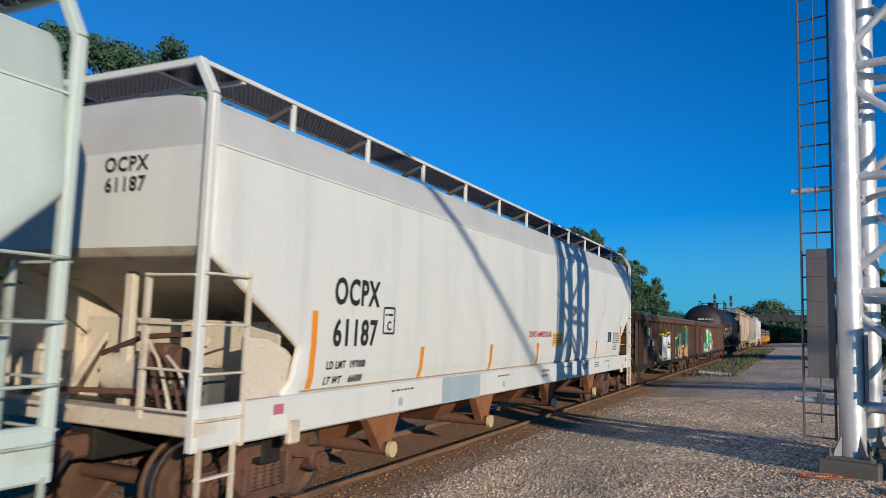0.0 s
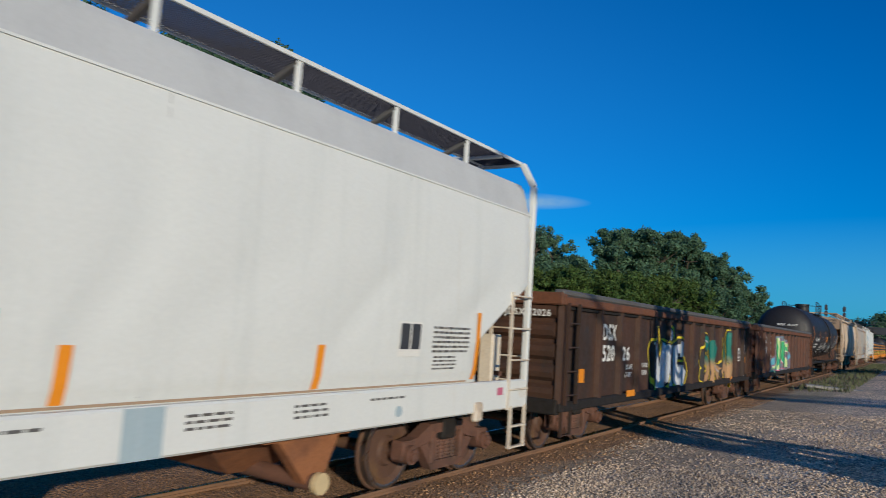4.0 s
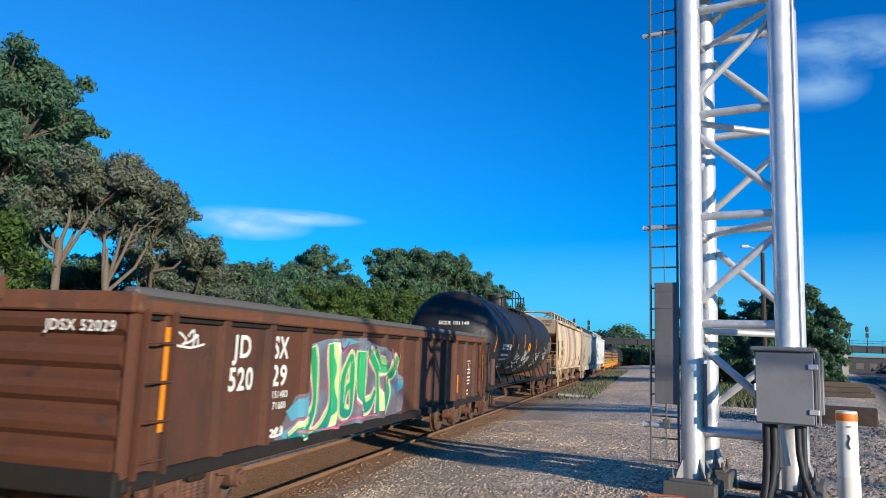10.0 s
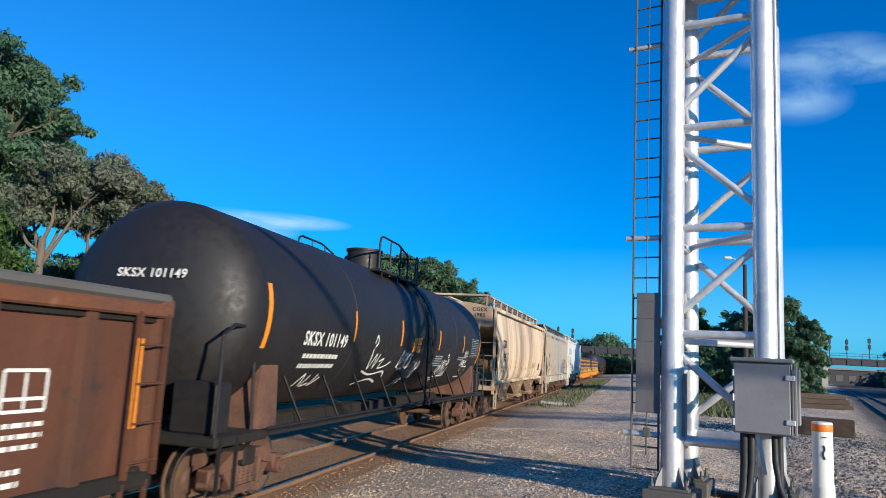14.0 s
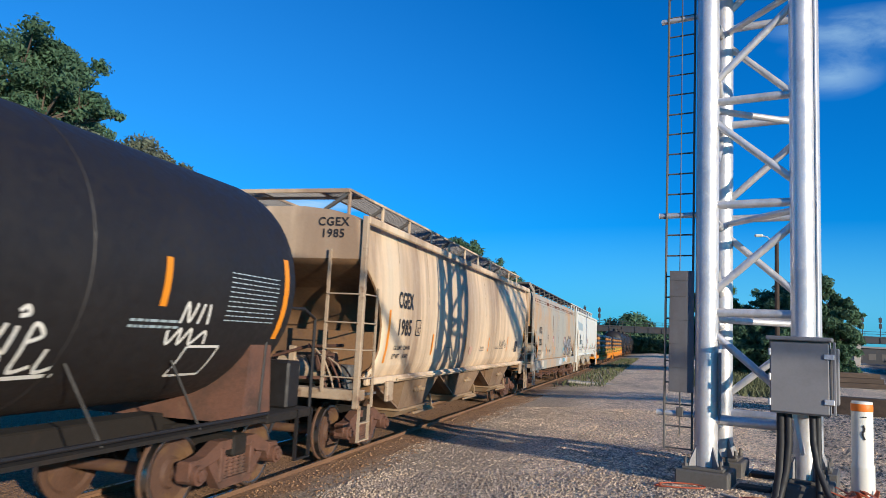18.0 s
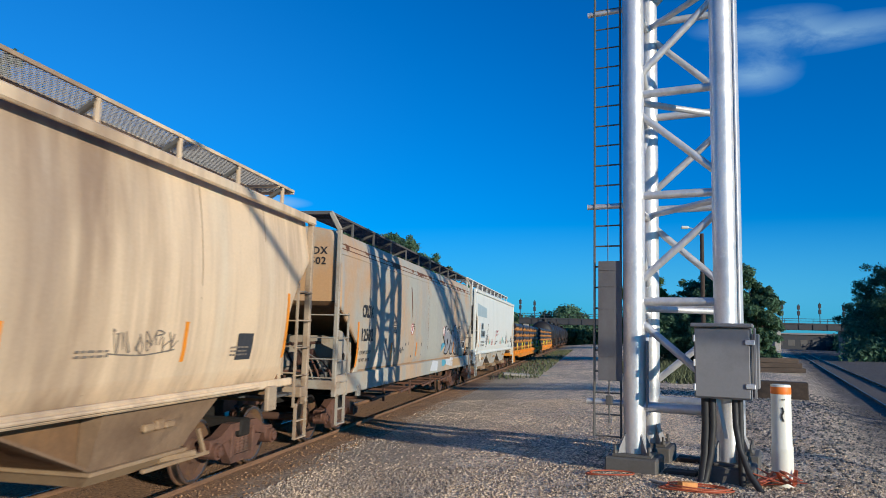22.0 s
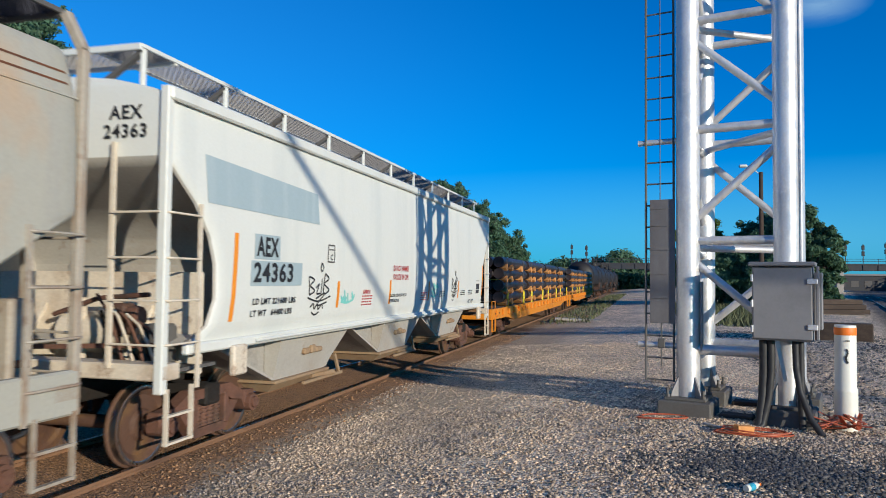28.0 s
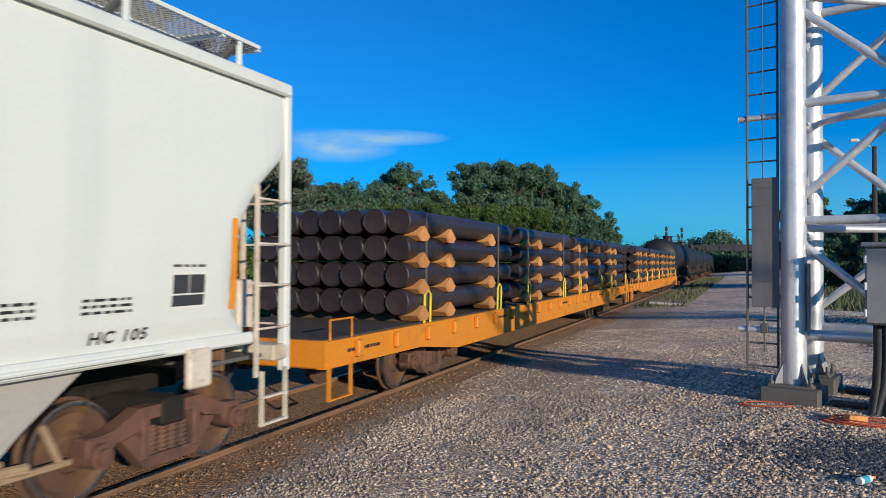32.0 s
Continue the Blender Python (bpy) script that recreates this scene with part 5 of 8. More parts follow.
def bars(y, z, rows, width, height, material, parent, xs, seed=1):
    """Small print, as rows of short bars."""
    rng = random.Random(seed)
    g = G()
    for i in range(rows):
        zz = z - i * height
        u = -width / 2
        while u < width / 2 - 0.02:
            w = min(rng.uniform(0.04, 0.13), width / 2 - u)
            for a, b in ((zz, zz + height * 0.45),):
                g.add([(xs(a) + 0.005, y + u, a), (xs(a) + 0.005, y + u + w, a), (xs(b) + 0.005, y + u + w, b), (xs(b) + 0.005, y + u, b)], [(0, 1, 2, 3)])
            u += w + 0.025
    return g.ob("small_print", material, parent)


def patch(name, outline, material, parent, xs, lift=0.004, label=""):
    """A flat shape of paint or tape on the side; outline in (along, height)."""
    me = bpy.data.meshes.new(name)
    bm = bmesh.new()
    f = bm.faces.new([bm.verts.new((0, y, z)) for y, z in outline])
    f.normal_update()
    bmesh.ops.triangulate(bm, faces=bm.faces[:])
    zs = [z for _, z in outline]
    for i in range(1, 7):
        c = min(zs) + (max(zs) - min(zs)) * i / 7
        bmesh.ops.bisect_plane(bm, geom=bm.verts[:] + bm.edges[:] + bm.faces[:], plane_co=(0, 0, c), plane_no=(0, 0, 1))
    bmesh.ops.triangulate(bm, faces=bm.faces)
    for v in bm.verts:
        v.co.x = xs(v.co.z) + lift
    bm.normal_update()
    if sum(f.normal.x for f in bm.faces) < 0:
        bmesh.ops.reverse_faces(bm, faces=bm.faces)
    bm.to_mesh(me)
    bm.free()
    me.materials.append(M[material])
    ob = new(name, me)
    ob.parent = parent
    if label:
        tagged(ob, label)
    return ob


def rect(y, z0, z1, w, lean=0.0):
    return [(y - w / 2 + lean, z0), (y + w / 2 + lean, z0), (y + w / 2, z1), (y - w / 2, z1)]


def strokes(lines, width, material, parent, xs, lift=0.006, name="graffiti", label=""):
    """Sprayed lines: each a row of (along, height) points."""
    g = G()
    for ln in lines:
        n = len(ln)
        pts = []
        for i in range(n - 1):
            p0, p1, p2, p3 = ln[max(i - 1, 0)], ln[i], ln[i + 1], ln[min(i + 2, n - 1)]
            for k in range(6):
                t = k / 6
                pts.append(tuple(0.5 * (2 * p1[c] + (p2[c] - p0[c]) * t + (2 * p0[c] - 5 * p1[c] + 4 * p2[c] - p3[c]) * t * t + (3 * p1[c] - p0[c] - 3 * p2[c] + p3[c]) * t ** 3) for c in (0, 1)))
        pts.append(ln[-1])
        o = len(g.v)
        for i, (y, z) in enumerate(pts):
            a, b = pts[max(i - 1, 0)], pts[min(i + 1, len(pts) - 1)]
            dy, dz = b[0] - a[0], b[1] - a[1]
            q = math.hypot(dy, dz) or 1
            ny, nz = -dz / q * width / 2, dy / q * width / 2
            for s in (-1, 1):
                g.v.append((xs(z + s * nz) + lift, y + s * ny, z + s * nz))
        for i in range(len(pts) - 1):
            g.f.append((o + 2 * i, o + 2 * i + 1, o + 2 * i + 3, o + 2 * i + 2))
            g.m.append(0)
    return g.ob(name, material, parent, label)


def wheelset():
    """Two wheels on their axle, turned from one outline."""
    g, n = G(), 32
    side = [(0.98, 0.02), (0.98, 0.075), (0.80, 0.075), (0.80, 0.16), (0.755, 0.19), (0.745, 0.34), (0.78, 0.385), (0.79, 0.405), (0.795, WR - 0.01), (0.79, WR), (0.70, WR), (0.69, WR + 0.028), (0.665, WR + 0.028), (0.66, 0.4), (0.69, 0.36), (0.68, 0.2), (0.66, 0.17), (0.66, 0.085), (0.3, 0.075)]
    prof = side + [(-x, r) for x, r in reversed(side)]
    g.loft([[(x, r * math.cos(2 * math.pi * j / n), r * math.sin(2 * math.pi * j / n)) for j in range(n)] for x, r in prof])
    k = len(prof)
    for i in range(k - 1):
        e = min(i, k - 2 - i)
        if e in (7, 9):
            g.m[i * n:(i + 1) * n] = [1] * n
    return g


def truck_parts(car, y, first):
    """One four-wheeled truck under a car; the first is built, the rest share its meshes."""
    root = new("truck")
    root.parent = car
    root.matrix_basis = pose(0, y, 0)
    names = ("side_frame", "side_frame", "bolster", "wheelset", "wheelset")
    made = []
    if first is None:
        for s in (-1, 1):
            g = G()
            top = [(-1.02, 0.40), (-1.02, 0.60), (-0.72, 0.64), (-0.42, 0.78), (0.42, 0.78), (0.72, 0.64), (1.02, 0.60), (1.02, 0.40), (0.78, 0.40), (0.70, 0.52), (0.46, 0.56), (0.30, 0.66), (-0.30, 0.66), (-0.46, 0.56), (-0.70, 0.52), (-0.78, 0.40)]
            g.prism(top, "x", s * 0.93, s * 1.09)
            low = [(-0.62, 0.52), (-0.34, 0.20), (0.34, 0.20), (0.62, 0.52), (0.46, 0.55), (0.28, 0.31), (-0.28, 0.31), (-0.46, 0.55)]
            g.prism(low, "x", s * 0.94, s * 1.08)
            for a in (-0.34, 0.34):
                g.box(s * 0.93, s * 1.1, a - 0.05, a + 0.05, 0.28, 0.7, 0.015)
            for a in (-0.2, -0.066, 0.066, 0.2):
                for k in range(6):
                    g.tube([(s * 1.01, a, 0.315 + k * 0.045), (s * 1.01, a, 0.34 + k * 0.045)], 0.06, 10)
                g.tube([(s * 1.01, a, 0.31), (s * 1.01, a, 0.58)], 0.045, 8)
            for a in (-0.89, 0.89):
                g.box(s * 0.92, s * 1.1, a - 0.13, a + 0.13, 0.44, 0.62, 0.02)
                g.disc((0, a, WR), 0.115, s * 0.9, s * 1.16, 18)
                g.disc((0, a, WR), 0.075, s * 1.16, s * 1.2, 14)
                for k in range(3):
                    an = k * 2.094 + 0.5
                    g.disc((0, a + 0.05 * math.cos(an), WR + 0.05 * math.sin(an)), 0.014, s * 1.2, s * 1.215, 6)
            made.append(g)
        b = G().box(-1.12, 1.12, -0.16, 0.16, 0.56, 0.82, 0.03)
        b.box(-0.35, 0.35, -0.35, 0.35, 0.78, 0.9, 0.03)
        b.bar((-0.7, -0.62, 0.42), (0.7, -0.62, 0.42), 0.08, 0.1).bar((-0.7, 0.62, 0.42), (0.7, 0.62, 0.42), 0.08, 0.1)
        made.append(b)
        w = wheelset()
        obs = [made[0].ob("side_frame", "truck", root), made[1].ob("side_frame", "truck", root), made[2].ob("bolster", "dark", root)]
        w0 = w.ob("wheelset", ["wheel", "tread"], root, "rusty wheels with bright running rims", smooth=True)
        w1 = new("wheelset", w0.data)
        w1.parent = root
        tagged(w1, "rusty wheels with bright running rims")
        obs += [w0, w1]
        meshes = [o.data for o in obs]
    else:
        meshes = first
        obs = []
        for nm, me in zip(names, meshes):
            o = new(nm, me)
            o.parent = root
            if nm == "wheelset":
                tagged(o, "rusty wheels with bright running rims")
            obs.append(o)
    tagged(root, "four-wheeled rust-brown freight truck")
    WHEELS.append((obs[3], -0.89))
    WHEELS.append((obs[4], 0.89))
    obs[3].matrix_basis = pose(0, -0.89, WR)
    obs[4].matrix_basis = pose(0, 0.89, WR)
    return meshes


TRUCK = None


def running_gear(car, half, front=1.7, rear=1.25):
    """Trucks, couplers and centre sill."""
    global TRUCK
    for s in (-1, 1):
        TRUCK = truck_parts(car, s * (half - (front if s < 0 else rear)), TRUCK)
        g = G().box(-0.11, 0.11, s * (half - 0.3), s * (half + 0.45), 0.74, 0.96, 0.03)
        g.box(-0.2, 0.2, s * (half + 0.42), s * (half + 0.72), 0.7, 1.0, 0.06)
        g.ob("coupler", "truck", car, "rusty knuckle coupler")
        G().tube([(0.25, s * (half + 0.1), 0.85), (0.27, s * (half + 0.35), 0.55), (0.22, s * (half + 0.62), 0.5)], 0.03, 8).ob("brake_hose", "rubber", car, "black brake hose")
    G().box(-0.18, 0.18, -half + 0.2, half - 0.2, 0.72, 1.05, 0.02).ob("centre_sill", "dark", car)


def start_car(name, label, u0, u1):
    car = thing(name, label, "freight wagon", pose(TX, (u0 + u1) / 2, 0), "wagons of the freight train")
    CARS.append((car, (u0 + u1) / 2))
    return car, (u1 - u0) / 2


def interp(rows, z):
    rows = sorted(rows)
    if z <= rows[0][0]:
        return rows[0][1:]
    for a, b in zip(rows, rows[1:]):
        if z <= b[0]:
            t = (z - a[0]) / (b[0] - a[0])
            return tuple(p + (q - p) * t for p, q in zip(a[1:], b[1:]))
    return rows[-1][1:]


def hopper_shell(car, rows, half, paint, pocket, edge, seams=(), dent=0.0, roof=None):
    """The painted hopper: level rings from the sill to the roof. rows: height, half width, how far the end stands back. dent: depth of the hollows along the welds."""
    g = G()
    zs = sorted({r[0] for r in rows} | {rows[0][0] + (rows[-1][0] - rows[0][0]) * i / 26 for i in range(27)})
    rings = []
    ny = 97
    ys = [-1 + 2 * i / (ny - 1) for i in range(ny)]

    def hollow(y, z):
        k = smooth(1.45, 1.9, z) * smooth(3.66, 3.3, z) * (1 - abs(y / half) ** 12)
        d = sum(math.exp(-((y - q) / 0.16) ** 2) * (0.55 + 0.45 * noise.noise(Vector((q, z * 0.8, 1)))) for q in seams)
        d += 0.8 * max(0, noise.noise(Vector((y * 0.9, z * 0.55, half)))) + 0.5 * max(0, noise.noise(Vector((y * 2.3, z * 0.9, half))))
        return dent * d * k

    for z in zs:
        w, back = interp(rows, z)
        e = half - back
        c = min(0.07, w * 0.3)
        x = pocket(z)
        k = min(0.05, w * 0.2)
        cap = [(w - c * 0.3, e - c * 0.3), (w - c * 0.7, e), (w - c - k, e - x * 0.5), (w - c - k, e - x), (-w + c + k, e - x), (-w + c + k, e - x * 0.5), (-w + c * 0.7, e), (-w + c * 0.3, e - c * 0.3)]
        ring = [(w - hollow(y * half, z), y * (e - c), z) for y in ys] + [(p, q, z) for p, q in cap]
        ring += [(-w, -y * (e - c), z) for y in ys] + [(-p, -q, z) for p, q in cap]
        rings.append(ring)
    g.loft(rings)
    n = len(rings[0])
    # Slope sheet faces: grime plus the recess's shade put into the colour.
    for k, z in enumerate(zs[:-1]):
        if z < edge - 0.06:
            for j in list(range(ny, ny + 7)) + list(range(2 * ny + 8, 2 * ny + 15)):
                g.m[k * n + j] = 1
        elif roof and z >= 3.68 - 1e-6:
            g.m[k * n:(k + 1) * n] = [2] * n
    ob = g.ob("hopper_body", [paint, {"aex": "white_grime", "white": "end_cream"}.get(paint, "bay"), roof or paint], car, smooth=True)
    return ob, (lambda z: interp(rows, z)[0]), hollow


def grating(x0, x1, y0, y1, z, cell=0.042, wire=0.0055):
    """Expanded-metal mesh: slanting wires both ways, each a three-sided rod."""
    g = G()
    w, step = x1 - x0, cell * 1.6
    n = int((y1 - y0 + w * 1.15) / step)
    for d in (1, -1):
        for i in range(n + 1):
            a = y0 - w * 1.15 + step * i
            t0, t1 = max(0.0, (y0 - a) / (w * 1.15)), min(1.0, (y1 - a) / (w * 1.15))
            if t1 - t0 < 0.02:
                continue
            p = [(x0 + w * (t if d > 0 else 1 - t), a + w * 1.15 * t) for t in (t0, t1)]
            g.loft([[(x, y - wire, z - 0.006), (x, y + wire, z - 0.006), (x, y, z + 0.008)] for x, y in p], caps=False)
    return g


def roof_walk(car, half, w, z, posts, paint, base=4.03, mesh=("net", 0.042, 0.0055)):
    """Open-mesh running boards round the roof on short posts."""
    root = new("running_board")
    root.parent = car
    tagged(root, "open-mesh roof running board on posts")
    for s in (-1, 1):
        g = G()
        for a in (w, w - 0.62):
            g.box(s * a - 0.015, s * a + 0.015, -half, half, z - 0.045, z, 0.004)
        g.ob("edge_strip", paint, root)
        lo, hi = sorted((s * (w - 0.02), s * (w - 0.6)))
        grating(lo, hi, -half, half, z - 0.02, *mesh[1:]).ob("mesh", mesh[0], root, "open-mesh grating")
        for y in posts:
            G().box(s * (w - 0.02) - 0.022, s * (w - 0.02) + 0.022, y - 0.03, y + 0.03, base - 0.05, z, 0.006).ob("post", paint, root)
            # Supports are given dark steel, which puts their shade into the colour.
            G().bar((s * (w - 0.02), y, z - 0.06), (s * (w - 0.6), y, base + 0.04), 0.07, 0.05).ob("support", "chord", root)
    for s in (-1, 1):
        lo, hi = sorted((s * half, s * (half - 0.6)))
        m = grating(lo, hi, -w, w, z - 0.02, *mesh[1:])
        m.v = [(y, x, q) for x, y, q in m.v]
        m.ob("mesh", mesh[0], root, "open-mesh cross walk")
        for y in (half, half - 0.6):
            G().box(-w, w, s * y - 0.02, s * y + 0.02, z - 0.07, z, 0.005).ob("edge_strip", paint, root)
    return root


def end_gear(car, half, paint, s, post_x=1.55, top=4.1, bent=False, sill_w=1.6):
    """Platform, ladders, grab irons and brake gear at one end of a hopper."""
    e = s * half
    i = lambda d: s * (half - d)
    grimy = paint == "cream"
    post_paint = {"white": "white", "mint": "mint", "aex": "aex", "grey": "end_grey", "cream": "end_tan"}.get(paint, "end_cream")
    paint = {"mint": "end_mint", "grey": "end_grey", "cream": "end_tan"}.get(paint, "end_cream")
    G().box(-sill_w, sill_w, i(0.02), i(0.32), 1.08, 1.25, 0.015).ob("end_sill", paint, car)
    G().box(-1.45, 1.45, i(0.3), i(1.2), 1.12, 1.16).ob("platform", "chord", car, "open steel end platform")
    for sx in (-1, 1):
        p = G()
        pts = [(sx * post_x, i(0.06), 0.95), (sx * post_x, i(0.06), top)]
        if bent:
            pts += [(sx * (post_x - 0.2), i(0.06), top + 0.35)]
            for a, b in zip(pts, pts[1:]):
                p.bar(a, b, 0.085, 0.085, b=0.01)
        else:
            p.bar(pts[0], pts[1], 0.1, 0.1, b=0.01)
        post = p.ob("corner_post", post_paint, car)
        # side ladder next to the post
        lad = G().bar((sx * sill_w, i(0.62), 0.95), (sx * sill_w, i(0.62), 2.55 if bent else 2.95), 0.03, 0.05)
        lad.ob("ladder_stile", paint, car)
        for z in (1.22, 1.62, 2.05, 2.5) if bent else (1.45, 1.9, 2.34, 2.81):
            G().tube([(sx * sill_w, i(0.04), z), (sx * (sill_w + 0.03), i(0.1), z), (sx * (sill_w + 0.03), i(0.58), z), (sx * sill_w, i(0.64), z)], 0.013, 6).ob("ladder_rung", paint, post)
        # stirrup step under the sill
        st = G().bar((sx * sill_w, i(0.1), 1.0), (sx * sill_w, i(0.1), 0.42), 0.05, 0.02).bar((sx * sill_w, i(0.52), 1.0), (sx * sill_w, i(0.52), 0.42), 0.05, 0.02)
        for z in (0.44, 0.72):
            st.bar((sx * sill_w, i(0.08), z), (sx * sill_w, i(0.54), z), 0.05, 0.025)
        st.ob("stirrup_step", paint, car)
        # end ladder
        lad = G().bar((sx * 0.95, i(0.02), 1.2), (sx * 0.95, i(0.02), 3.55 if not bent else 2.5), 0.045, 0.045)
        lad.ob("end_stile", paint, car)
        for z in (1.3, 1.65, 2.05, 2.48) if bent else (1.45, 1.9, 2.34, 2.81):
            G().tube([(sx * 0.95, i(-0.02), z), (sx * post_x, i(-0.02), z)], 0.013, 6).ob("grab_iron", paint, car)
        # jacking bracket behind the ladder
        z0 = 0.86 if bent else 0.98
        br = G().box(sx * (sill_w - 0.05), sx * (sill_w + 0.03), i(1.32), i(1.5 if bent else 1.62), z0, 1.1 if bent else 1.34, 0.02)
        br.disc((0, i(1.41), z0 + 0.1), 0.05, sx * (sill_w + 0.03), sx * (sill_w + 0.036), 14, 0)
        br.ob("jacking_pad", paint, car)
    # upright plate closing the frame below the slope sheet
    deep = 1.3 if bent else 0.92
    # The rear plate is made taller and darker to stand in for shade.
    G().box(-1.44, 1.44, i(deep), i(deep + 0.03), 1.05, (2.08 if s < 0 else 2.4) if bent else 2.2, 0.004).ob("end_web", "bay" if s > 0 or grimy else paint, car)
    G().box(0.02, 0.14, i(0.55), i(0.63), 1.16, 2.55 if bent else 1.9, 0.01).ob("web_stiffener", paint, car)
    # slanting braces under the slope sheet
    for x in (-0.75, 0.75):
        G().bar((x, i(0.5), 1.16), (x, i(1.0), 1.9), 0.08, 0.05).ob("slope_brace", paint, car)
    if s < 0:
        G().tube([(-0.2, i(0.75), 1.5), (0.75, i(0.75), 1.5)], 0.24, 18).ob("air_reservoir", paint, car, "round air reservoir on the end platform", smooth=True)
        G().box(0.9, 1.2, i(0.55), i(0.85), 1.16, 1.62, 0.04).ob("brake_valve", "chord", car)
        G().box(0.6, 0.82, i(0.4), i(0.62), 1.5, 1.85, 0.03).disc((0, i(0.5), 1.7), 0.12, 0.82, 0.95, 12).ob("relay_valve", "truck", car)
        G().box(-1.35, -0.95, i(0.4), i(0.8), 1.16, 1.7, 0.03).ob("brake_box", paint, car)
        G().bar((-1.3, i(0.36), 1.3), (1.35, i(0.36), 1.42), 0.05, 0.05).ob("brake_lever", "truck", car)
        G().tube([(1.1, i(0.45), 1.95), (0.4, i(0.5), 1.9), (-0.3, i(0.6), 1.7)], 0.028, 6).ob("train_pipe", "truck", car)
        for k in range(5):
            x = 0.5 + 0.13 * k
            G().tube([(x, i(0.35), 1.95 - 0.07 * k), (x + 0.2, i(0.3), 1.75 - 0.04 * k), (x + 0.36, i(0.28), 1.4), (x + 0.42, i(0.3), 1.18)], 0.016, 6).ob("air_pipe", paint if k % 2 else "truck", car)
        for k in range(4):
            x = 0.35 + 0.18 * k
            G().tube([(x, i(0.6), 1.75 - 0.05 * k), (x + 0.15, i(0.5), 1.55), (x + 0.2, i(0.45), 1.3), (x + 0.35, i(0.4), 1.18)], 0.02, 6).ob("air_pipe", "dark", car)
    else:
        G().disc((0, i(0.0), 2.1), 0.28, -0.55, -0.51, 20).ob("hand_brake", paint, car)
        G().tube([(-0.4, i(0.55), 1.55), (0.8, i(0.55), 1.55)], 0.25, 18).ob("air_reservoir", paint, car, smooth=True)
        G().box(0.98, 1.2, i(0.14), i(0.4), 1.2, 1.95, 0.02).ob("brake_channel", paint, car)
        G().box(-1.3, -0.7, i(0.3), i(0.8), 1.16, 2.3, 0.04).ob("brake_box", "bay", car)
        G().bar((-1.4, i(0.3), 1.5), (1.3, i(0.3), 1.4), 0.06, 0.06).ob("brake_lever", "truck", car)


def bay(car, f, paint, face):
    """One discharge bay: slope sheets, a flat side plate on each flank, and the gate below. f: its front edge along the car."""
    g = G()
    g.loft([[(1.12, f - 1.65, 1.4), (1.12, f + 2.5, 1.4), (-1.12, f + 2.5, 1.4), (-1.12, f - 1.65, 1.4)], [(1.12, f, 0.7), (1.12, f + 1.7, 0.7), (-1.12, f + 1.7, 0.7), (-1.12, f, 0.7)]])
    b = g.ob("discharge_bay", paint, car)
    for s in (-1, 1):
        p = G().loft([[(s * x, y, z) for x, y, z in ((1.42, f + 0.02, 1.38), (1.42, f + 2.5, 1.38), (1.26, f + 1.72, 0.69), (1.26, f + 0.02, 0.69))], [(s * x, y, z) for x, y, z in ((1.13, f + 0.02, 1.38), (1.13, f + 2.5, 1.38), (1.13, f + 1.72, 0.69), (1.13, f + 0.02, 0.69))]])
        p.ob("side_plate", face, b)
        for y0, y1 in ((f - 1.6, f + 0.0), (f + 2.5, f + 1.75)):
            G().bar((s * 1.2, y0, 1.36), (s * 1.2, y1, 0.72), 0.16, 0.03).ob("slope_stiffener", face, b)
        for d, w, h in ((0.75, 0.2, 0.09), (0.98, 0.16, 0.12), (1.16, 0.2, 0.08)):
            G().box(s * 1.33, s * 1.41, f + d, f + d + w, 1.0, 1.0 + h, 0.02).ob("bracket", "gate", b, "grimy welded bracket")
    G().box(-1.34, 1.34, f - 0.04, f + 1.76, 0.655, 0.7, 0.008).ob("gate_flange", "gate", b, "rusty cream gate flange")
    q = G().loft([[(1.28, f, 0.655), (1.28, f + 1.72, 0.655), (-1.28, f + 1.72, 0.655), (-1.28, f, 0.655)], [(1.14, f + 0.12, 0.52), (1.14, f + 1.6, 0.52), (-1.14, f + 1.6, 0.52), (-1.14, f + 0.12, 0.52)]])
    q.ob("outlet_gate", "gate", b)
    for s in (-1, 1):
        G().bar((s * 1.3, f + 0.9, 0.55), (s * 1.3, f + 2.35, 0.55), 0.06, 0.05, b=0.01).ob("gate_bar", "gate", b, "grimy gate operating bar")
        G().bar((s * 1.3, f + 2.25, 0.56), (s * 1.28, f + 2.1, 0.88), 0.04, 0.05).ob("gate_handle", "gate", b)
        G().tube([(s * 1.2, f + 1.35, 0.6), (s * 1.33, f + 1.95, 0.6)], 0.045, 10).ob("gate_shaft", "gate", b)


def reporting(car, xs, y, z, mark, number, paint="ink", size=0.36, gap=0.45, w1=0.95, w2=0.92):
    lettering(mark, y, z, size, w1, paint, car, xs)
    lettering(number, y, z - gap, size, w2, paint, car, xs)


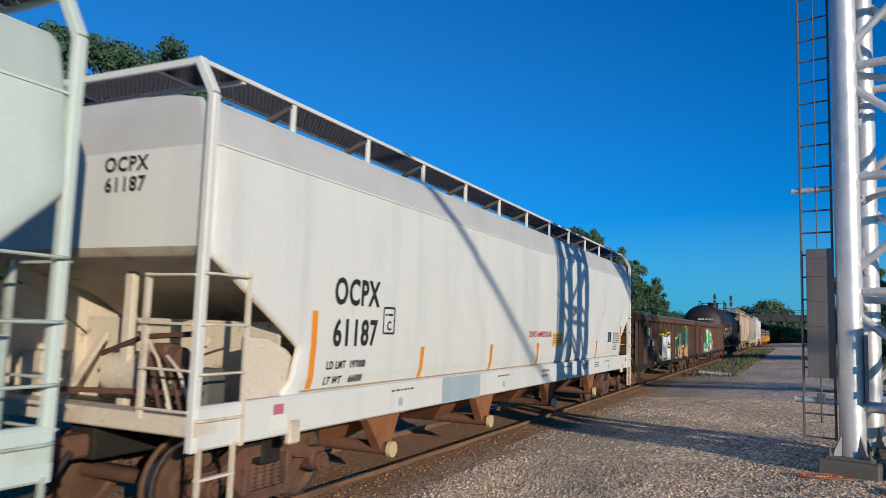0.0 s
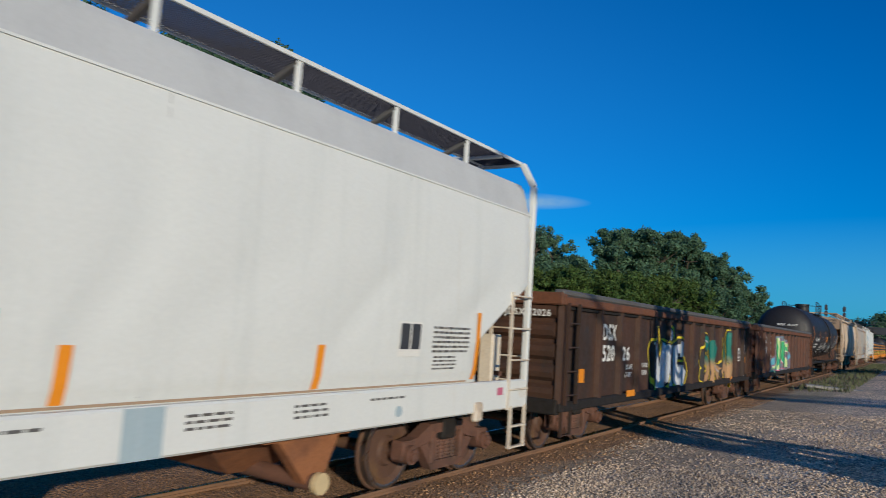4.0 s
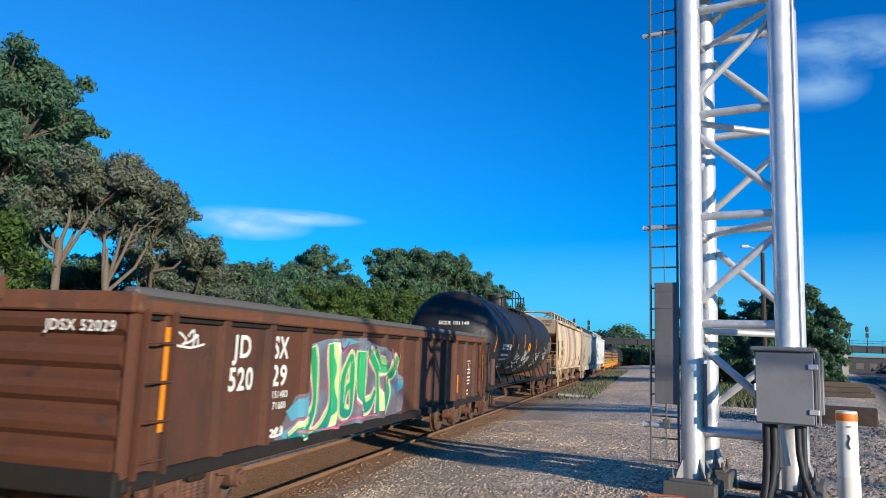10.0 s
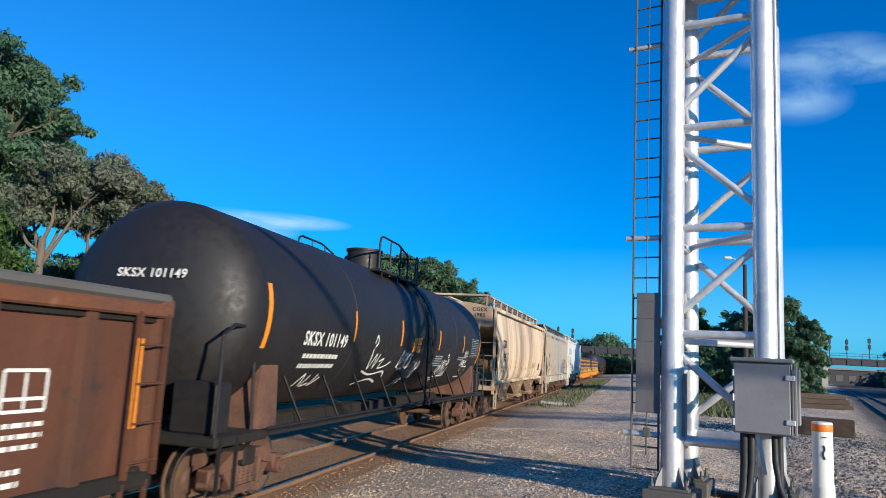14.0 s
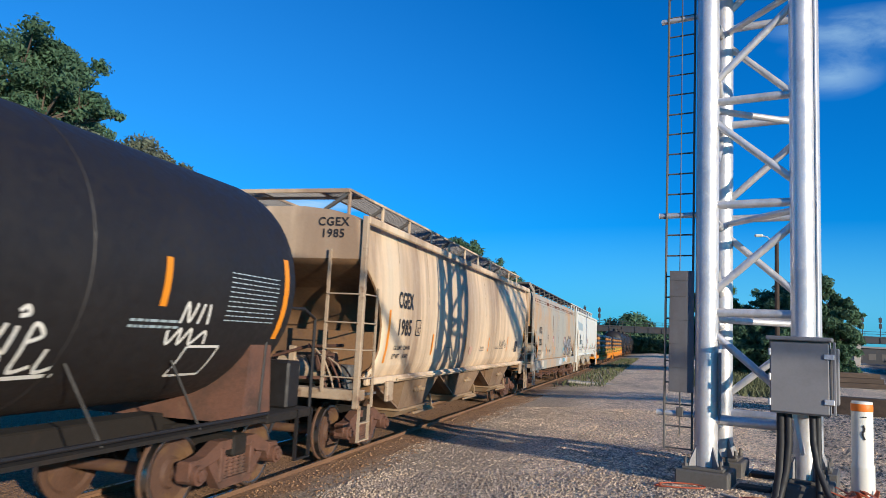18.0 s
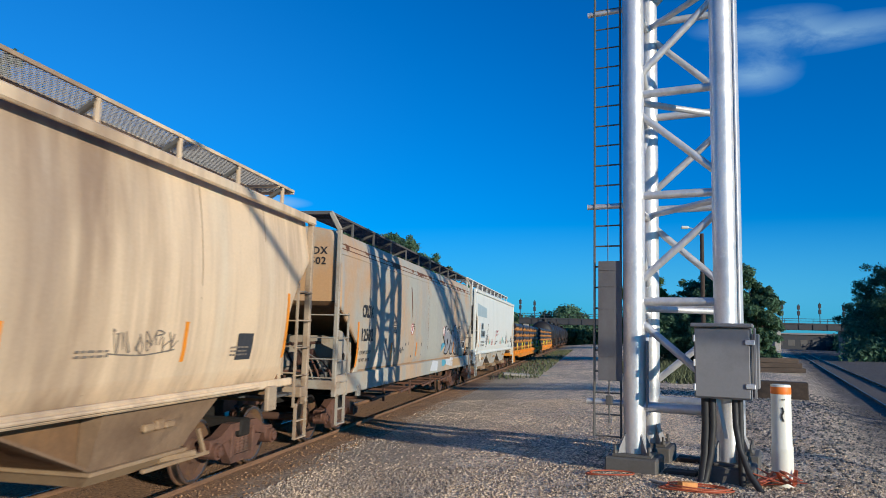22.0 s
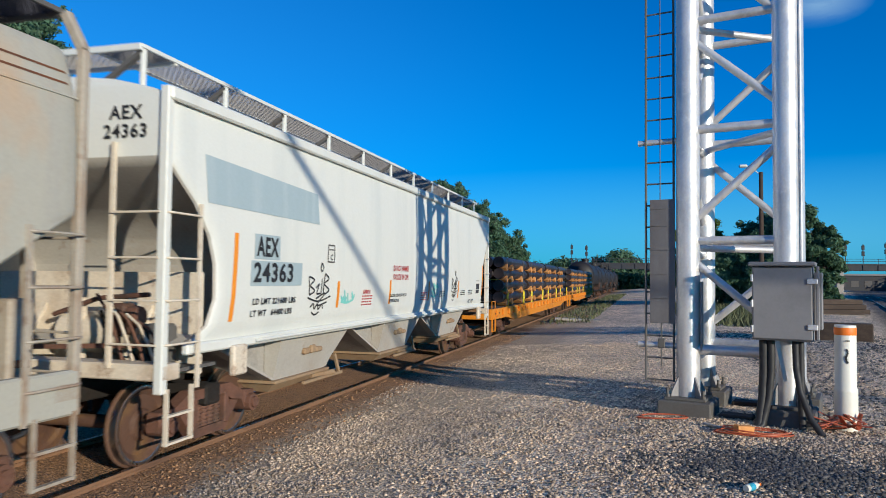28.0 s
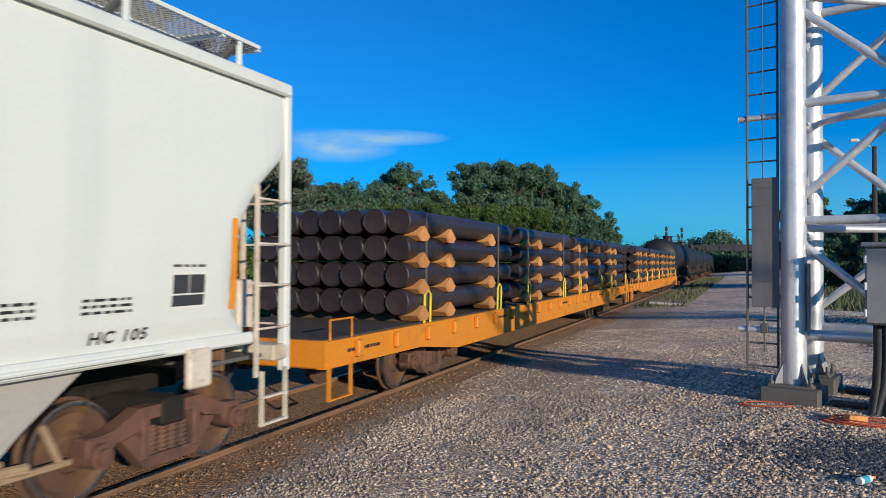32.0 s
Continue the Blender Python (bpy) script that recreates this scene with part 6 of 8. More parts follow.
def pellet_hopper(name, label, u0, u1, paint, kind):
    car, half = start_car(name, label, u0, u1)
    rows = [(1.34, 1.50, 1.30), (1.5, 1.55, 1.40), (1.83, 1.58, 1.46), (2.0, 1.585, 1.2), (2.66, 1.595, 0.12), (2.75, 1.595, 0.10), (3.3, 1.585, 0.10), (3.68, 1.55, 0.10), (4.06, 1.44, 0.10), (4.13, 1.39, 0.12), (4.2, 1.05, 0.16), (4.24, 0.5, 0.2)]
    edge = 2.75
    if kind == 0:
        edge = 3.05
        rows[3:6] = [(2.0, 1.585, 1.1), (2.97, 1.595, 0.06), (3.05, 1.595, 0.05)]
    body, xs, hollow = hopper_shell(car, rows, half, paint, lambda z: 0.75 * smooth(edge, edge - 0.45, z) * smooth(1.3, 1.75, z), edge, [-half + 2 * half * k / 6 for k in range(1, 6)], 0.036 if kind < 2 else 0.014, {"white": "white_roof", "mint": "mint_roof"}.get(paint))
    G().box(1.5, 1.6, -half + 0.04, half - 0.04, 0.96, 1.345, 0.02).ob("side_sill", paint, car)
    G().box(-1.6, -1.5, -half + 0.3, half - 0.3, 1.0, 1.345, 0.02).ob("side_sill", paint, car)
    G().box(xs(3.68), xs(3.68) + 0.012, -half + 0.12, half - 0.12, 3.67, 3.69).ob("roof_seam", paint, car)
    if kind == 1:
        patch("sill_seam", rect(0, 1.352, 1.374, 2 * half - 3.2), "seam", car, xs, 0.003, "dirty seam above the side sill")
    if kind:
        for k in range(1, 6):
            y = -half + 2 * half * k / 6
            patch("weld_seam", rect(y, 1.4, 3.66, 0.02), "rust" if kind == 2 else "weld_grey", car, lambda z: xs(z) - hollow(y, z), 0.002)
    roof_walk(car, half - 0.08, 1.33, 4.5, [-half + 1.5 + 1.55 * i for i in range(int((2 * half - 2.2) / 1.55) + 1)], "chord" if kind == 2 else paint, base=4.15)
    for s in (-1, 1):
        end_gear(car, half, paint, s, 1.55, 4.12, True)
    # shear plates between the end frame and the slope sheet
    if kind:
        out = ((0.45, 1.34), (0.45, 2.2), (0.69, 2.17), (1.27, 1.65), (1.16, 1.34)) if kind == 2 else ((0.74, 1.34), (0.74, 1.94), (1.1, 1.91), (1.4, 1.8), (1.5, 1.72), (1.5, 1.6), (1.38, 1.34))
        for sx in (1, -1):
            g = G()
            if sx < 0:
                out = ((0.1, 1.12), (0.1, 2.45), (0.5, 2.4), (1.45, 1.75), (1.4, 1.12))
            g.prism([(-half + d, z) for d, z in out], "x", sx * 1.44, sx * 1.47)
            gp = g.ob("shear_plate", "end_grey" if kind == 2 else "end_cream", car, "upright shear plate at the end of the frame")
            if kind == 2 and sx > 0:
                G().disc((0, -half + 0.77, 1.68), 0.075, sx * 1.471, sx * 1.474, 18).ob("lightening_hole", "dark", gp)
    for y in (-0.5 * half, -0.17 * half, 0.17 * half, 0.5 * half) if kind == 2 else ():
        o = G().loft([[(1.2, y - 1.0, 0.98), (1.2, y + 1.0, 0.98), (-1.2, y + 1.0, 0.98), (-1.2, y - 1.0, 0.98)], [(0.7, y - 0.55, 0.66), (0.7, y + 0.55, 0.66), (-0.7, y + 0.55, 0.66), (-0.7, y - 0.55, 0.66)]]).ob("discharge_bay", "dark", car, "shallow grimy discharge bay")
        G().box(-1.25, 1.25, y - 0.6, y + 0.6, 0.6, 0.66, 0.01).bar((1.3, y - 0.7, 0.6), (1.3, y + 0.9, 0.66), 0.06, 0.06).ob("outlet_gate", "truck", o, "rusty sliding gate")
        G().tube([(-1.3, y + 0.3, 0.66), (1.36, y + 0.3, 0.66)], 0.03, 8).bar((1.32, y + 0.3, 0.5), (1.32, y + 0.3, 0.86), 0.05, 0.05).ob("gate_shaft", "truck", o)
    for k, y in enumerate((-0.6 * half, -0.231 * half, 0.172 * half, 0.56 * half) if kind < 2 else ()):
        g = G()
        g.loft([[(1.2, y - 1.25, 0.98), (1.2, y + 1.05, 0.98), (-1.2, y + 1.05, 0.98), (-1.2, y - 1.25, 0.98)], [(0.5, y - 0.3, 0.44), (0.5, y + 0.2, 0.44), (-0.5, y + 0.2, 0.44), (-0.5, y - 0.3, 0.44)]])
        o = g.ob("discharge_bay", "rust_orange", car, "rust-orange discharge outlet")
        q = G().loft([[(1.36, y - 0.7, 0.99), (1.36, y + 0.42, 0.99), (1.26, y + 0.42, 0.99), (1.26, y - 0.7, 0.99)], [(1.38, y - 0.5, 0.88), (1.38, y + 0.3, 0.88), (1.26, y + 0.3, 0.88), (1.26, y - 0.5, 0.88)], [(1.34, y - 0.05, 0.42), (1.34, y + 0.12, 0.42), (1.2, y + 0.12, 0.42), (1.2, y - 0.05, 0.42)]])
        q.box(1.25, 1.4, y - 0.72, y + 0.45, 0.9, 0.93)
        q.ob("outlet_wing", "rust_orange", o, "folded rusty stiffener of the outlet")
        G().tube([(-1.2, y, 0.47), (1.42, y, 0.47)], 0.085, 16).ob("outlet_pipe", "truck", o, "rusty outlet pipe", smooth=True)
        G().tube([(1.42, y, 0.47), (1.48, y, 0.47)], 0.105, 18).ob("outlet_cap", "dirt_cream", o, "pale outlet cap", smooth=True)
    running_gear(car, half)
    return car, half, xs


def open_hopper(name, label, u0, u1, paint, bays):
    """A grain hopper with an eave rail and sloping discharge bays in view."""
    car, half = start_car(name, label, u0, u1)
    rows = [(1.40, 1.48, 0.62), (1.6, 1.55, 0.88), (1.9, 1.585, 0.98), (2.3, 1.6, 0.94), (2.6, 1.605, 0.82), (2.95, 1.6, 0.55), (3.32, 1.59, 0.1), (3.4, 1.585, 0.06), (3.95, 1.56, 0.06), (4.06, 1.54, 0.06), (4.14, 1.30, 0.06), (4.24, 0.9, 0.08), (4.3, 0.4, 0.1)]
    if paint == "cream":
        bulge = {1.40: 1.4, 1.6: 1.5, 1.9: 1.565, 2.3: 1.605, 2.6: 1.615, 2.95: 1.605, 3.32: 1.57, 3.4: 1.56, 3.95: 1.47, 4.06: 1.45}
        rows = [(z, bulge.get(z, w), e) for z, w, e in rows]
    body, xs, hollow = hopper_shell(car, rows, half, paint, lambda z: 0.55 * smooth(3.4, 2.7, z) * smooth(1.35, 1.75, z), 3.4, [-half + 2 * half * k / 9 for k in range(1, 9)], 0.022 if paint == "cream" else 0.01)
    if paint == "cream":
        for k in range(1, 9):
            y = -half + 2 * half * k / 9
            patch("weld_seam", rect(y, 1.5, 3.94, 0.022), "seam", car, lambda z: xs(z) - hollow(y, z), 0.003, "dirty brown weld seam")
    for s in (-1, 1):
        G().box(s * 1.56, s * 1.63, -half + 0.04, half - 0.04, 3.98, 4.12, 0.02).ob("eave_rail", paint, car)
        G().box(s * 1.47, s * 1.56, -half + 0.5, half - 0.5, 1.3, 1.42, 0.02).ob("side_sill", paint, car)
        G().tube([(s * 1.6, -half + 1.9, 1.36), (s * 1.6, half - 1.9, 1.36)], 0.022, 8).ob("opening_rod", paint, car)
    roof_walk(car, half - 0.08, 1.2, 4.6, [-half + 0.14 + 1.57 * i for i in range(11)], paint, base=4.12, mesh=("net_pale", 0.058, 0.004))
    for s in (-1, 1):
        end_gear(car, half, paint, s, 1.55, 4.12, False)
    for k in range(bays):
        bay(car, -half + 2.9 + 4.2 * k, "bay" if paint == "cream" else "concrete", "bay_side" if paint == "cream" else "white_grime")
    running_gear(car, half)
    return car, half, xs


def build_hoppers():
    # car in front of the first whole one, seen from its tail
    car, half, xs = pellet_hopper("covered_hopper", "mint-white covered hopper wagon with end ladders", -15.2, 3.35, "mint", 0)
    # first whole car
    car, half, xs = pellet_hopper("covered_hopper", "white covered hopper wagon with black lettering and orange reflective strips", 4.6, 23.2, "white", 1)
    Y = lambda u: u - 4.6 - half
    reporting(car, xs, Y(7.12), 2.44, "OCPX", "61187", size=0.42, gap=0.47, w1=0.98, w2=0.95)
    lettering("LD LMT  197000", Y(6.98), 1.62, 0.12, 0.8, "ink", car, xs)
    lettering("LT WT    66000", Y(6.96), 1.45, 0.12, 0.78, "ink", car, xs)
    for p in ([(7.75, 1.98), (8.02, 1.98), (8.02, 2.3), (7.75, 2.3)],):
        o = [(Y(a), b) for a, b in p]
        strokes([[o[0], o[1]], [o[1], o[2]], [o[2], o[3]], [o[3], o[0]]], 0.025, "ink", car, xs, name="plate_frame")
    lettering("C", Y(7.885), 2.07, 0.16, 0.1, "ink", car, xs)
    bars(Y(7.885), 2.2, 1, 0.2, 0.06, "ink", car, xs)
    for u, z0, z1, w, ln in ((6.3, 1.38, 2.22, 0.1, 0.02), (8.87, 1.38, 1.8, 0.1, 0), (11.45, 1.38, 1.8, 0.1, 0), (13.97, 1.38, 1.8, 0.1, 0), (16.4, 1.38, 1.78, 0.1, 0), (18.84, 1.38, 1.8, 0.1, 0), (21.72, 1.38, 2.22, 0.09, 0.0)):
        patch("reflective_strip", rect(Y(u), z0, z1, w, ln), "orange", car, xs, label="orange reflective strip")
    patch("warning_label", rect(Y(15.27), 1.72, 2.0, 0.72), "label_yellow", car, xs, label="yellow-orange warning label")
    bars(Y(15.27), 1.93, 4, 0.6, 0.05, "chord", car, lambda z: xs(z) + 0.002, 3)
    lettering("DO NOT HAMMER ON CAR", Y(14.07), 1.97, 0.16, 1.42, "ink_red", car, xs)
    flat = lambda z: 1.6
    patch("repaint_patch", rect(Y(17.02), 0.965, 1.34, 0.34), "bluegrey", car, flat, label="grey-blue repainted patch on the side sill")
    patch("repaint_patch", rect(Y(10.2), 0.965, 1.34, 1.42), "bluegrey", car, flat, label="grey-blue repainted patch on the side sill")
    patch("repaint_patch", rect(Y(15.92), 1.42, 2.0, 0.05), "gteal_light", car, xs, label="pale blue paint smear")
    lettering("CLOSE HATCH COVERS", Y(14.37), 1.23, 0.075, 0.5, "chord", car, flat)
    lettering("BEFORE MOVING CAR", Y(14.35), 1.13, 0.075, 0.46, "chord", car, flat)
    for u in (8.3, 12.0, 16.0, 19.9):
        bars(Y(u), 1.24, 1, 0.6, 0.05, "chord", car, flat, int(u * 10))
    for u in (8.25, 12.0, 20.1):
        G().disc((0, Y(u), 1.1), 0.06, 1.6, 1.604, 16).ob("inspection_disc", "bluegrey", car)
    patch("tag_square", rect(Y(5.75), 1.18, 1.28, 0.16), "gpink", car, flat, label="pink tag")
    patch("tag_square", rect(Y(5.75), 1.03, 1.17, 0.28), "ink_white", car, flat, label="white tag")
    patch("tag_square", rect(Y(22.35), 1.16, 1.26, 0.16), "gpink", car, flat, label="pink tag")
    patch("data_panel", rect(Y(20.25), 1.68, 2.06, 0.42), "ink_white", car, xs, label="white data panel")
    for a in (-0.1, 0.1):
        patch("data_panel", rect(Y(20.25) + a, 1.76, 2.04, 0.17), "bridge", car, lambda z: xs(z) + 0.003, label="dark data field")
    bars(Y(21.1), 2.0, 6, 0.8, 0.055, "chord", car, xs, 8)
    bars(Y(21.0), 1.66, 4, 0.5, 0.045, "chord", car, xs, 9)
    for k, u in enumerate((17.6, 18.75)):
        bars(Y(u), 1.24, 3, 0.45, 0.05, "chord", car, flat, 20 + k)
    end_text(car, -half, 3.55, ("OCPX", "61187"), "ink", 0.45, 0.09)
    # cream hopper
    car, half, xs = open_hopper("covered_hopper", "cream covered hopper wagon streaked with brown grime", 76.75, 93.1, "cream", 3)
    Y = lambda u: u - 76.75 - half
    reporting(car, xs, Y(78.86), 2.81, "CGEX", "1985", size=0.42, gap=0.51, w1=0.85, w2=0.72)
    o = [(Y(a), b) for a, b in ((79.55, 2.18), (79.83, 2.18), (79.83, 2.48), (79.55, 2.48))]
    strokes([[o[0], o[1]], [o[1], o[2]], [o[2], o[3]], [o[3], o[0]]], 0.025, "ink", car, xs, name="plate_frame")
    lettering("C", Y(79.69), 2.28, 0.15, 0.1, "ink", car, xs)
    lettering("LD LMT  224400", Y(78.85), 1.93, 0.11, 0.9, "ink", car, xs)
    lettering("LT WT     61600", Y(78.83), 1.77, 0.11, 0.88, "ink", car, xs)
    for u, z0, z1, w, ln in ((78.02, 1.66, 2.62, 0.1, 0.0), (80.82, 1.78, 2.22, 0.09, 0.0), (83.71, 1.78, 2.18, 0.08, 0.0), (86.4, 1.8, 2.2, 0.08, 0.0), (89.2, 1.78, 2.25, 0.08, 0.0), (92.08, 1.75, 2.75, 0.09, 0.0)):
        patch("reflective_strip", rect(Y(u), z0, z1, w, ln), "orange", car, xs, label="faded orange reflective strip")
    for u, r_ in ((82.2, 1), (85.6, 3), (87.6, 2), (90.6, 3)):
        bars(Y(u), 1.92, r_, 0.5, 0.05, "ink_faded", car, xs, int(u))
    patch("data_panel", rect(Y(90.75), 1.76, 2.12, 0.45), "bridge", car, xs, label="dark data panel")
    patch("repaint_patch", rect(Y(84.35), 1.74, 1.95, 0.3), "gpink_faint", car, xs, label="faint pink stencil block")
    scribble(car, xs, Y(88.4), 2.02, 1.2, 0.26, "ink_faded", 5, 0.016)
    end_text(car, -half, 4.02, ("CGEX", "1985"), "ink", 0.95)
    # grey rusty hopper
    car, half, xs = pellet_hopper("covered_hopper", "weathered grey covered hopper wagon with rust streaks and silver graffiti", 94.45, 110.6, "grey", 2)
    Y = lambda u: u - 94.45 - half
    reporting(car, xs, Y(96.36), 2.6, "CRDX", "12502", size=0.36, gap=0.5, w1=0.78, w2=0.8)
    lettering("LD LMT 222000", Y(96.3), 1.74, 0.1, 0.75, "ink", car, xs)
    lettering("LT WT   64000", Y(96.28), 1.58, 0.1, 0.73, "ink", car, xs)
    for u, z0, z1, w in ((95.76, 1.45, 2.38, 0.1), (98.42, 1.5, 1.93, 0.11), (101.05, 1.55, 1.92, 0.09), (106.64, 1.47, 1.9, 0.1), (109.37, 1.46, 2.3, 0.1)):
        patch("reflective_strip", rect(Y(u), z0, z1, w), "orange", car, xs, 0.016 if u == 106.64 else 0.004, label="orange reflective strip")
    for u, z, w, h in ((106.2, 1.1, 0.7, 0.24), (103.4, 1.05, 1.2, 0.26)):
        patch("repaint_patch", [(Y(u) - w / 2, z), (Y(u) + w * 0.4, z - 0.03), (Y(u) + w / 2, z + h), (Y(u) - w * 0.2, z + h * 1.2)], "silver", car, xs if z > 1.34 else (lambda z: 1.6), label="flaking pale paint")
    G().disc((0, Y(100.46), 2.28), 0.15, xs(2.28) + 0.002, xs(2.28) + 0.006, 20).ob("round_label", "ink_white", car, "round white label")
    strokes([[(Y(100.38), 2.2), (Y(100.54), 2.36)], [(Y(100.38), 2.36), (Y(100.54), 2.2)]], 0.03, "ink_red", car, lambda z: xs(z) + 0.004, name="label_cross")
    for u in (98.7, 100.6):
        bars(Y(u), 2.4, 3, 0.28, 0.06, "chord", car, xs, int(u * 3))
    rng = random.Random(12)
    for k in range(16):
        a, b, w, h = rng.uniform(97.7, 102.0), rng.uniform(1.5, 2.05), rng.uniform(0.05, 0.16), rng.uniform(0.04, 0.14)
        patch("scuff", [(Y(a), b), (Y(a) + w, b + rng.uniform(-0.03, 0.05)), (Y(a) + w * 0.8, b + h), (Y(a) + w * 0.2, b + h * 0.8)], "chord", car, xs, 0.004, "dark scuff")
    patch("rust_line", rect(0, 1.35, 1.39, 2 * half - 3.2), "rust_faint", car, xs, 0.003, "rusty seam above the side sill")
    patch("rust_streak", [(Y(100.28), 3.4), (Y(100.36), 3.4), (Y(100.47), 2.75), (Y(100.44), 2.55)], "rust", car, xs, 0.004, "rust streak")
    for k in range(26):
        a, w, d = rng.uniform(94.9, 109.4), rng.uniform(0.05, 0.75), rng.uniform(0.04, 0.22)
        patch("rust_streak", [(Y(a), 3.92), (Y(a) + w, 3.92 - rng.uniform(0, 0.05)), (Y(a) + w * 0.85, 3.92 - d * 0.6), (Y(a) + w * 0.6, 3.92 - d * rng.uniform(0.5, 1.2)), (Y(a) + w * 0.3, 3.92 - d * 0.55), (Y(a) + w * 0.12, 3.92 - d)], "rust", car, xs, 0.006, "rust streak below the roof")
    for p in ([(96.9, 1.4), (97.0, 1.6), (97.25, 1.78), (97.5, 1.7), (97.62, 1.42)], [(96.8, 1.06), (97.0, 1.33), (97.55, 1.33), (97.5, 1.06)]):
        patch("repaint_patch", [(Y(a), b) for a, b in p], "end_cream", car, lambda z: xs(z) if z > 1.35 else 1.6, 0.005, "flaking pale paint")
    o = [(Y(a), b) for a, b in ((98.58, 2.18), (98.82, 2.18), (98.82, 2.44), (98.58, 2.44))]
    strokes([[o[0], o[1]], [o[1], o[2]], [o[2], o[3]], [o[3], o[0]]], 0.02, "chord", car, xs, name="plate_frame")
    lettering("C", Y(98.7), 2.27, 0.12, 0.08, "chord", car, xs)
    strokes([[(Y(100.46) + 0.14 * math.cos(k * 0.5236), 2.28 + 0.14 * math.sin(k * 0.5236)) for k in range(14)]], 0.022, "ink_red", car, lambda z: xs(z) + 0.004, name="label_ring")
    side = lambda z: xs(z) if z > 1.34 else 1.6
    letters = [
        [(104.86, 2.12), (105.08, 2.22), (105.08, 2.35), (105.37, 2.43), (105.41, 2.3), (105.64, 2.34), (105.95, 2.22), (106.08, 2.01), (106.02, 1.79), (105.84, 1.64), (105.54, 1.5), (105.09, 1.56), (105.24, 1.72), (104.99, 1.95)],
        [(106.11, 2.1), (106.37, 2.29), (106.64, 2.25), (106.79, 2.07), (106.81, 1.82), (106.7, 1.58), (106.47, 1.47), (106.14, 1.51), (105.99, 1.63), (106.1, 1.84)],
        [(106.59, 2.31), (106.73, 2.45), (106.99, 2.48), (107.08, 2.4), (107.35, 2.33), (107.46, 2.16), (107.39, 1.87), (107.17, 1.71), (107.31, 1.45), (106.91, 1.51), (106.8, 1.58), (106.81, 2.07)],
        [(107.5, 2.36), (107.68, 2.4), (107.66, 2.04), (107.8, 2.04), (107.82, 2.42), (108.0, 2.4), (108.02, 1.9), (108.0, 1.46), (107.82, 1.46), (107.8, 1.82), (107.66, 1.82), (107.64, 1.47), (107.42, 1.48), (107.46, 1.9)],
    ]
    for k, p in enumerate(letters):
        p = [(Y(a), b) for a, b in p]
        patch("graffiti", p, "spray_grey", car, xs, 0.005 + 0.001 * k, "dull silver graffiti lettering")
        strokes([p + p[:2]], 0.045, "gblack", car, xs, 0.011, label="dark graffiti outline")
        strokes([[(a + 0.04, b - 0.04) for a, b in p[3:8]]], 0.018, "ink_white", car, xs, 0.012, label="white graffiti highlight")
    for p in ([(105.48, 1.98), (105.65, 2.02), (105.64, 1.87), (105.5, 1.79)], [(106.28, 1.84), (106.35, 1.92), (106.42, 1.84), (106.36, 1.76)], [(107.01, 2.0), (107.08, 2.12), (107.16, 2.0), (107.1, 1.89)]):
        patch("graffiti", [(Y(a), b) for a, b in p], "gblack", car, xs, 0.012, "dark graffiti counter")
    for p, m_, t_ in (([(106.17, 1.33), (108.01, 1.28), (108.04, 1.03), (106.05, 1.08)], "gtan", "pale tan repainted patch"), ([(104.58, 1.33), (105.17, 1.33), (105.32, 1.2), (104.94, 1.12), (104.6, 1.14)], "gblue", "blue paint patch"), ([(105.2, 1.33), (106.11, 1.33), (106.03, 1.09), (105.35, 1.15)], "silver", "flaking pale paint"), ([(104.55, 1.72), (104.65, 1.85), (104.94, 1.88), (105.17, 1.81), (104.89, 1.7), (104.56, 1.58)], "gblue", "blue paint patch")):
        patch("repaint_patch", [(Y(a), b) for a, b in p], m_, car, side, 0.004, t_)
    G().disc((0, Y(104.84), 2.26), 0.15, xs(2.26) + 0.004, xs(2.26) + 0.014, 20).ob("round_label", "ink_white", car, "round white label")
    strokes([[(Y(104.84) + 0.14 * math.cos(k * 0.5236), 2.26 + 0.14 * math.sin(k * 0.5236)) for k in range(14)], [(Y(104.76), 2.36), (Y(104.92), 2.16)]], 0.025, "ink_red", car, lambda z: xs(z) + 0.01, name="label_ring")
    bars(Y(108.5), 2.05, 4, 0.5, 0.07, "ink", car, xs, 31)
    patch("data_panel", rect(Y(108.8), 1.6, 1.9, 0.5), "ink_white", car, xs, label="white data panel")
    patch("data_panel", rect(Y(108.8), 1.66, 1.87, 0.42), "ink", car, lambda z: xs(z) + 0.003, label="dark data field")
    end_text(car, -half, 3.72, ("CRDX", "12502"), "ink", 1.0, 0.09)
    for k in range(2):
        z = 3.78 + 0.1 * k
        patch("roof_seam", rect(0, z, z + 0.02, 2 * half - 0.4), "rust", car, xs)
    # clean white hopper
    car, half, xs = open_hopper("covered_hopper", "clean white covered hopper wagon with a faded patch and black scrawls", 111.65, 127.9, "aex", 3)
    Y = lambda u: u - 111.65 - half
    patch("repaint_patch", [(Y(112.4), 2.98), (Y(115.3), 2.95), (Y(115.25), 3.4), (Y(112.35), 3.52)], "bluegrey", car, xs, label="grey-blue repainted patch")
    patch("repaint_patch", rect(Y(113.75), 2.38, 2.7, 0.66), "bluegrey", car, xs, label="grey-blue repainted patch")
    patch("repaint_patch", rect(Y(114.05), 2.04, 2.36, 1.4), "bluegrey", car, xs, label="grey-blue repainted patch")
    lettering("AEX", Y(113.74), 2.53, 0.34, 0.56, "ink", car, lambda z: xs(z) + 0.002)
    lettering("24363", Y(113.94), 2.2, 0.34, 1.05, "ink", car, lambda z: xs(z) + 0.002)
    lettering("LD LMT 221600 LBS", Y(114.0), 1.84, 0.11, 1.15, "ink", car, xs)
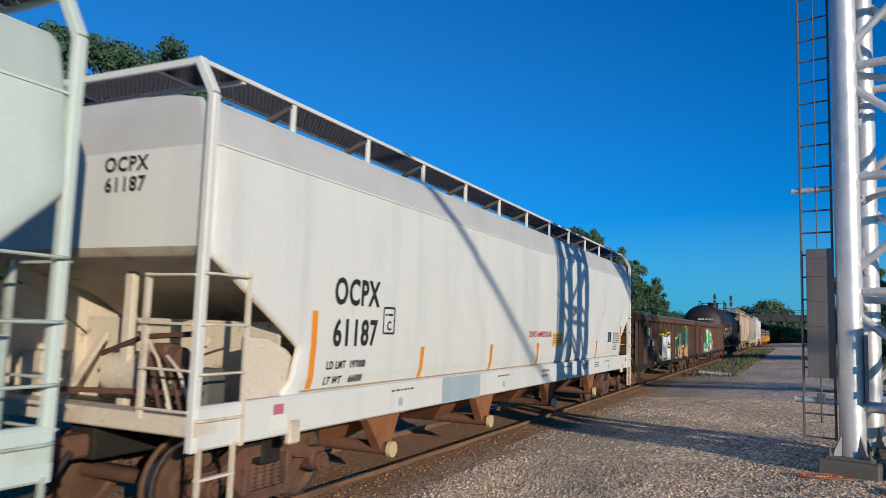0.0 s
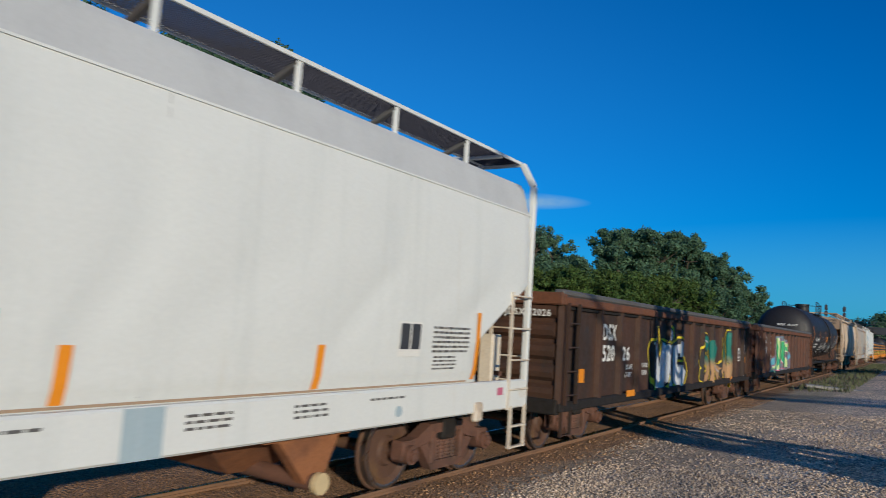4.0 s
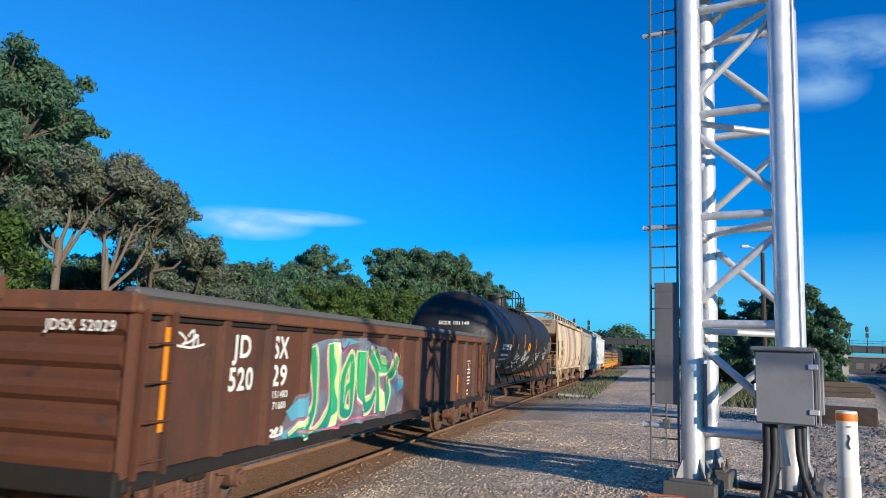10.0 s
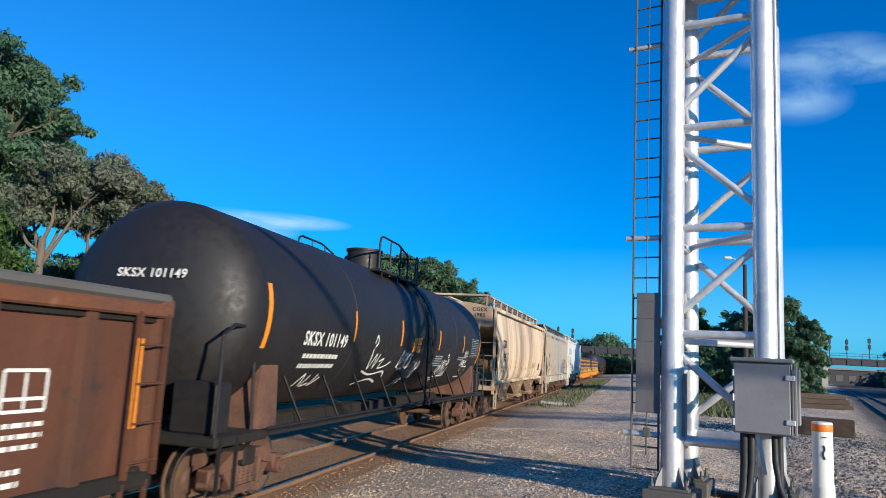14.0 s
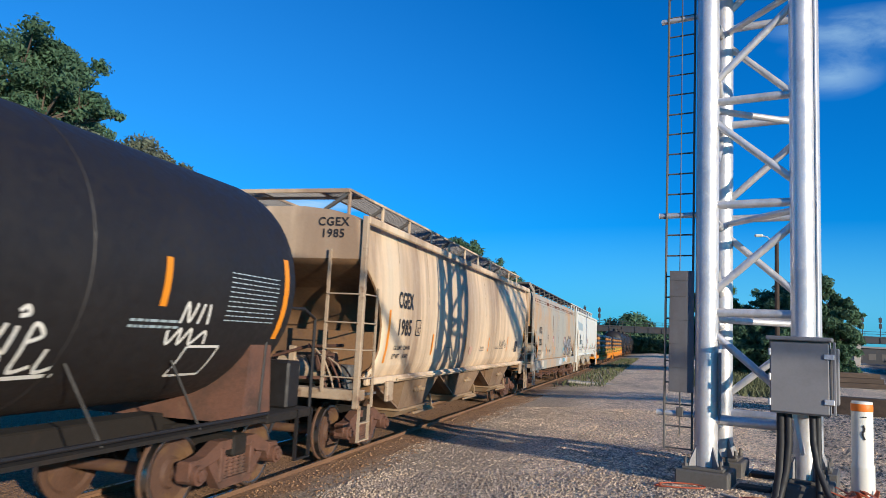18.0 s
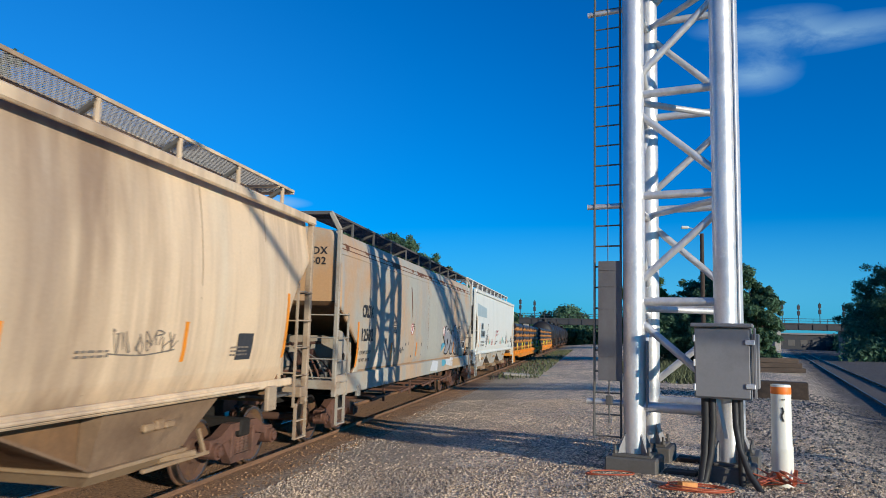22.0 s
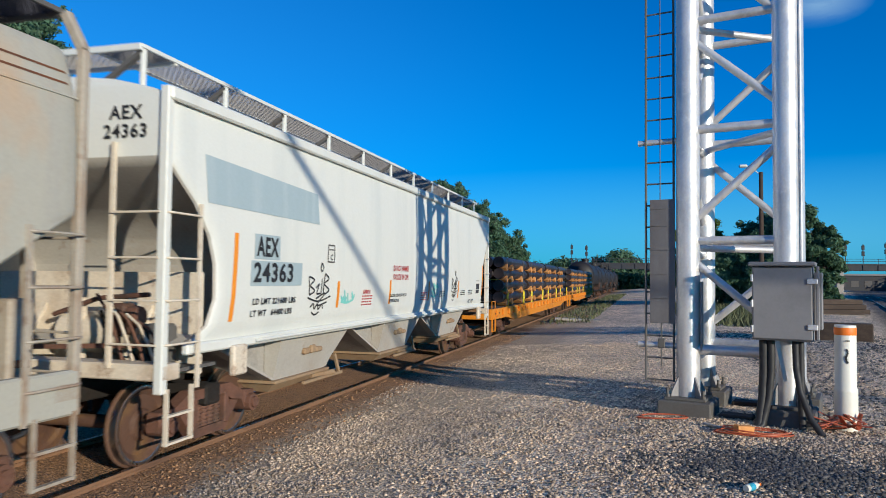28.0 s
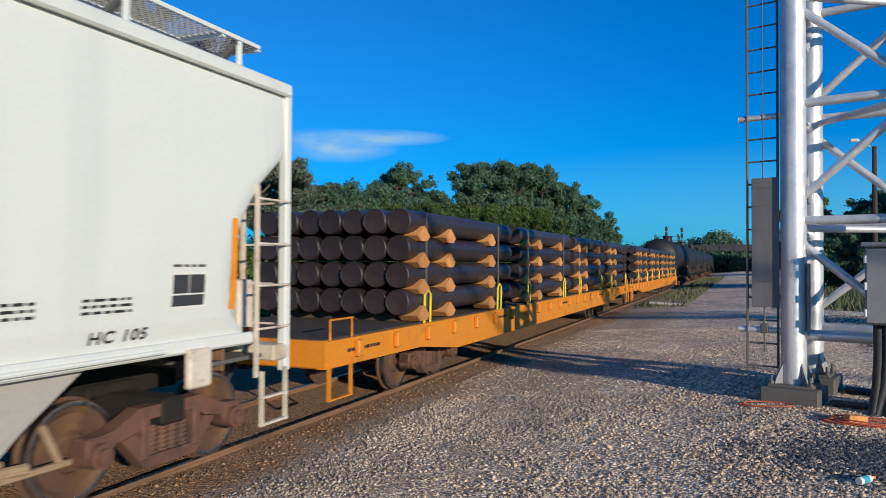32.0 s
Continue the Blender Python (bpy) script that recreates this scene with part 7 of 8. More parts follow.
    lettering("LT WT   64400 LBS", Y(113.95), 1.69, 0.11, 1.1, "ink", car, xs)
    for u, z0, z1, w, ln in ((113.0, 1.62, 2.68, 0.09, -0.03), (116.07, 1.68, 2.1, 0.09, 0), (118.56, 1.66, 2.12, 0.09, 0), (121.21, 1.66, 2.1, 0.09, 0), (123.98, 1.66, 2.1, 0.09, 0), (126.92, 1.68, 2.58, 0.09, 0.0)):
        patch("reflective_strip", rect(Y(u), z0, z1, w, ln), "orange", car, xs, label="orange reflective strip")
    lettering("WARNING", Y(117.3), 1.91, 0.1, 0.36, "ink_red", car, xs)
    lettering("DO NOT HAMMER", Y(119.15), 2.35, 0.15, 0.95, "ink_red", car, xs)
    lettering("ON SIDE OF CAR", Y(119.15), 2.18, 0.15, 0.95, "ink_red", car, xs)
    o = [(Y(a), b) for a, b in ((115.62, 2.4), (115.86, 2.4), (115.86, 2.66), (115.62, 2.66))]
    strokes([[o[0], o[1]], [o[1], o[2]], [o[2], o[3]], [o[3], o[0]]], 0.022, "chord", car, xs, name="plate_frame")
    lettering("C", Y(115.74), 2.47, 0.12, 0.08, "chord", car, xs)
    bars(Y(115.74), 2.58, 1, 0.18, 0.05, "chord", car, xs, 3)
    for base, w_ in ((115.35, 1.0), (123.55, 0.82)):
        for ln in ([(-0.36, 2.17), (-0.33, 1.9)], [(-0.36, 2.17), (-0.18, 2.12), (-0.31, 2.04), (-0.16, 1.96), (-0.33, 1.9)], [(-0.12, 2.0), (0.0, 2.06), (-0.09, 1.92), (0.04, 1.92)], [(0.09, 2.14), (0.06, 1.9)], [(0.02, 2.3), (0.06, 2.37), (0.12, 2.31), (0.06, 2.25), (0.02, 2.31)],
                   [(0.19, 2.22), (0.15, 1.92), (0.35, 1.97), (0.17, 2.06), (0.33, 2.14), (0.19, 2.22)], [(-0.38, 1.86), (0.0, 1.8), (0.42, 1.87)], [(-0.1, 1.84), (0.2, 1.92), (-0.04, 1.74), (0.3, 1.78)],
                   [(-0.26, 1.72), (-0.16, 1.77), (-0.12, 1.69), (-0.02, 1.76), (0.02, 1.68), (0.14, 1.75), (0.18, 1.68)], [(-0.2, 1.64), (-0.08, 1.6), (0.06, 1.64)]):
            strokes([[(Y(base + a * w_), b) for a, b in ln]], 0.026, "ink", car, xs, label="black spray-paint tag")
    for k, t_ in enumerate(("CAUTION: OPEN ROOF HATCH", "BEFORE UNLOADING")):
        lettering(t_, Y(119.05 - 0.22 * k), 1.82 - 0.1 * k, 0.085, 1.0 - 0.42 * k, "ink", car, xs)
    scribble(car, xs, Y(121.7), 1.9, 0.55, 0.3, "gteal_light", 19, 0.04)
    scribble(car, xs, Y(116.45), 1.86, 0.5, 0.2, "gteal_light", 23, 0.04)
    for u, r_, mt in ((117.36, 4, "ink_red"), (120.85, 4, "ink_red"), (122.4, 3, "ink"), (124.5, 3, "ink"), (125.4, 3, "ink")):
        bars(Y(u), 1.83, r_, 0.5, 0.05, mt, car, xs, int(u * 2))
    patch("data_panel", rect(Y(126.3), 1.72, 2.06, 0.46), "ink_white", car, xs, label="white data panel")
    for a, b, w_ in ((-0.105, 1.86, 0.2), (0.105, 1.86, 0.2), (0.0, 1.745, 0.41)):
        patch("data_panel", rect(Y(126.3) + a, b, b + (0.17 if w_ < 0.3 else 0.1), w_), "bridge", car, lambda z: xs(z) + 0.003, label="dark data field")
    bars(Y(126.3), 2.1, 1, 0.42, 0.05, "chord", car, xs, 77)
    lettering("HC 105", Y(125.55), 1.53, 0.14, 0.6, "ink", car, xs)
    end_text(car, -half, 3.86, ("AEX", "24363"), "ink")


def end_text(car, e, z, lines, material, x=1.05, d=0.05, size=0.2):
    """Writing on the leading end wall."""
    for i, s in enumerate(lines):
        me = font_mesh(s, size)
        ob = new("lettering", me)
        me.materials.append(M[material])
        ob.parent = car
        ob.matrix_basis = Matrix.Translation((x, e + d, z - 0.2 * i)) @ pose(0, 0, 0, 90, 0, 0)


def scribble(car, xs, y, z, w, h, material, seed, width):
    rng = random.Random(seed)
    lines = []
    n = max(4, int(w / 0.11))
    for i in range(n):
        c = y - w / 2 + w * (i + 0.5) / n
        pts = [(c + rng.uniform(-0.1, 0.1), z + rng.uniform(-0.5, 0.5) * h) for _ in range(rng.randint(3, 6))]
        lines.append(pts)
    lines.append([(y - w / 2, z - h * 0.45), (y, z - h * 0.55), (y + w / 2, z - h * 0.35)])
    return strokes(lines, width, material, car, xs, label="scrawled spray-paint tag")


build_hoppers()


def drape(name, outline, material, car, ribs, lift=0.003, label="", zmin=None):
    """A shape of paint that follows the side sheet and its posts."""
    me = bpy.data.meshes.new(name)
    bm = bmesh.new()
    bm.faces.new([bm.verts.new((0, y, z)) for y, z in outline]).normal_update()
    bmesh.ops.triangulate(bm, faces=bm.faces[:])
    ys = [y for y, _ in outline]
    if zmin is not None:
        bmesh.ops.bisect_plane(bm, geom=bm.verts[:] + bm.edges[:] + bm.faces[:], plane_co=(0, 0, zmin), plane_no=(0, 0, 1), clear_inner=True)
    bmesh.ops.triangulate(bm, faces=bm.faces[:])
    for r in ribs:
        for d in (-RIB_W, -RIB_W * 0.7, RIB_W * 0.7, RIB_W):
            if min(ys) < r + d < max(ys):
                bmesh.ops.bisect_plane(bm, geom=bm.verts[:] + bm.edges[:] + bm.faces[:], plane_co=(0, r + d, 0), plane_no=(0, 1, 0))
    for v in bm.verts:
        v.co.x = rib_x(v.co.y, ribs) + lift
    bm.normal_update()
    bm.to_mesh(me)
    bm.free()
    me.materials.append(M[material])
    ob = new(name, me)
    ob.parent = car
    return tagged(ob, label) if label else ob


RIB_W, RIB_D = 0.085, 0.085


def rib_x(y, ribs):
    d = min(abs(y - r) for r in ribs) / RIB_W
    return 1.5 + RIB_D * min(max((1 - d) / 0.3, 0), 1)


def drape_strokes(lines, width, material, car, ribs, lift=0.006, label=""):
    """Sprayed lines that follow the side sheet and its posts."""
    gs = []
    m_ = max(1, int(width / 0.012))
    for ln in lines:
        g = G()
        gs.append(g)
        pts, n = [], len(ln)
        for i in range(n - 1):
            p0, p1, p2, p3 = ln[max(i - 1, 0)], ln[i], ln[i + 1], ln[min(i + 2, n - 1)]
            m = max(4, int(math.hypot(p2[0] - p1[0], p2[1] - p1[1]) / 0.02))
            for k in range(m):
                t = k / m
                pts.append(tuple(0.5 * (2 * p1[c] + (p2[c] - p0[c]) * t + (2 * p0[c] - 5 * p1[c] + 4 * p2[c] - p3[c]) * t * t + (3 * p1[c] - p0[c] - 3 * p2[c] + p3[c]) * t ** 3) for c in (0, 1)))
        pts.append(ln[-1])
        o = len(g.v)
        for i, (y, z) in enumerate(pts):
            a, b = pts[max(i - 1, 0)], pts[min(i + 1, len(pts) - 1)]
            q = math.hypot(b[0] - a[0], b[1] - a[1]) or 1
            w = width * (0.8 + 0.25 * math.sin(i * 0.13 + o))
            ny, nz = -(b[1] - a[1]) / q * w / 2, (b[0] - a[0]) / q * w / 2
            for k in range(m_ + 1):
                q = 2 * k / m_ - 1
                g.v.append((rib_x(y + q * ny, ribs) + lift + 0.00001 * i + 0.0003 * len(gs), y + q * ny, z + q * nz))
        for i in range(len(pts) - 1):
            for k in range(m_):
                a = o + (m_ + 1) * i + k
                g.f.append((a, a + 1, a + m_ + 2, a + m_ + 1))
                g.m.append(0)
    return [h.ob("graffiti", material, car, label) for h in gs]


def gondola(u0, u1, label, seed, rib0, pitch):
    car, half = start_car("gondola_wagon", label, u0, u1)
    rng = random.Random(seed)
    paint = "brown_dark" if seed == 1 else "brown"
    zb, zt = 0.84, 2.46
    for s in (-1, 1):
        G().box(s * 1.47, s * 1.5, -half + 0.1, half - 0.1, zb, zt + 0.05).ob("side_sheet", paint, car)
        G().box(s * 1.44, s * 1.63, -half + 0.02, half - 0.02, zt, 2.6, 0.02).ob("top_chord", "rust", car, "rusty top chord")
        # Dark strip added to paint the shade line below the chord.
        G().box(s * 1.5, s * 1.555, -half + 0.1, half - 0.1, zt - 0.055, zt - 0.003).ob("chord_lip", "dark", car, "dark strip standing for the shade under the top chord")
        G().box(s * 1.42, s * 1.6, -half + 0.0, half - 0.0, 2.603, 2.71, 0.03).ob("chord_cap", "chord", car, "dusty grey cap of the top chord")
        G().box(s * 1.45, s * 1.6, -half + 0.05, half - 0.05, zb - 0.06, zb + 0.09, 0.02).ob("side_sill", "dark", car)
        for y in [rib0 + pitch * k - u0 - half for k in range(14)] + [-half + 0.12, half - 0.12]:
            w = RIB_W
            g = G()
            g.loft([[(s * 1.5, y - w, z), (s * (1.5 + d), y - w * 0.7, z), (s * (1.5 + d), y + w * 0.7, z), (s * 1.5, y + w, z)] for z, d in ((zb, RIB_D), (zb + 0.3, RIB_D), (zt, RIB_D))])
            g.ob("side_post", paint, car)
    G().box(-1.46, 1.46, -half + 0.2, half - 0.2, 0.9, 0.96).ob("floor", "rust", car)
    G().box(-1.3, 1.3, -half + 0.35, half - 0.35, 0.97, 2.1, 0.2).ob("load", "rust", car, "heap of rusty scrap inside")
    for s in (-1, 1):
        e = s * half
        g = G()
        prof = []
        z = zb
        k = 0
        pts = [(0.0, zb)]
        for k in range(5):
            z0 = zb + 0.08 + k * 0.33
            pts += [(0.0, z0), (0.07, z0 + 0.06), (0.09, z0 + 0.14), (0.07, z0 + 0.22), (0.0, z0 + 0.28)]
        pts += [(0.0, zt + 0.1)]
        outer = [(s * half - s * 0.1 + s * d, zz) for d, zz in pts]
        inner = [(s * half - s * 0.16, zz) for d, zz in reversed(pts)]
        g.prism(outer + inner, "x", -1.46, 1.46)
        g.ob("end_wall", paint, car, "corrugated end wall")
        G().box(-1.6, 1.6, e - s * 0.16, e + s * 0.04, zt, 2.66, 0.02).ob("end_chord", "rust", car)
        G().box(-1.55, 1.55, e - s * 0.3, e + s * 0.02, zb - 0.1, zb + 0.14, 0.02).ob("end_sill", "dark", car)
        for sx in (-1, 1):
            st = G()
            for d in (0.12, 0.56):
                st.bar((sx * 1.64, e - s * d, 0.9), (sx * 1.64, e - s * d, 2.5), 0.06, 0.03)
            lad = st.ob("ladder_stile", paint, car)
            for zz in (1.05, 1.42, 1.8, 2.18):
                G().tube([(sx * 1.66, e - s * 0.1, zz), (sx * 1.66, e - s * 0.58, zz)], 0.013, 6).ob("ladder_rung", paint, lad)
            sp = G().bar((sx * 1.58, e - s * 0.14, 0.85), (sx * 1.58, e - s * 0.14, 0.4), 0.05, 0.02).bar((sx * 1.58, e - s * 0.5, 0.85), (sx * 1.58, e - s * 0.5, 0.4), 0.05, 0.02).bar((sx * 1.58, e - s * 0.12, 0.42), (sx * 1.58, e - s * 0.52, 0.42), 0.05, 0.02)
            sp.ob("stirrup_step", paint, car)
    running_gear(car, half, 2.0, 1.15)
    return car, half, [rib0 + pitch * k - u0 - half for k in range(14)]


FLAT = lambda z: 1.5
PROUD = lambda z: 1.622


def build_gondolas():
    car, half, ribs = gondola(24.3, 39.85, "brown open gondola wagon with silver and teal graffiti", 1, 25.01, 1.0736)
    Y = lambda u: u - 24.3 - half
    xs = FLAT
    lettering("JDSX", Y(26.55), 2.06, 0.4, 0.86, "ink_white", car, lambda z: 1.52)
    lettering("520", Y(26.58), 1.68, 0.4, 0.62, "ink_white", car, lambda z: 1.52)
    lettering("26", Y(27.54), 1.67, 0.36, 0.42, "ink_white", car, lambda z: 1.52)
    for s_, u_, z_, w_ in (("LD LMT", 27.8, 1.42, 0.4), ("LT WT", 27.75, 1.27, 0.36), ("191700", 28.78, 1.44, 0.36), ("71300", 28.76, 1.285, 0.32)):
        lettering(s_, Y(u_), z_, 0.13, w_, "ink_white", car, lambda z: 1.505)
    patch("orange_label", rect(Y(25.31), 1.2, 1.43, 0.42), "orange", car, xs, label="bright orange label")
    patch("reflective_strip", rect(Y(27.69), 0.87, 0.99, 0.48), "orange", car, lambda z: 1.602, label="orange reflective strip")
    g = lambda pts: [(Y(a), b) for a, b in pts]
    # silver piece with a yellow outline
    silver = [
        [(29.23, 1.92), (29.56, 2.1), (29.7, 1.73), (29.85, 1.35), (29.98, 1.72), (30.08, 1.93), (30.5, 1.85), (30.45, 1.37), (30.24, 0.87), (29.49, 0.87), (29.51, 1.13), (29.31, 1.62)],
        [(30.6, 1.81), (30.88, 1.88), (30.84, 1.35), (30.95, 0.95), (30.63, 0.87), (30.55, 1.3)],
        [(30.98, 1.88), (31.41, 1.98), (31.74, 1.87), (31.72, 1.62), (31.32, 1.6), (31.25, 1.42), (31.75, 1.39), (32.09, 1.23), (31.85, 0.9), (31.38, 0.87), (30.98, 1.0), (30.86, 1.35), (30.86, 1.7)],
        [(30.71 + 0.17 * math.cos(k * 0.5236), 2.1 + 0.14 * math.sin(k * 0.5236)) for k in range(12)],
    ]
    for p in silver:
        drape_strokes([g(p + p[:2])], 0.15, "gblack", car, ribs, 0.003, "black graffiti shadow")
        drape("graffiti", g(p), "silver", car, ribs, 0.005, "silver graffiti lettering")
    drape_strokes([g(p) for p in (
        [(29.42, 0.87), (29.28, 1.01), (29.09, 1.46), (29.01, 1.78), (29.22, 1.98), (29.52, 2.01), (29.53, 2.18), (29.67, 2.26), (29.79, 1.98), (29.86, 1.63), (29.96, 1.95), (30.01, 2.0), (30.5, 1.93), (30.97, 1.95), (31.33, 2.06), (31.72, 1.94)],
        [(31.3, 1.51), (31.5, 1.52), (31.72, 1.66), (32.19, 1.27), (31.93, 0.88)], [(30.3, 0.88), (30.45, 1.2), (30.54, 0.88)], [(30.95, 0.88), (31.05, 0.96), (31.25, 0.87)],
        [(30.71 + 0.24 * math.cos(k * 0.5236), 2.1 + 0.2 * math.sin(k * 0.5236)) for k in range(14)])], 0.055, "gyellow", car, ribs, 0.009, "yellow graffiti outline")
    # teal and tan piece
    lines = [g(p) for p in (
        [(34.28, 1.88), (34.1, 1.95), (33.92, 1.92), (33.78, 1.78), (33.82, 1.58), (34.08, 1.44), (34.26, 1.28), (34.2, 1.08), (33.74, 0.96)],
        [(34.56, 2.02), (34.66, 1.45), (34.74, 0.9)], [(35.22, 1.9), (34.9, 1.5), (35.25, 1.22), (35.62, 1.08)],
        [(35.86, 0.98), (35.9, 1.5), (35.94, 1.98), (36.28, 1.48), (36.6, 0.98)], [(35.95, 1.34), (36.36, 1.32)],
        [(36.78, 0.94), (36.72, 1.5), (36.68, 2.04), (36.98, 2.06), (37.1, 1.86), (36.86, 1.56), (37.28, 1.46), (37.36, 1.16), (37.08, 0.96), (36.8, 0.92)])]
    for w_, m_, h_, t_ in ((0.54, "gyellow", 0.003, "yellow graffiti outline"), (0.48, "gblack", 0.014, "black graffiti shadow"), (0.37, "gfade", 0.025, "teal and tan graffiti lettering")):
        drape_strokes(lines, w_, m_, car, ribs, h_, t_)
    drape_strokes([g(p) for p in ([(33.9, 1.36), (34.05, 1.3), (34.0, 1.2), (33.86, 1.24), (33.9, 1.36)], [(34.96, 1.1), (35.0, 1.24), (35.2, 1.06)], [(36.9, 1.86), (36.94, 1.76), (36.88, 1.7)], [(36.98, 1.32), (37.06, 1.24), (36.98, 1.1)])], 0.035, "gyellow", car, ribs, 0.034, "yellow graffiti outline")
    drape_strokes([g([(33.56, 0.98), (33.52, 1.25), (33.56, 1.55), (33.62, 1.85)])], 0.22, "gblack", car, ribs, 0.006, "black graffiti shadow")
    drape_strokes([g([(33.56, 0.9), (33.42, 1.06), (33.5, 1.3), (33.36, 1.44), (33.48, 1.76), (33.66, 1.98)])], 0.045, "gyellow", car, ribs, 0.012, "yellow graffiti outline")
    drape_strokes([[(a - 0.1, b + 0.06) for a, b in ln[:4]] for ln in lines[:1] + lines[2:3]], 0.03, "silver", car, ribs, 0.036, "pale graffiti highlight")
    scribble(car, xs, Y(32.95), 1.6, 0.4, 0.5, "chord", 41, 0.03)
    o = g([(38.15, 1.43), (38.65, 1.43), (38.65, 1.8), (38.15, 1.8)])
    strokes([[o[0], o[1]], [o[1], o[2]], [o[2], o[3]], [o[3], o[0]], [((o[0][0] + o[1][0]) / 2, 1.47), ((o[0][0] + o[1][0]) / 2, 1.8)]], 0.035, "ink_white", car, xs, name="panel_frame")
    bars(Y(38.4), 1.74, 2, 0.36, 0.1, "ink_white", car, xs, 16)
    strokes([[(o[0][0], 1.53), (o[1][0], 1.53)]], 0.03, "ink_white", car, xs, name="panel_frame")
    bars(Y(39.3), 1.88, 3, 0.42, 0.12, "ink_white", car, xs, 6)
    patch("orange_label", g([(39.15, 1.33), (39.55, 1.35), (39.57, 1.55), (39.45, 1.51), (39.38, 1.59), (39.3, 1.51), (39.2, 1.56)]), "orange", car, xs, label="torn orange label")
    bars(Y(39.25), 1.0, 2, 0.5, 0.09, "ink_white", car, xs, 7)
    patch("reflective_strip", rect(Y(36.9), 0.9, 1.0, 0.3), "orange", car, lambda z: 1.604)
    end_text(car, -half, 2.32, ("JDSX 52026",), "ink_white", 0.98, 0.0, 0.15)
    # second gondola
    car, half, ribs = gondola(41.35, 57.15, "brown open gondola wagon with green and pink graffiti", 2, 41.91, 1.085)
    Y = lambda u: u - 41.35 - half
    g = lambda pts: [(Y(a), b) for a, b in pts]
    patch("reflective_strip", rect(Y(41.91), 1.3, 2.34, 0.15), "orange", car, lambda z: 1.5 + RIB_D, label="orange reflective strip")
    scribble(car, xs, Y(42.4), 2.25, 0.5, 0.2, "ink_white", 43, 0.025)
    for s_, u_, z_, h_, w_ in (("JD", 43.45, 2.15, 0.38, 0.42), ("SX", 44.42, 2.15, 0.4, 0.42), ("520", 43.45, 1.76, 0.38, 0.55), ("29", 44.42, 1.78, 0.38, 0.42), ("151400", 44.46, 1.54, 0.13, 0.42), ("71600", 44.46, 1.395, 0.13, 0.37)):
        lettering(s_, Y(u_), z_, h_, w_, "ink_white", car, lambda z: 1.505)
    scribble(car, xs, Y(44.43), 1.06, 0.36, 0.12, "ink_white", 44, 0.03)
    drape("graffiti", g([(44.42, 0.95), (44.97, 1.49), (45.31, 1.57), (45.33, 2.22), (45.96, 2.32), (47.35, 2.37), (49.21, 2.1), (49.63, 1.29), (49.39, 0.9), (47.33, 0.87), (45.0, 0.87)]), "gmauve", car, ribs, 0.002, "faded blue and mauve sprayed background")
    for p in ([(44.7, 1.3), (45.2, 1.5), (45.3, 1.25), (44.9, 1.15)], [(44.5, 1.0), (45.2, 1.15), (45.5, 1.0), (44.9, 0.88)], [(46.4, 2.15), (46.7, 2.35), (47.3, 2.3), (46.9, 2.25)], [(49.2, 1.5), (49.5, 1.6), (49.4, 1.3)]):
        drape("graffiti", g(p), "gblue", car, ribs, 0.003, "blue spray")
    lines = [g(p) for p in (
        [(45.42, 2.2), (45.52, 1.8), (45.56, 1.35), (45.3, 1.06), (44.8, 0.93)], [(46.08, 2.26), (46.14, 1.75), (46.15, 1.25), (45.9, 1.0), (45.4, 0.9)],
        [(46.5, 1.3), (46.62, 1.75), (46.92, 2.06), (46.98, 1.62), (46.96, 1.18), (46.62, 1.2), (46.7, 1.5), (46.96, 1.62)],
        [(47.28, 2.15), (47.28, 1.72), (47.4, 1.24), (47.84, 1.22), (48.1, 1.46)], [(47.74, 2.15), (48.12, 1.86), (48.22, 1.5), (48.28, 1.05)],
        [(48.05, 2.14), (48.36, 1.85), (48.66, 1.98)], [(49.28, 2.04), (48.95, 1.74), (48.55, 1.66), (48.78, 1.4), (48.54, 0.94)])]
    for w_, m_, h_, t_ in ((0.38, "gpink", 0.004, "pink graffiti outline"), (0.33, "ink_white", 0.012, "white edge of graffiti lettering"), (0.29, "glime", 0.021, "pale lime edge of graffiti lettering")):
        drape_strokes(lines, w_, m_, car, ribs, h_, t_)
    drape_strokes([[(a - 0.03, b - 0.02) for a, b in ln] for ln in lines], 0.17, "gmint_fade", car, ribs, 0.031, "green graffiti lettering")
    drape_strokes([[(a + 0.1, b) for a, b in ln[:3]] for ln in lines[:5]], 0.02, "ink_white", car, ribs, 0.036, "white graffiti highlight")
    drape_strokes([g(p) for p in ([(45.0, 1.0), (46.2, 0.95), (47.0, 1.02), (48.2, 1.0)], [(46.2, 2.3), (46.45, 2.1), (46.8, 2.3)], [(47.4, 2.2), (47.6, 2.0), (47.9, 2.2)], [(48.9, 2.2), (49.2, 1.8), (49.4, 2.1)])], 0.035, "gpink", car, ribs, 0.038, "pink graffiti filling")
    for u, z0, z1 in ((45.26, 1.2, 1.62), (51.86, 1.1, 1.58), (54.18, 1.12, 1.58)):
        patch("reflective_strip", rect(Y(u), z0, z1, 0.13), "orange", car, lambda z: 1.525, label="orange reflective strip")
    o = g([(55.2, 1.6), (55.65, 1.6), (55.65, 1.93), (55.2, 1.93)])
    strokes([[o[0], o[1]], [o[1], o[2]], [o[2], o[3]], [o[3], o[0]], [((o[0][0] + o[1][0]) / 2, 1.62), ((o[0][0] + o[1][0]) / 2, 1.91)], [(o[0][0], 1.7), (o[1][0], 1.7)]], 0.03, "ink_white", car, xs, name="panel_frame")
    bars(Y(55.45), 1.47, 3, 0.42, 0.09, "ink_white", car, xs, 8)
    bars(Y(55.3), 1.1, 2, 0.35, 0.1, "ink_white", car, xs, 9)
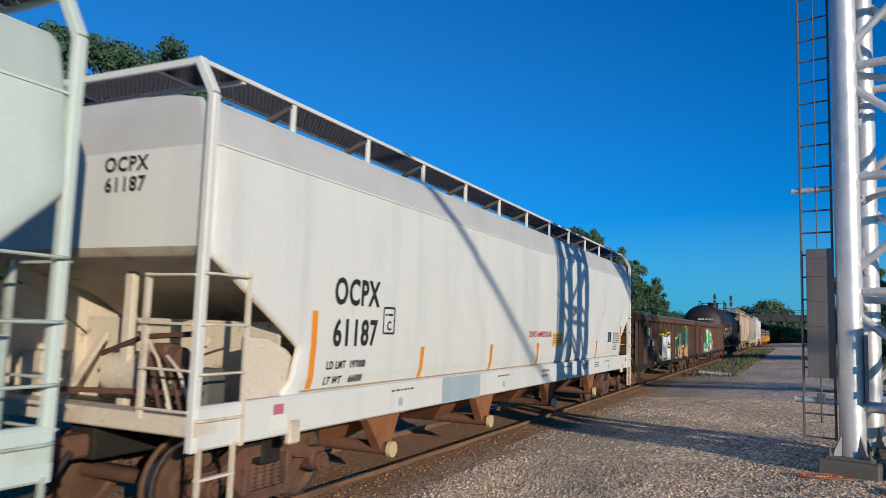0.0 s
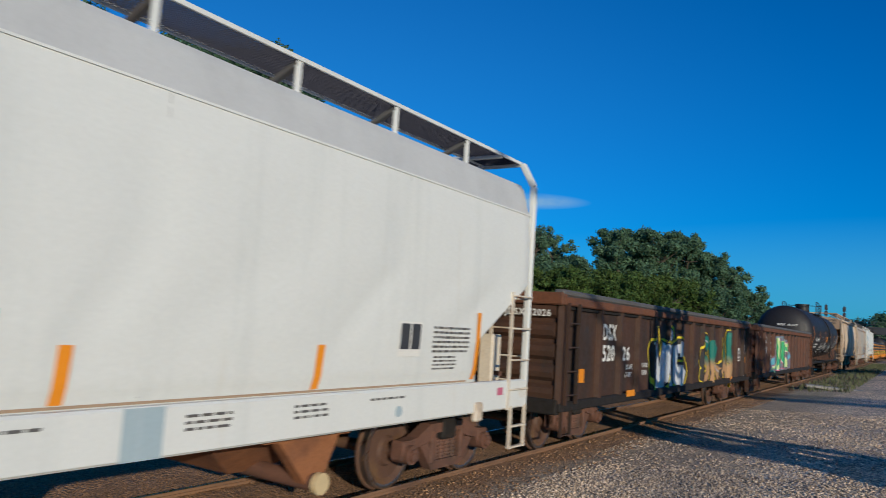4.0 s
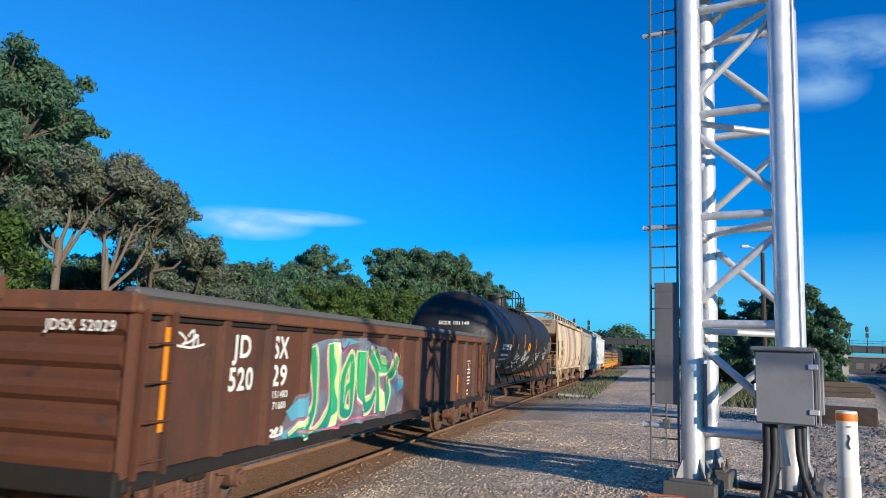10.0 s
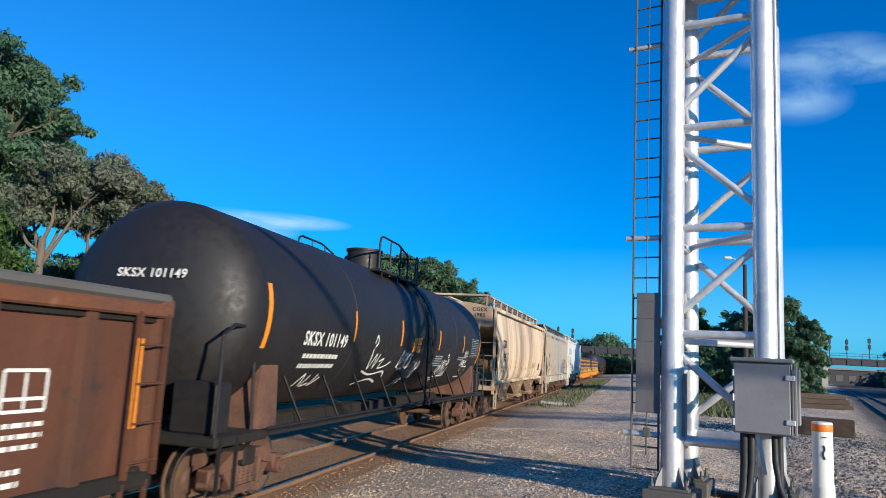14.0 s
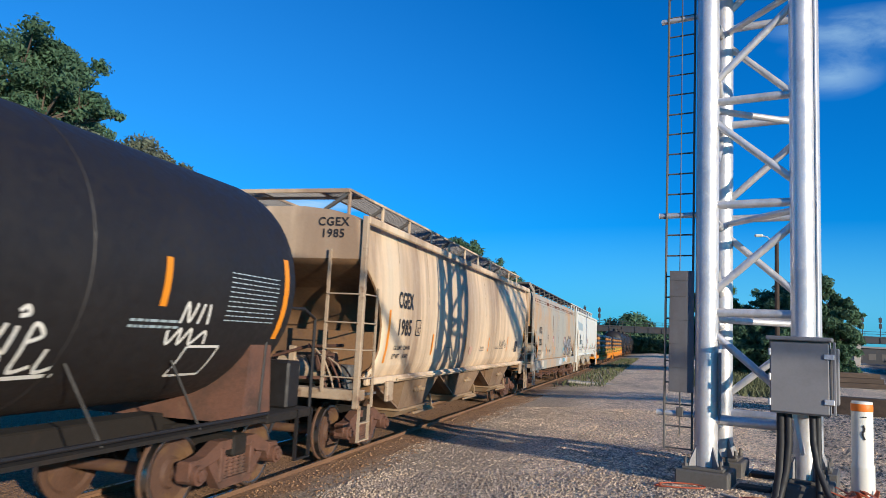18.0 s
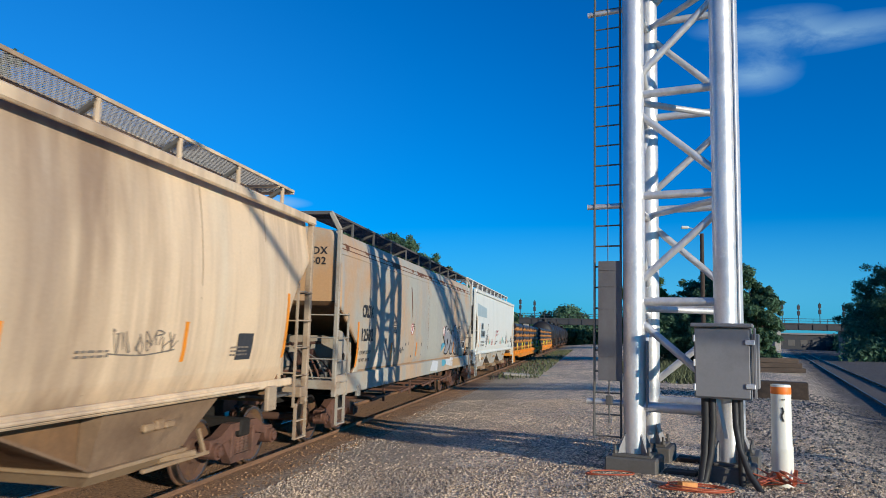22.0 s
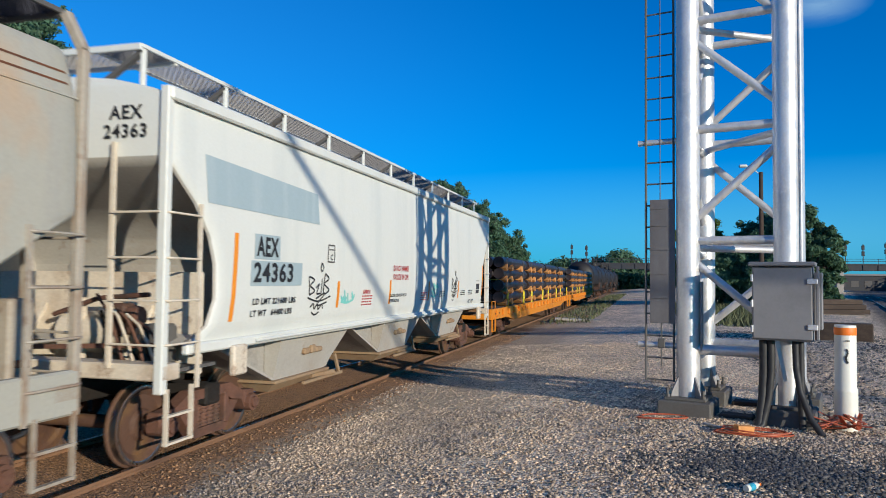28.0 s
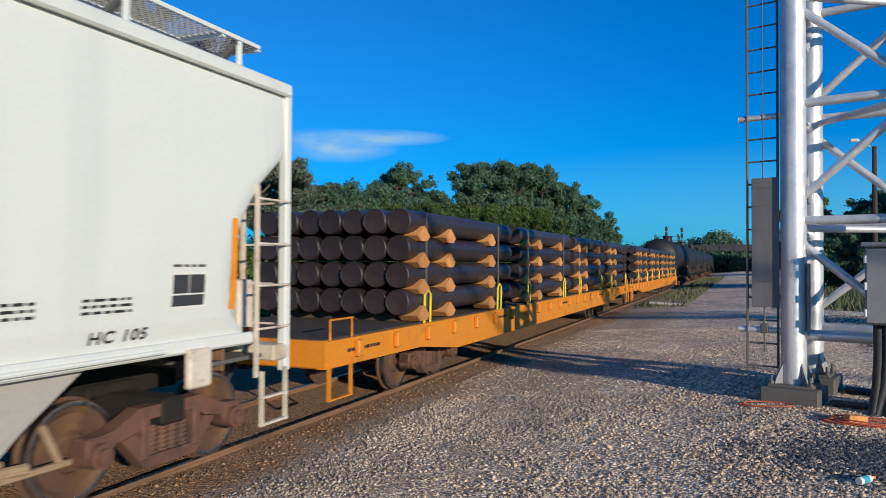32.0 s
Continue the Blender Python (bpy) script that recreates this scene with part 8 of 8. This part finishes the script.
    end_text(car, -half, 2.32, ("JDSX 52029",), "ink_white", 0.98, 0.0, 0.15)
    patch("reflective_strip", rect(Y(56.6), 1.38, 2.24, 0.1), "orange", car, lambda z: 1.66, label="orange reflective strip")


build_gondolas()


def tank_car(u0, u1, rich):
    car, half = start_car("tank_wagon", "black tank wagon with orange strips and white lettering" if rich else "plain black tank wagon far along the train", u0, u1)
    R, zc, hl = 1.5, 2.72, half - 0.75
    g = G()
    n = 48
    prof = [(-hl - 0.55, 0.02), (-hl - 0.53, 0.45), (-hl - 0.46, 0.8), (-hl - 0.33, 1.12), (-hl - 0.16, 1.36), (-hl + 0.05, 1.485), (-hl + 0.2, R)]
    prof = prof + [(-hl * 0.5, R), (0, R), (hl * 0.5, R)] + [(-y, r) for y, r in reversed(prof)]
    g.loft([[(r * math.cos(2 * math.pi * j / n), y, zc + r * math.sin(2 * math.pi * j / n)) for j in range(n)] for y, r in prof])
    g.ob("tank", "black", car, smooth=True)
    xs = lambda z: math.sqrt(max(R * R - (z - zc) ** 2, 0.01))
    for y in (-hl * 0.52, 0.0, hl * 0.52):
        b = G()
        b.loft([[((R + d) * math.cos(2 * math.pi * j / n), y + w, zc + (R + d) * math.sin(2 * math.pi * j / n)) for j in range(n)] for w, d in ((-0.04, 0.0), (-0.03, 0.008), (0.03, 0.008), (0.04, 0.0))], caps=False)
        b.ob("weld_band", "black", car, smooth=True)
    # bolster saddles, end platforms and handrails
    for s in (-1, 1):
        y = s * (half - (1.6 if s < 0 else 1.25))
        G().loft([[(1.3, y - 0.35, 1.0), (1.3, y + 0.35, 1.0), (-1.3, y + 0.35, 1.0), (-1.3, y - 0.35, 1.0)], [(1.3, y - 0.25, 1.98), (1.3, y + 0.25, 1.98), (-1.3, y + 0.25, 1.98), (-1.3, y - 0.25, 1.98)]]).ob("saddle", "truck", car)
        G().box(-1.5, 1.5, s * (half - 1.3), s * half, 0.98, 1.1, 0.02).ob("end_platform", "dark", car)
        for sx in (-1, 1):
            G().tube([(sx * 1.45, s * (half - 0.05), 1.1), (sx * 1.45, s * (half - 0.05), 2.35), (sx * 1.42, s * (half - 0.35), 2.48), (sx * 1.3, s * (half - 1.1), 2.48), (sx * 1.3, s * (half - 1.2), 1.1)], 0.025, 8).ob("handrail", "black", car)
            G().bar((sx * 1.5, s * (half - 0.1), 1.1), (sx * 1.5, s * (half - 0.1), 0.42), 0.05, 0.02).bar((sx * 1.5, s * (half - 0.5), 1.1), (sx * 1.5, s * (half - 0.5), 0.42), 0.05, 0.02).bar((sx * 1.5, s * (half - 0.08), 0.43), (sx * 1.5, s * (half - 0.52), 0.43), 0.05, 0.02).ob("stirrup_step", "black", car)
            G().tube([(sx * 1.5, s * (half - 1.3), 1.12), (sx * 1.52, 0, 1.12)], 0.022, 6).ob("side_rail", "black", car)
        G().box(0.7, 1.35, s * (half - 0.2), s * (half - 0.55), 1.1, 1.75, 0.03).ob("end_cabinet", "black", car)
    for sx in (-1, 1):
        G().box(sx * 1.35, sx * 1.5, -half + 1.3, half - 1.3, 1.02, 1.06).ob("running_board", "dark", car)
        for i in range(9):
            y = -half + 2.6 + (2 * half - 5.2) * i / 8
            G().bar((sx * 1.42, y, 1.04), (sx * 1.18, y - 0.3, 1.8), 0.05, 0.02).ob("bracket", "black", car)
    # dome, top platform with railing, side ladder
    G().tube([(0, 0, zc + R - 0.1), (0, 0, zc + R + 0.42)], 0.42, 24).tube([(0, 0, zc + R + 0.42), (0, 0, zc + R + 0.47)], 0.45, 24).ob("valve_housing", "black", car, smooth=True)
    for sx in (-1, 1):
        G().box(sx * 0.72, sx * 1.04, -1.7, 1.38, 3.99, 4.04, 0.01).ob("top_platform", "black", car)
        for y in (-1.5, -0.4, 0.6, 1.25):
            G().bar((sx * 1.0, y, 3.99), (sx * 1.02, y, 3.78), 0.05, 0.02).ob("platform_bracket", "black", car)
        x = sx * 0.98
        G().tube([(x, -1.65, 4.0), (x, -1.65, 4.62), (x, -1.6, 4.74), (x, -1.45, 4.78), (x, -0.4, 4.78), (x, -0.25, 4.76), (x, 0.36, 4.64), (x, 0.44, 4.58), (x, 0.47, 4.48), (x, 0.47, 3.9)], 0.024, 10).ob("platform_railing", "black", car, smooth=True)
        G().tube([(x, 1.16, 3.9), (x, 1.16, 4.6), (x, 1.19, 4.68), (x, 1.25, 4.71), (x, 1.31, 4.68), (x, 1.34, 4.6), (x, 1.34, 3.9)], 0.022, 10).ob("grab_hoop", "black", car, smooth=True)
        for y, up in ((-0.9, 4.78), (-0.15, 4.74)):
            G().tube([(x, y, 3.95), (x, y, up)], 0.02, 6).ob("railing_post", "black", car)
        lad = new("side_ladder")
        lad.parent = car
        arc = [(1.56 * math.cos(radians(a)), zc + 1.56 * math.sin(radians(a))) for a in (54, 45, 36, 27, 18, 9, 0)] + [(1.56, 1.9), (1.54, 1.0)]
        for d in (0.66, 1.1):
            G().tube([(sx * p, d, q) for p, q in arc], 0.022, 6).ob("stile", "dark", lad)
        for k in range(10):
            z = 1.15 + 0.3 * k
            p = math.sqrt(max(1.56 ** 2 - max(z - zc, 0) ** 2, 0.1))
            G().tube([(sx * p, 0.66, z), (sx * p, 1.1, z)], 0.014, 6).ob("rung", "dark", lad)
    G().tube([(-0.98, 1.25, 4.66), (0.98, 1.25, 4.66)], 0.022, 8).ob("end_rail", "black", car)
    if rich:
        Y = lambda u: u - u0 - half
        for u, z0, z1, w in ((59.5, 2.2, 3.1, 0.12), (62.82, 2.4, 2.95, 0.11), (65.65, 2.4, 2.95, 0.1), (69.0, 2.38, 2.88, 0.1), (71.92, 2.36, 2.86, 0.1), (74.35, 2.05, 3.1, 0.12)):
            patch("reflective_strip", rect(Y(u), z0, z1, w), "orange", car, xs, label="orange reflective strip")
        patch("orange_label", rect(Y(66.93), 2.28, 2.62, 0.62), "orange", car, xs, label="orange hazard label")
        patch("label_joint", rect(Y(66.93), 2.442, 2.458, 0.62), "ink", car, xs, 0.007, "dark joint of the label")
        lettering("SKSX 101149", Y(61.6), 2.38, 0.3, 1.75, "ink_white", car, xs)
        bars(Y(61.6), 2.08, 2, 1.4, 0.16, "ink_white", car, xs, 5)
        tags = (
            [(65.92, 1.97), (65.97, 2.21), (66.07, 2.29), (66.09, 2.06), (65.91, 1.95), (66.05, 1.93)], [(66.18, 2.27), (66.19, 1.96)], [(66.18, 2.17), (66.34, 2.25), (66.33, 2.09), (66.19, 2.1)],
            [(66.42, 2.26), (66.39, 1.93)], [(66.4, 2.1), (66.52, 2.12)], [(66.62, 2.24), (66.48, 2.17), (66.47, 1.96), (66.64, 1.93)], [(66.84, 2.24), (66.69, 2.18), (66.8, 2.07), (66.67, 1.91), (66.86, 1.96)], [(66.14, 1.88), (66.29, 1.91), (66.45, 1.87)],
            [(66.91, 1.7), (67.04, 2.02), (67.18, 2.05), (67.13, 1.81), (67.01, 1.67), (67.2, 1.62)], [(67.2, 1.66), (67.37, 2.05), (67.39, 1.66)], [(67.24, 1.82), (67.42, 1.84)], [(67.51, 1.65), (67.58, 2.06), (67.7, 1.94), (67.5, 1.84), (67.62, 1.65)], [(66.66, 1.6), (67.06, 1.67), (66.77, 1.54), (66.7, 1.45), (67.08, 1.58)],
            [(69.85, 2.11), (69.93, 1.87), (70.03, 2.13), (70.12, 1.89), (70.2, 2.14)], [(70.3, 1.89), (70.31, 2.12)], [(70.27, 2.24), (70.33, 2.28), (70.37, 2.22), (70.29, 2.2)], [(70.46, 1.88), (70.47, 2.14), (70.6, 2.05), (70.48, 1.99)],
            [(69.62, 1.7), (69.73, 1.97), (69.92, 1.85), (69.72, 1.79), (69.95, 1.72)], [(70.08, 1.73), (70.22, 1.93), (70.36, 1.72)], [(70.46, 1.93), (70.48, 1.74), (70.66, 1.78)], [(70.72, 1.93), (70.74, 1.73), (70.95, 1.78)], [(69.55, 1.62), (70.14, 1.67), (70.98, 1.69)], [(69.8, 1.55), (70.2, 1.6)],
            [(72.28, 2.2), (72.33, 2.42), (72.42, 2.22), (72.5, 2.42)], [(72.58, 2.2), (72.62, 2.42)], [(72.72, 2.42), (72.76, 2.2)], [(72.14, 2.12), (72.22, 1.98), (72.34, 2.14), (72.4, 1.98), (72.52, 2.14), (72.6, 1.98), (72.78, 2.12), (72.86, 1.98)],
            [(63.98, 2.4), (64.06, 2.56), (64.16, 2.42), (64.04, 2.34)], [(64.0, 2.3), (64.12, 1.9), (64.3, 2.2), (64.4, 1.92), (64.5, 2.2)], [(64.6, 2.05), (64.82, 2.1), (64.72, 1.92), (65.1, 1.96), (65.35, 2.05)], [(63.9, 1.86), (64.5, 1.78), (65.2, 1.84), (65.45, 1.72)], [(64.0, 1.58), (64.7, 1.68), (65.3, 1.6)],
            [(61.3, 1.62), (61.42, 1.82), (61.52, 1.62)], [(61.66, 1.8), (61.6, 1.62), (61.82, 1.66)], [(61.95, 1.82), (61.9, 1.62), (62.1, 1.76)])
        for ln in tags:
            strokes([[(Y(a), b) for a, b in ln]], 0.038, "ink_white", car, xs, label="white spray-paint tag")
        for u, r_ in ((69.3, 5), (71.9, 2)):
            bars(Y(u), 2.2, r_, 0.75, 0.06, "bluegrey", car, xs, int(u))
        for k in range(11):
            bars(Y(73.6), 2.8 - 0.055 * k, 1, 1.1, 0.03, "bluegrey", car, xs, 60 + k)
        o = [(Y(a), b) for a, b in ((72.6, 1.62), (73.2, 1.62), (73.2, 1.95), (72.6, 1.95))]
        strokes([[o[0], o[1]], [o[1], o[2]], [o[2], o[3]], [o[3], o[0]]], 0.03, "ink_white", car, xs, name="panel_frame")
        for i, t in enumerate(("SKSX 101149",)):
            me = font_mesh(t, 0.17)
            me.materials.append(M["ink_white"])
            ob = new("lettering", me)
            ob.parent = car
            ob.matrix_basis = Matrix.Translation((0.22, -half + 0.2, 3.1)) @ pose(0, 0, 0, 78, 0, 0)
    running_gear(car, half, 1.6, 1.25)
    return car


tank_car(58.4, 75.4, True)


def flat_car(u0, u1):
    car, half = start_car("flat_wagon", "yellow-orange flat wagon with a timber deck", u0, u1)
    G().box(-1.45, 1.45, -half + 0.1, half - 0.1, 1.05, 1.18, 0.01).ob("deck", "tie", car, "worn timber deck")
    for s in (-1, 1):
        g = G()
        g.prism([(-half, 1.16), (half, 1.16), (half, 0.82), (half - 2.9, 0.8), (half - 4.5, 0.62), (-half + 4.5, 0.62), (-half + 2.9, 0.8), (-half, 0.82)], "x", s * 1.4, s * 1.52)
        g.ob("side_sill", "yellow", car)
        n = 22
        for i in range(n):
            y = -half + 0.8 + (2 * half - 1.6) * i / (n - 1)
            G().box(s * 1.52, s * 1.6, y - 0.07, y + 0.07, 0.9, 1.12, 0.015).ob("stake_pocket", "yellow", car)
        G().box(-1.5, 1.5, s * (half - 0.25), s * half, 0.82, 1.17, 0.02).ob("end_sill", "yellow", car)
        for e in (-1, 1):
            st = G()
            for d in (0.08, 0.62):
                st.bar((s * 1.53, e * (half - d), 0.9), (s * 1.53, e * (half - d), 0.42), 0.05, 0.02)
            st.bar((s * 1.53, e * (half - 0.06), 0.43), (s * 1.53, e * (half - 0.64), 0.43), 0.05, 0.02)
            st.ob("stirrup_step", "yellow", car)
            G().tube([(s * 1.5, e * (half - 0.15), 1.17), (s * 1.5, e * (half - 0.15), 1.42), (s * 1.5, e * (half - 0.7), 1.42), (s * 1.5, e * (half - 0.7), 1.17)], 0.015, 6).ob("grab_iron", "yellow", car)
        for y in (-half + 1.0, half - 1.0, -half + 7.0, 0.0, half - 7.0):
            bars(y, 0.98, 1, 0.9, 0.1, "ink", car, lambda z: 1.523, int(abs(y) * 7))
    running_gear(car, half, 4.35, 4.35)
    # the load: pipes in rows on timber bolsters
    for y0, y1 in ((-half + 2.6, -half + 8.1), (-half + 8.8, -half + 14.3), (-half + 14.9, -half + 20.4), (-half + 21.0, half - 0.9)):
        load = new("pipe_bundle")
        load.parent = car
        tagged(load, "dark steel pipes stacked four high with timber chocks")
        D, rise = 0.412, 0.43
        first = None
        for r in range(4):
            z = 1.31 + D / 2 + r * rise
            for c in range(7):
                x = -1.236 + c * 0.412
                if first is None:
                    g = G()
                    n = 20
                    ln = y1 - y0
                    g.loft([[(rr * math.cos(2 * math.pi * j / n), y, rr * math.sin(2 * math.pi * j / n)) for j in range(n)] for rr, y in ((0.02, 0.02), (D / 2 - 0.02, 0.012), (D / 2 - 0.012, 0.0), (D / 2, 0.012), (D / 2, ln - 0.012), (D / 2 - 0.012, ln), (D / 2 - 0.02, ln - 0.012), (0.02, ln - 0.02))])
                    ob = g.ob("pipe", "pipe", load, smooth=True)
                    first = ob
                else:
                    ob = new("pipe", first.data)
                    ob.parent = load
                ob.matrix_basis = pose(x, y0 + 0.03 * math.sin(c * 3 + r * 5), z)
        for y in (y0 + 0.47, y0 + 1.64, y1 - 0.6):
            G().box(-1.44, 1.44, y - 0.09, y + 0.09, 1.18, 1.31, 0.01).ob("bunk", "tie", load, "dark timber bunk")
        wedge = None
        for y in [q for q in (y0 + 0.47, y0 + 1.64, y0 + 3.95) if q < y1 - 0.2]:
            for r in range(4):
                z = 1.3 + r * rise
                if wedge is None:
                    g = G()
                    g.prism([(-0.25, -0.01), (-0.02, 0.15), (0.02, 0.15), (0.25, -0.01), (0.13, -0.095), (-0.13, -0.095)], "x", 1.15, 1.485)
                    wedge = g.ob("chock", "wood", load, "bright timber chock")
                    o = wedge
                else:
                    o = new("chock", wedge.data)
                    o.parent = load
                    tagged(o, "bright timber chock")
                o.matrix_basis = pose(0, y, z)
        for y in (y0 + 0.66, y0 + 4.5):
            G().tube([(1.46, y - 0.12, 1.15), (1.47, y - 0.12, 1.62), (1.47, y, 1.7), (1.47, y + 0.12, 1.62), (1.46, y + 0.12, 1.15)], 0.02, 8).ob("tie_hoop", "gyellow", load, "yellow tie-down hoop")
            G().box(1.43, 1.45, y - 0.025, y + 0.025, 1.2, 2.95).ob("steel_band", "chord", load)
    return car


flat_car(128.75, 154.7)
flat_car(155.5, 181.6)
last = tank_car(182.6, 199.4, False)


def more_tanks():
    """Further tank wagons at the tail."""
    for k in range(1, 5):
        u = 191.0 + 17.6 * k
        ob = copy_thing(last, pose(TX, u, 0))
        CARS.append((ob, u))
        for t in [o for o in ob.children if o.name.startswith("truck")]:
            ws = [o for o in t.children if o.name.startswith("wheelset")]
            for w, y in zip(ws, (-0.89, 0.89)):
                w.matrix_basis = pose(0, y, WR)
                WHEELS.append((w, y))


more_tanks()


# ---- how the train runs ----
RUN = [0.00, 6.90, 13.85, 20.92, 28.18, 35.58, 43.00, 50.59, 58.19, 65.85, 73.63, 81.31, 89.14, 97.07, 105.00, 112.84, 120.75]                  # metres the train has gone, every two seconds


def gone(t):
    i = min(int(t / 2), len(RUN) - 2)
    k = t / 2 - i
    p0, p1, p2, p3 = RUN[max(i - 1, 0)], RUN[i], RUN[i + 1], RUN[min(i + 2, len(RUN) - 1)]
    if i == 0:
        p0 = 2 * p1 - p2
    if i + 2 > len(RUN) - 1:
        p3 = 2 * p2 - p1
    return 0.5 * (2 * p1 + (p2 - p0) * k + (2 * p0 - 5 * p1 + 4 * p2 - p3) * k * k + (3 * p1 - p0 - 3 * p2 + p3) * k ** 3)


def motions():
    for car, u in CARS:
        walk(car, [(t, pose(TX, u - gone(t), 0)) for t in range(33)])
    turns = [(i * 0.16, math.degrees(gone(i * 0.16) / WR)) for i in range(201)]
    for w, y in WHEELS:
        walk(w, [(min(t, 32.0), pose(0, y, WR, a % 360)) for t, a in turns])


motions()
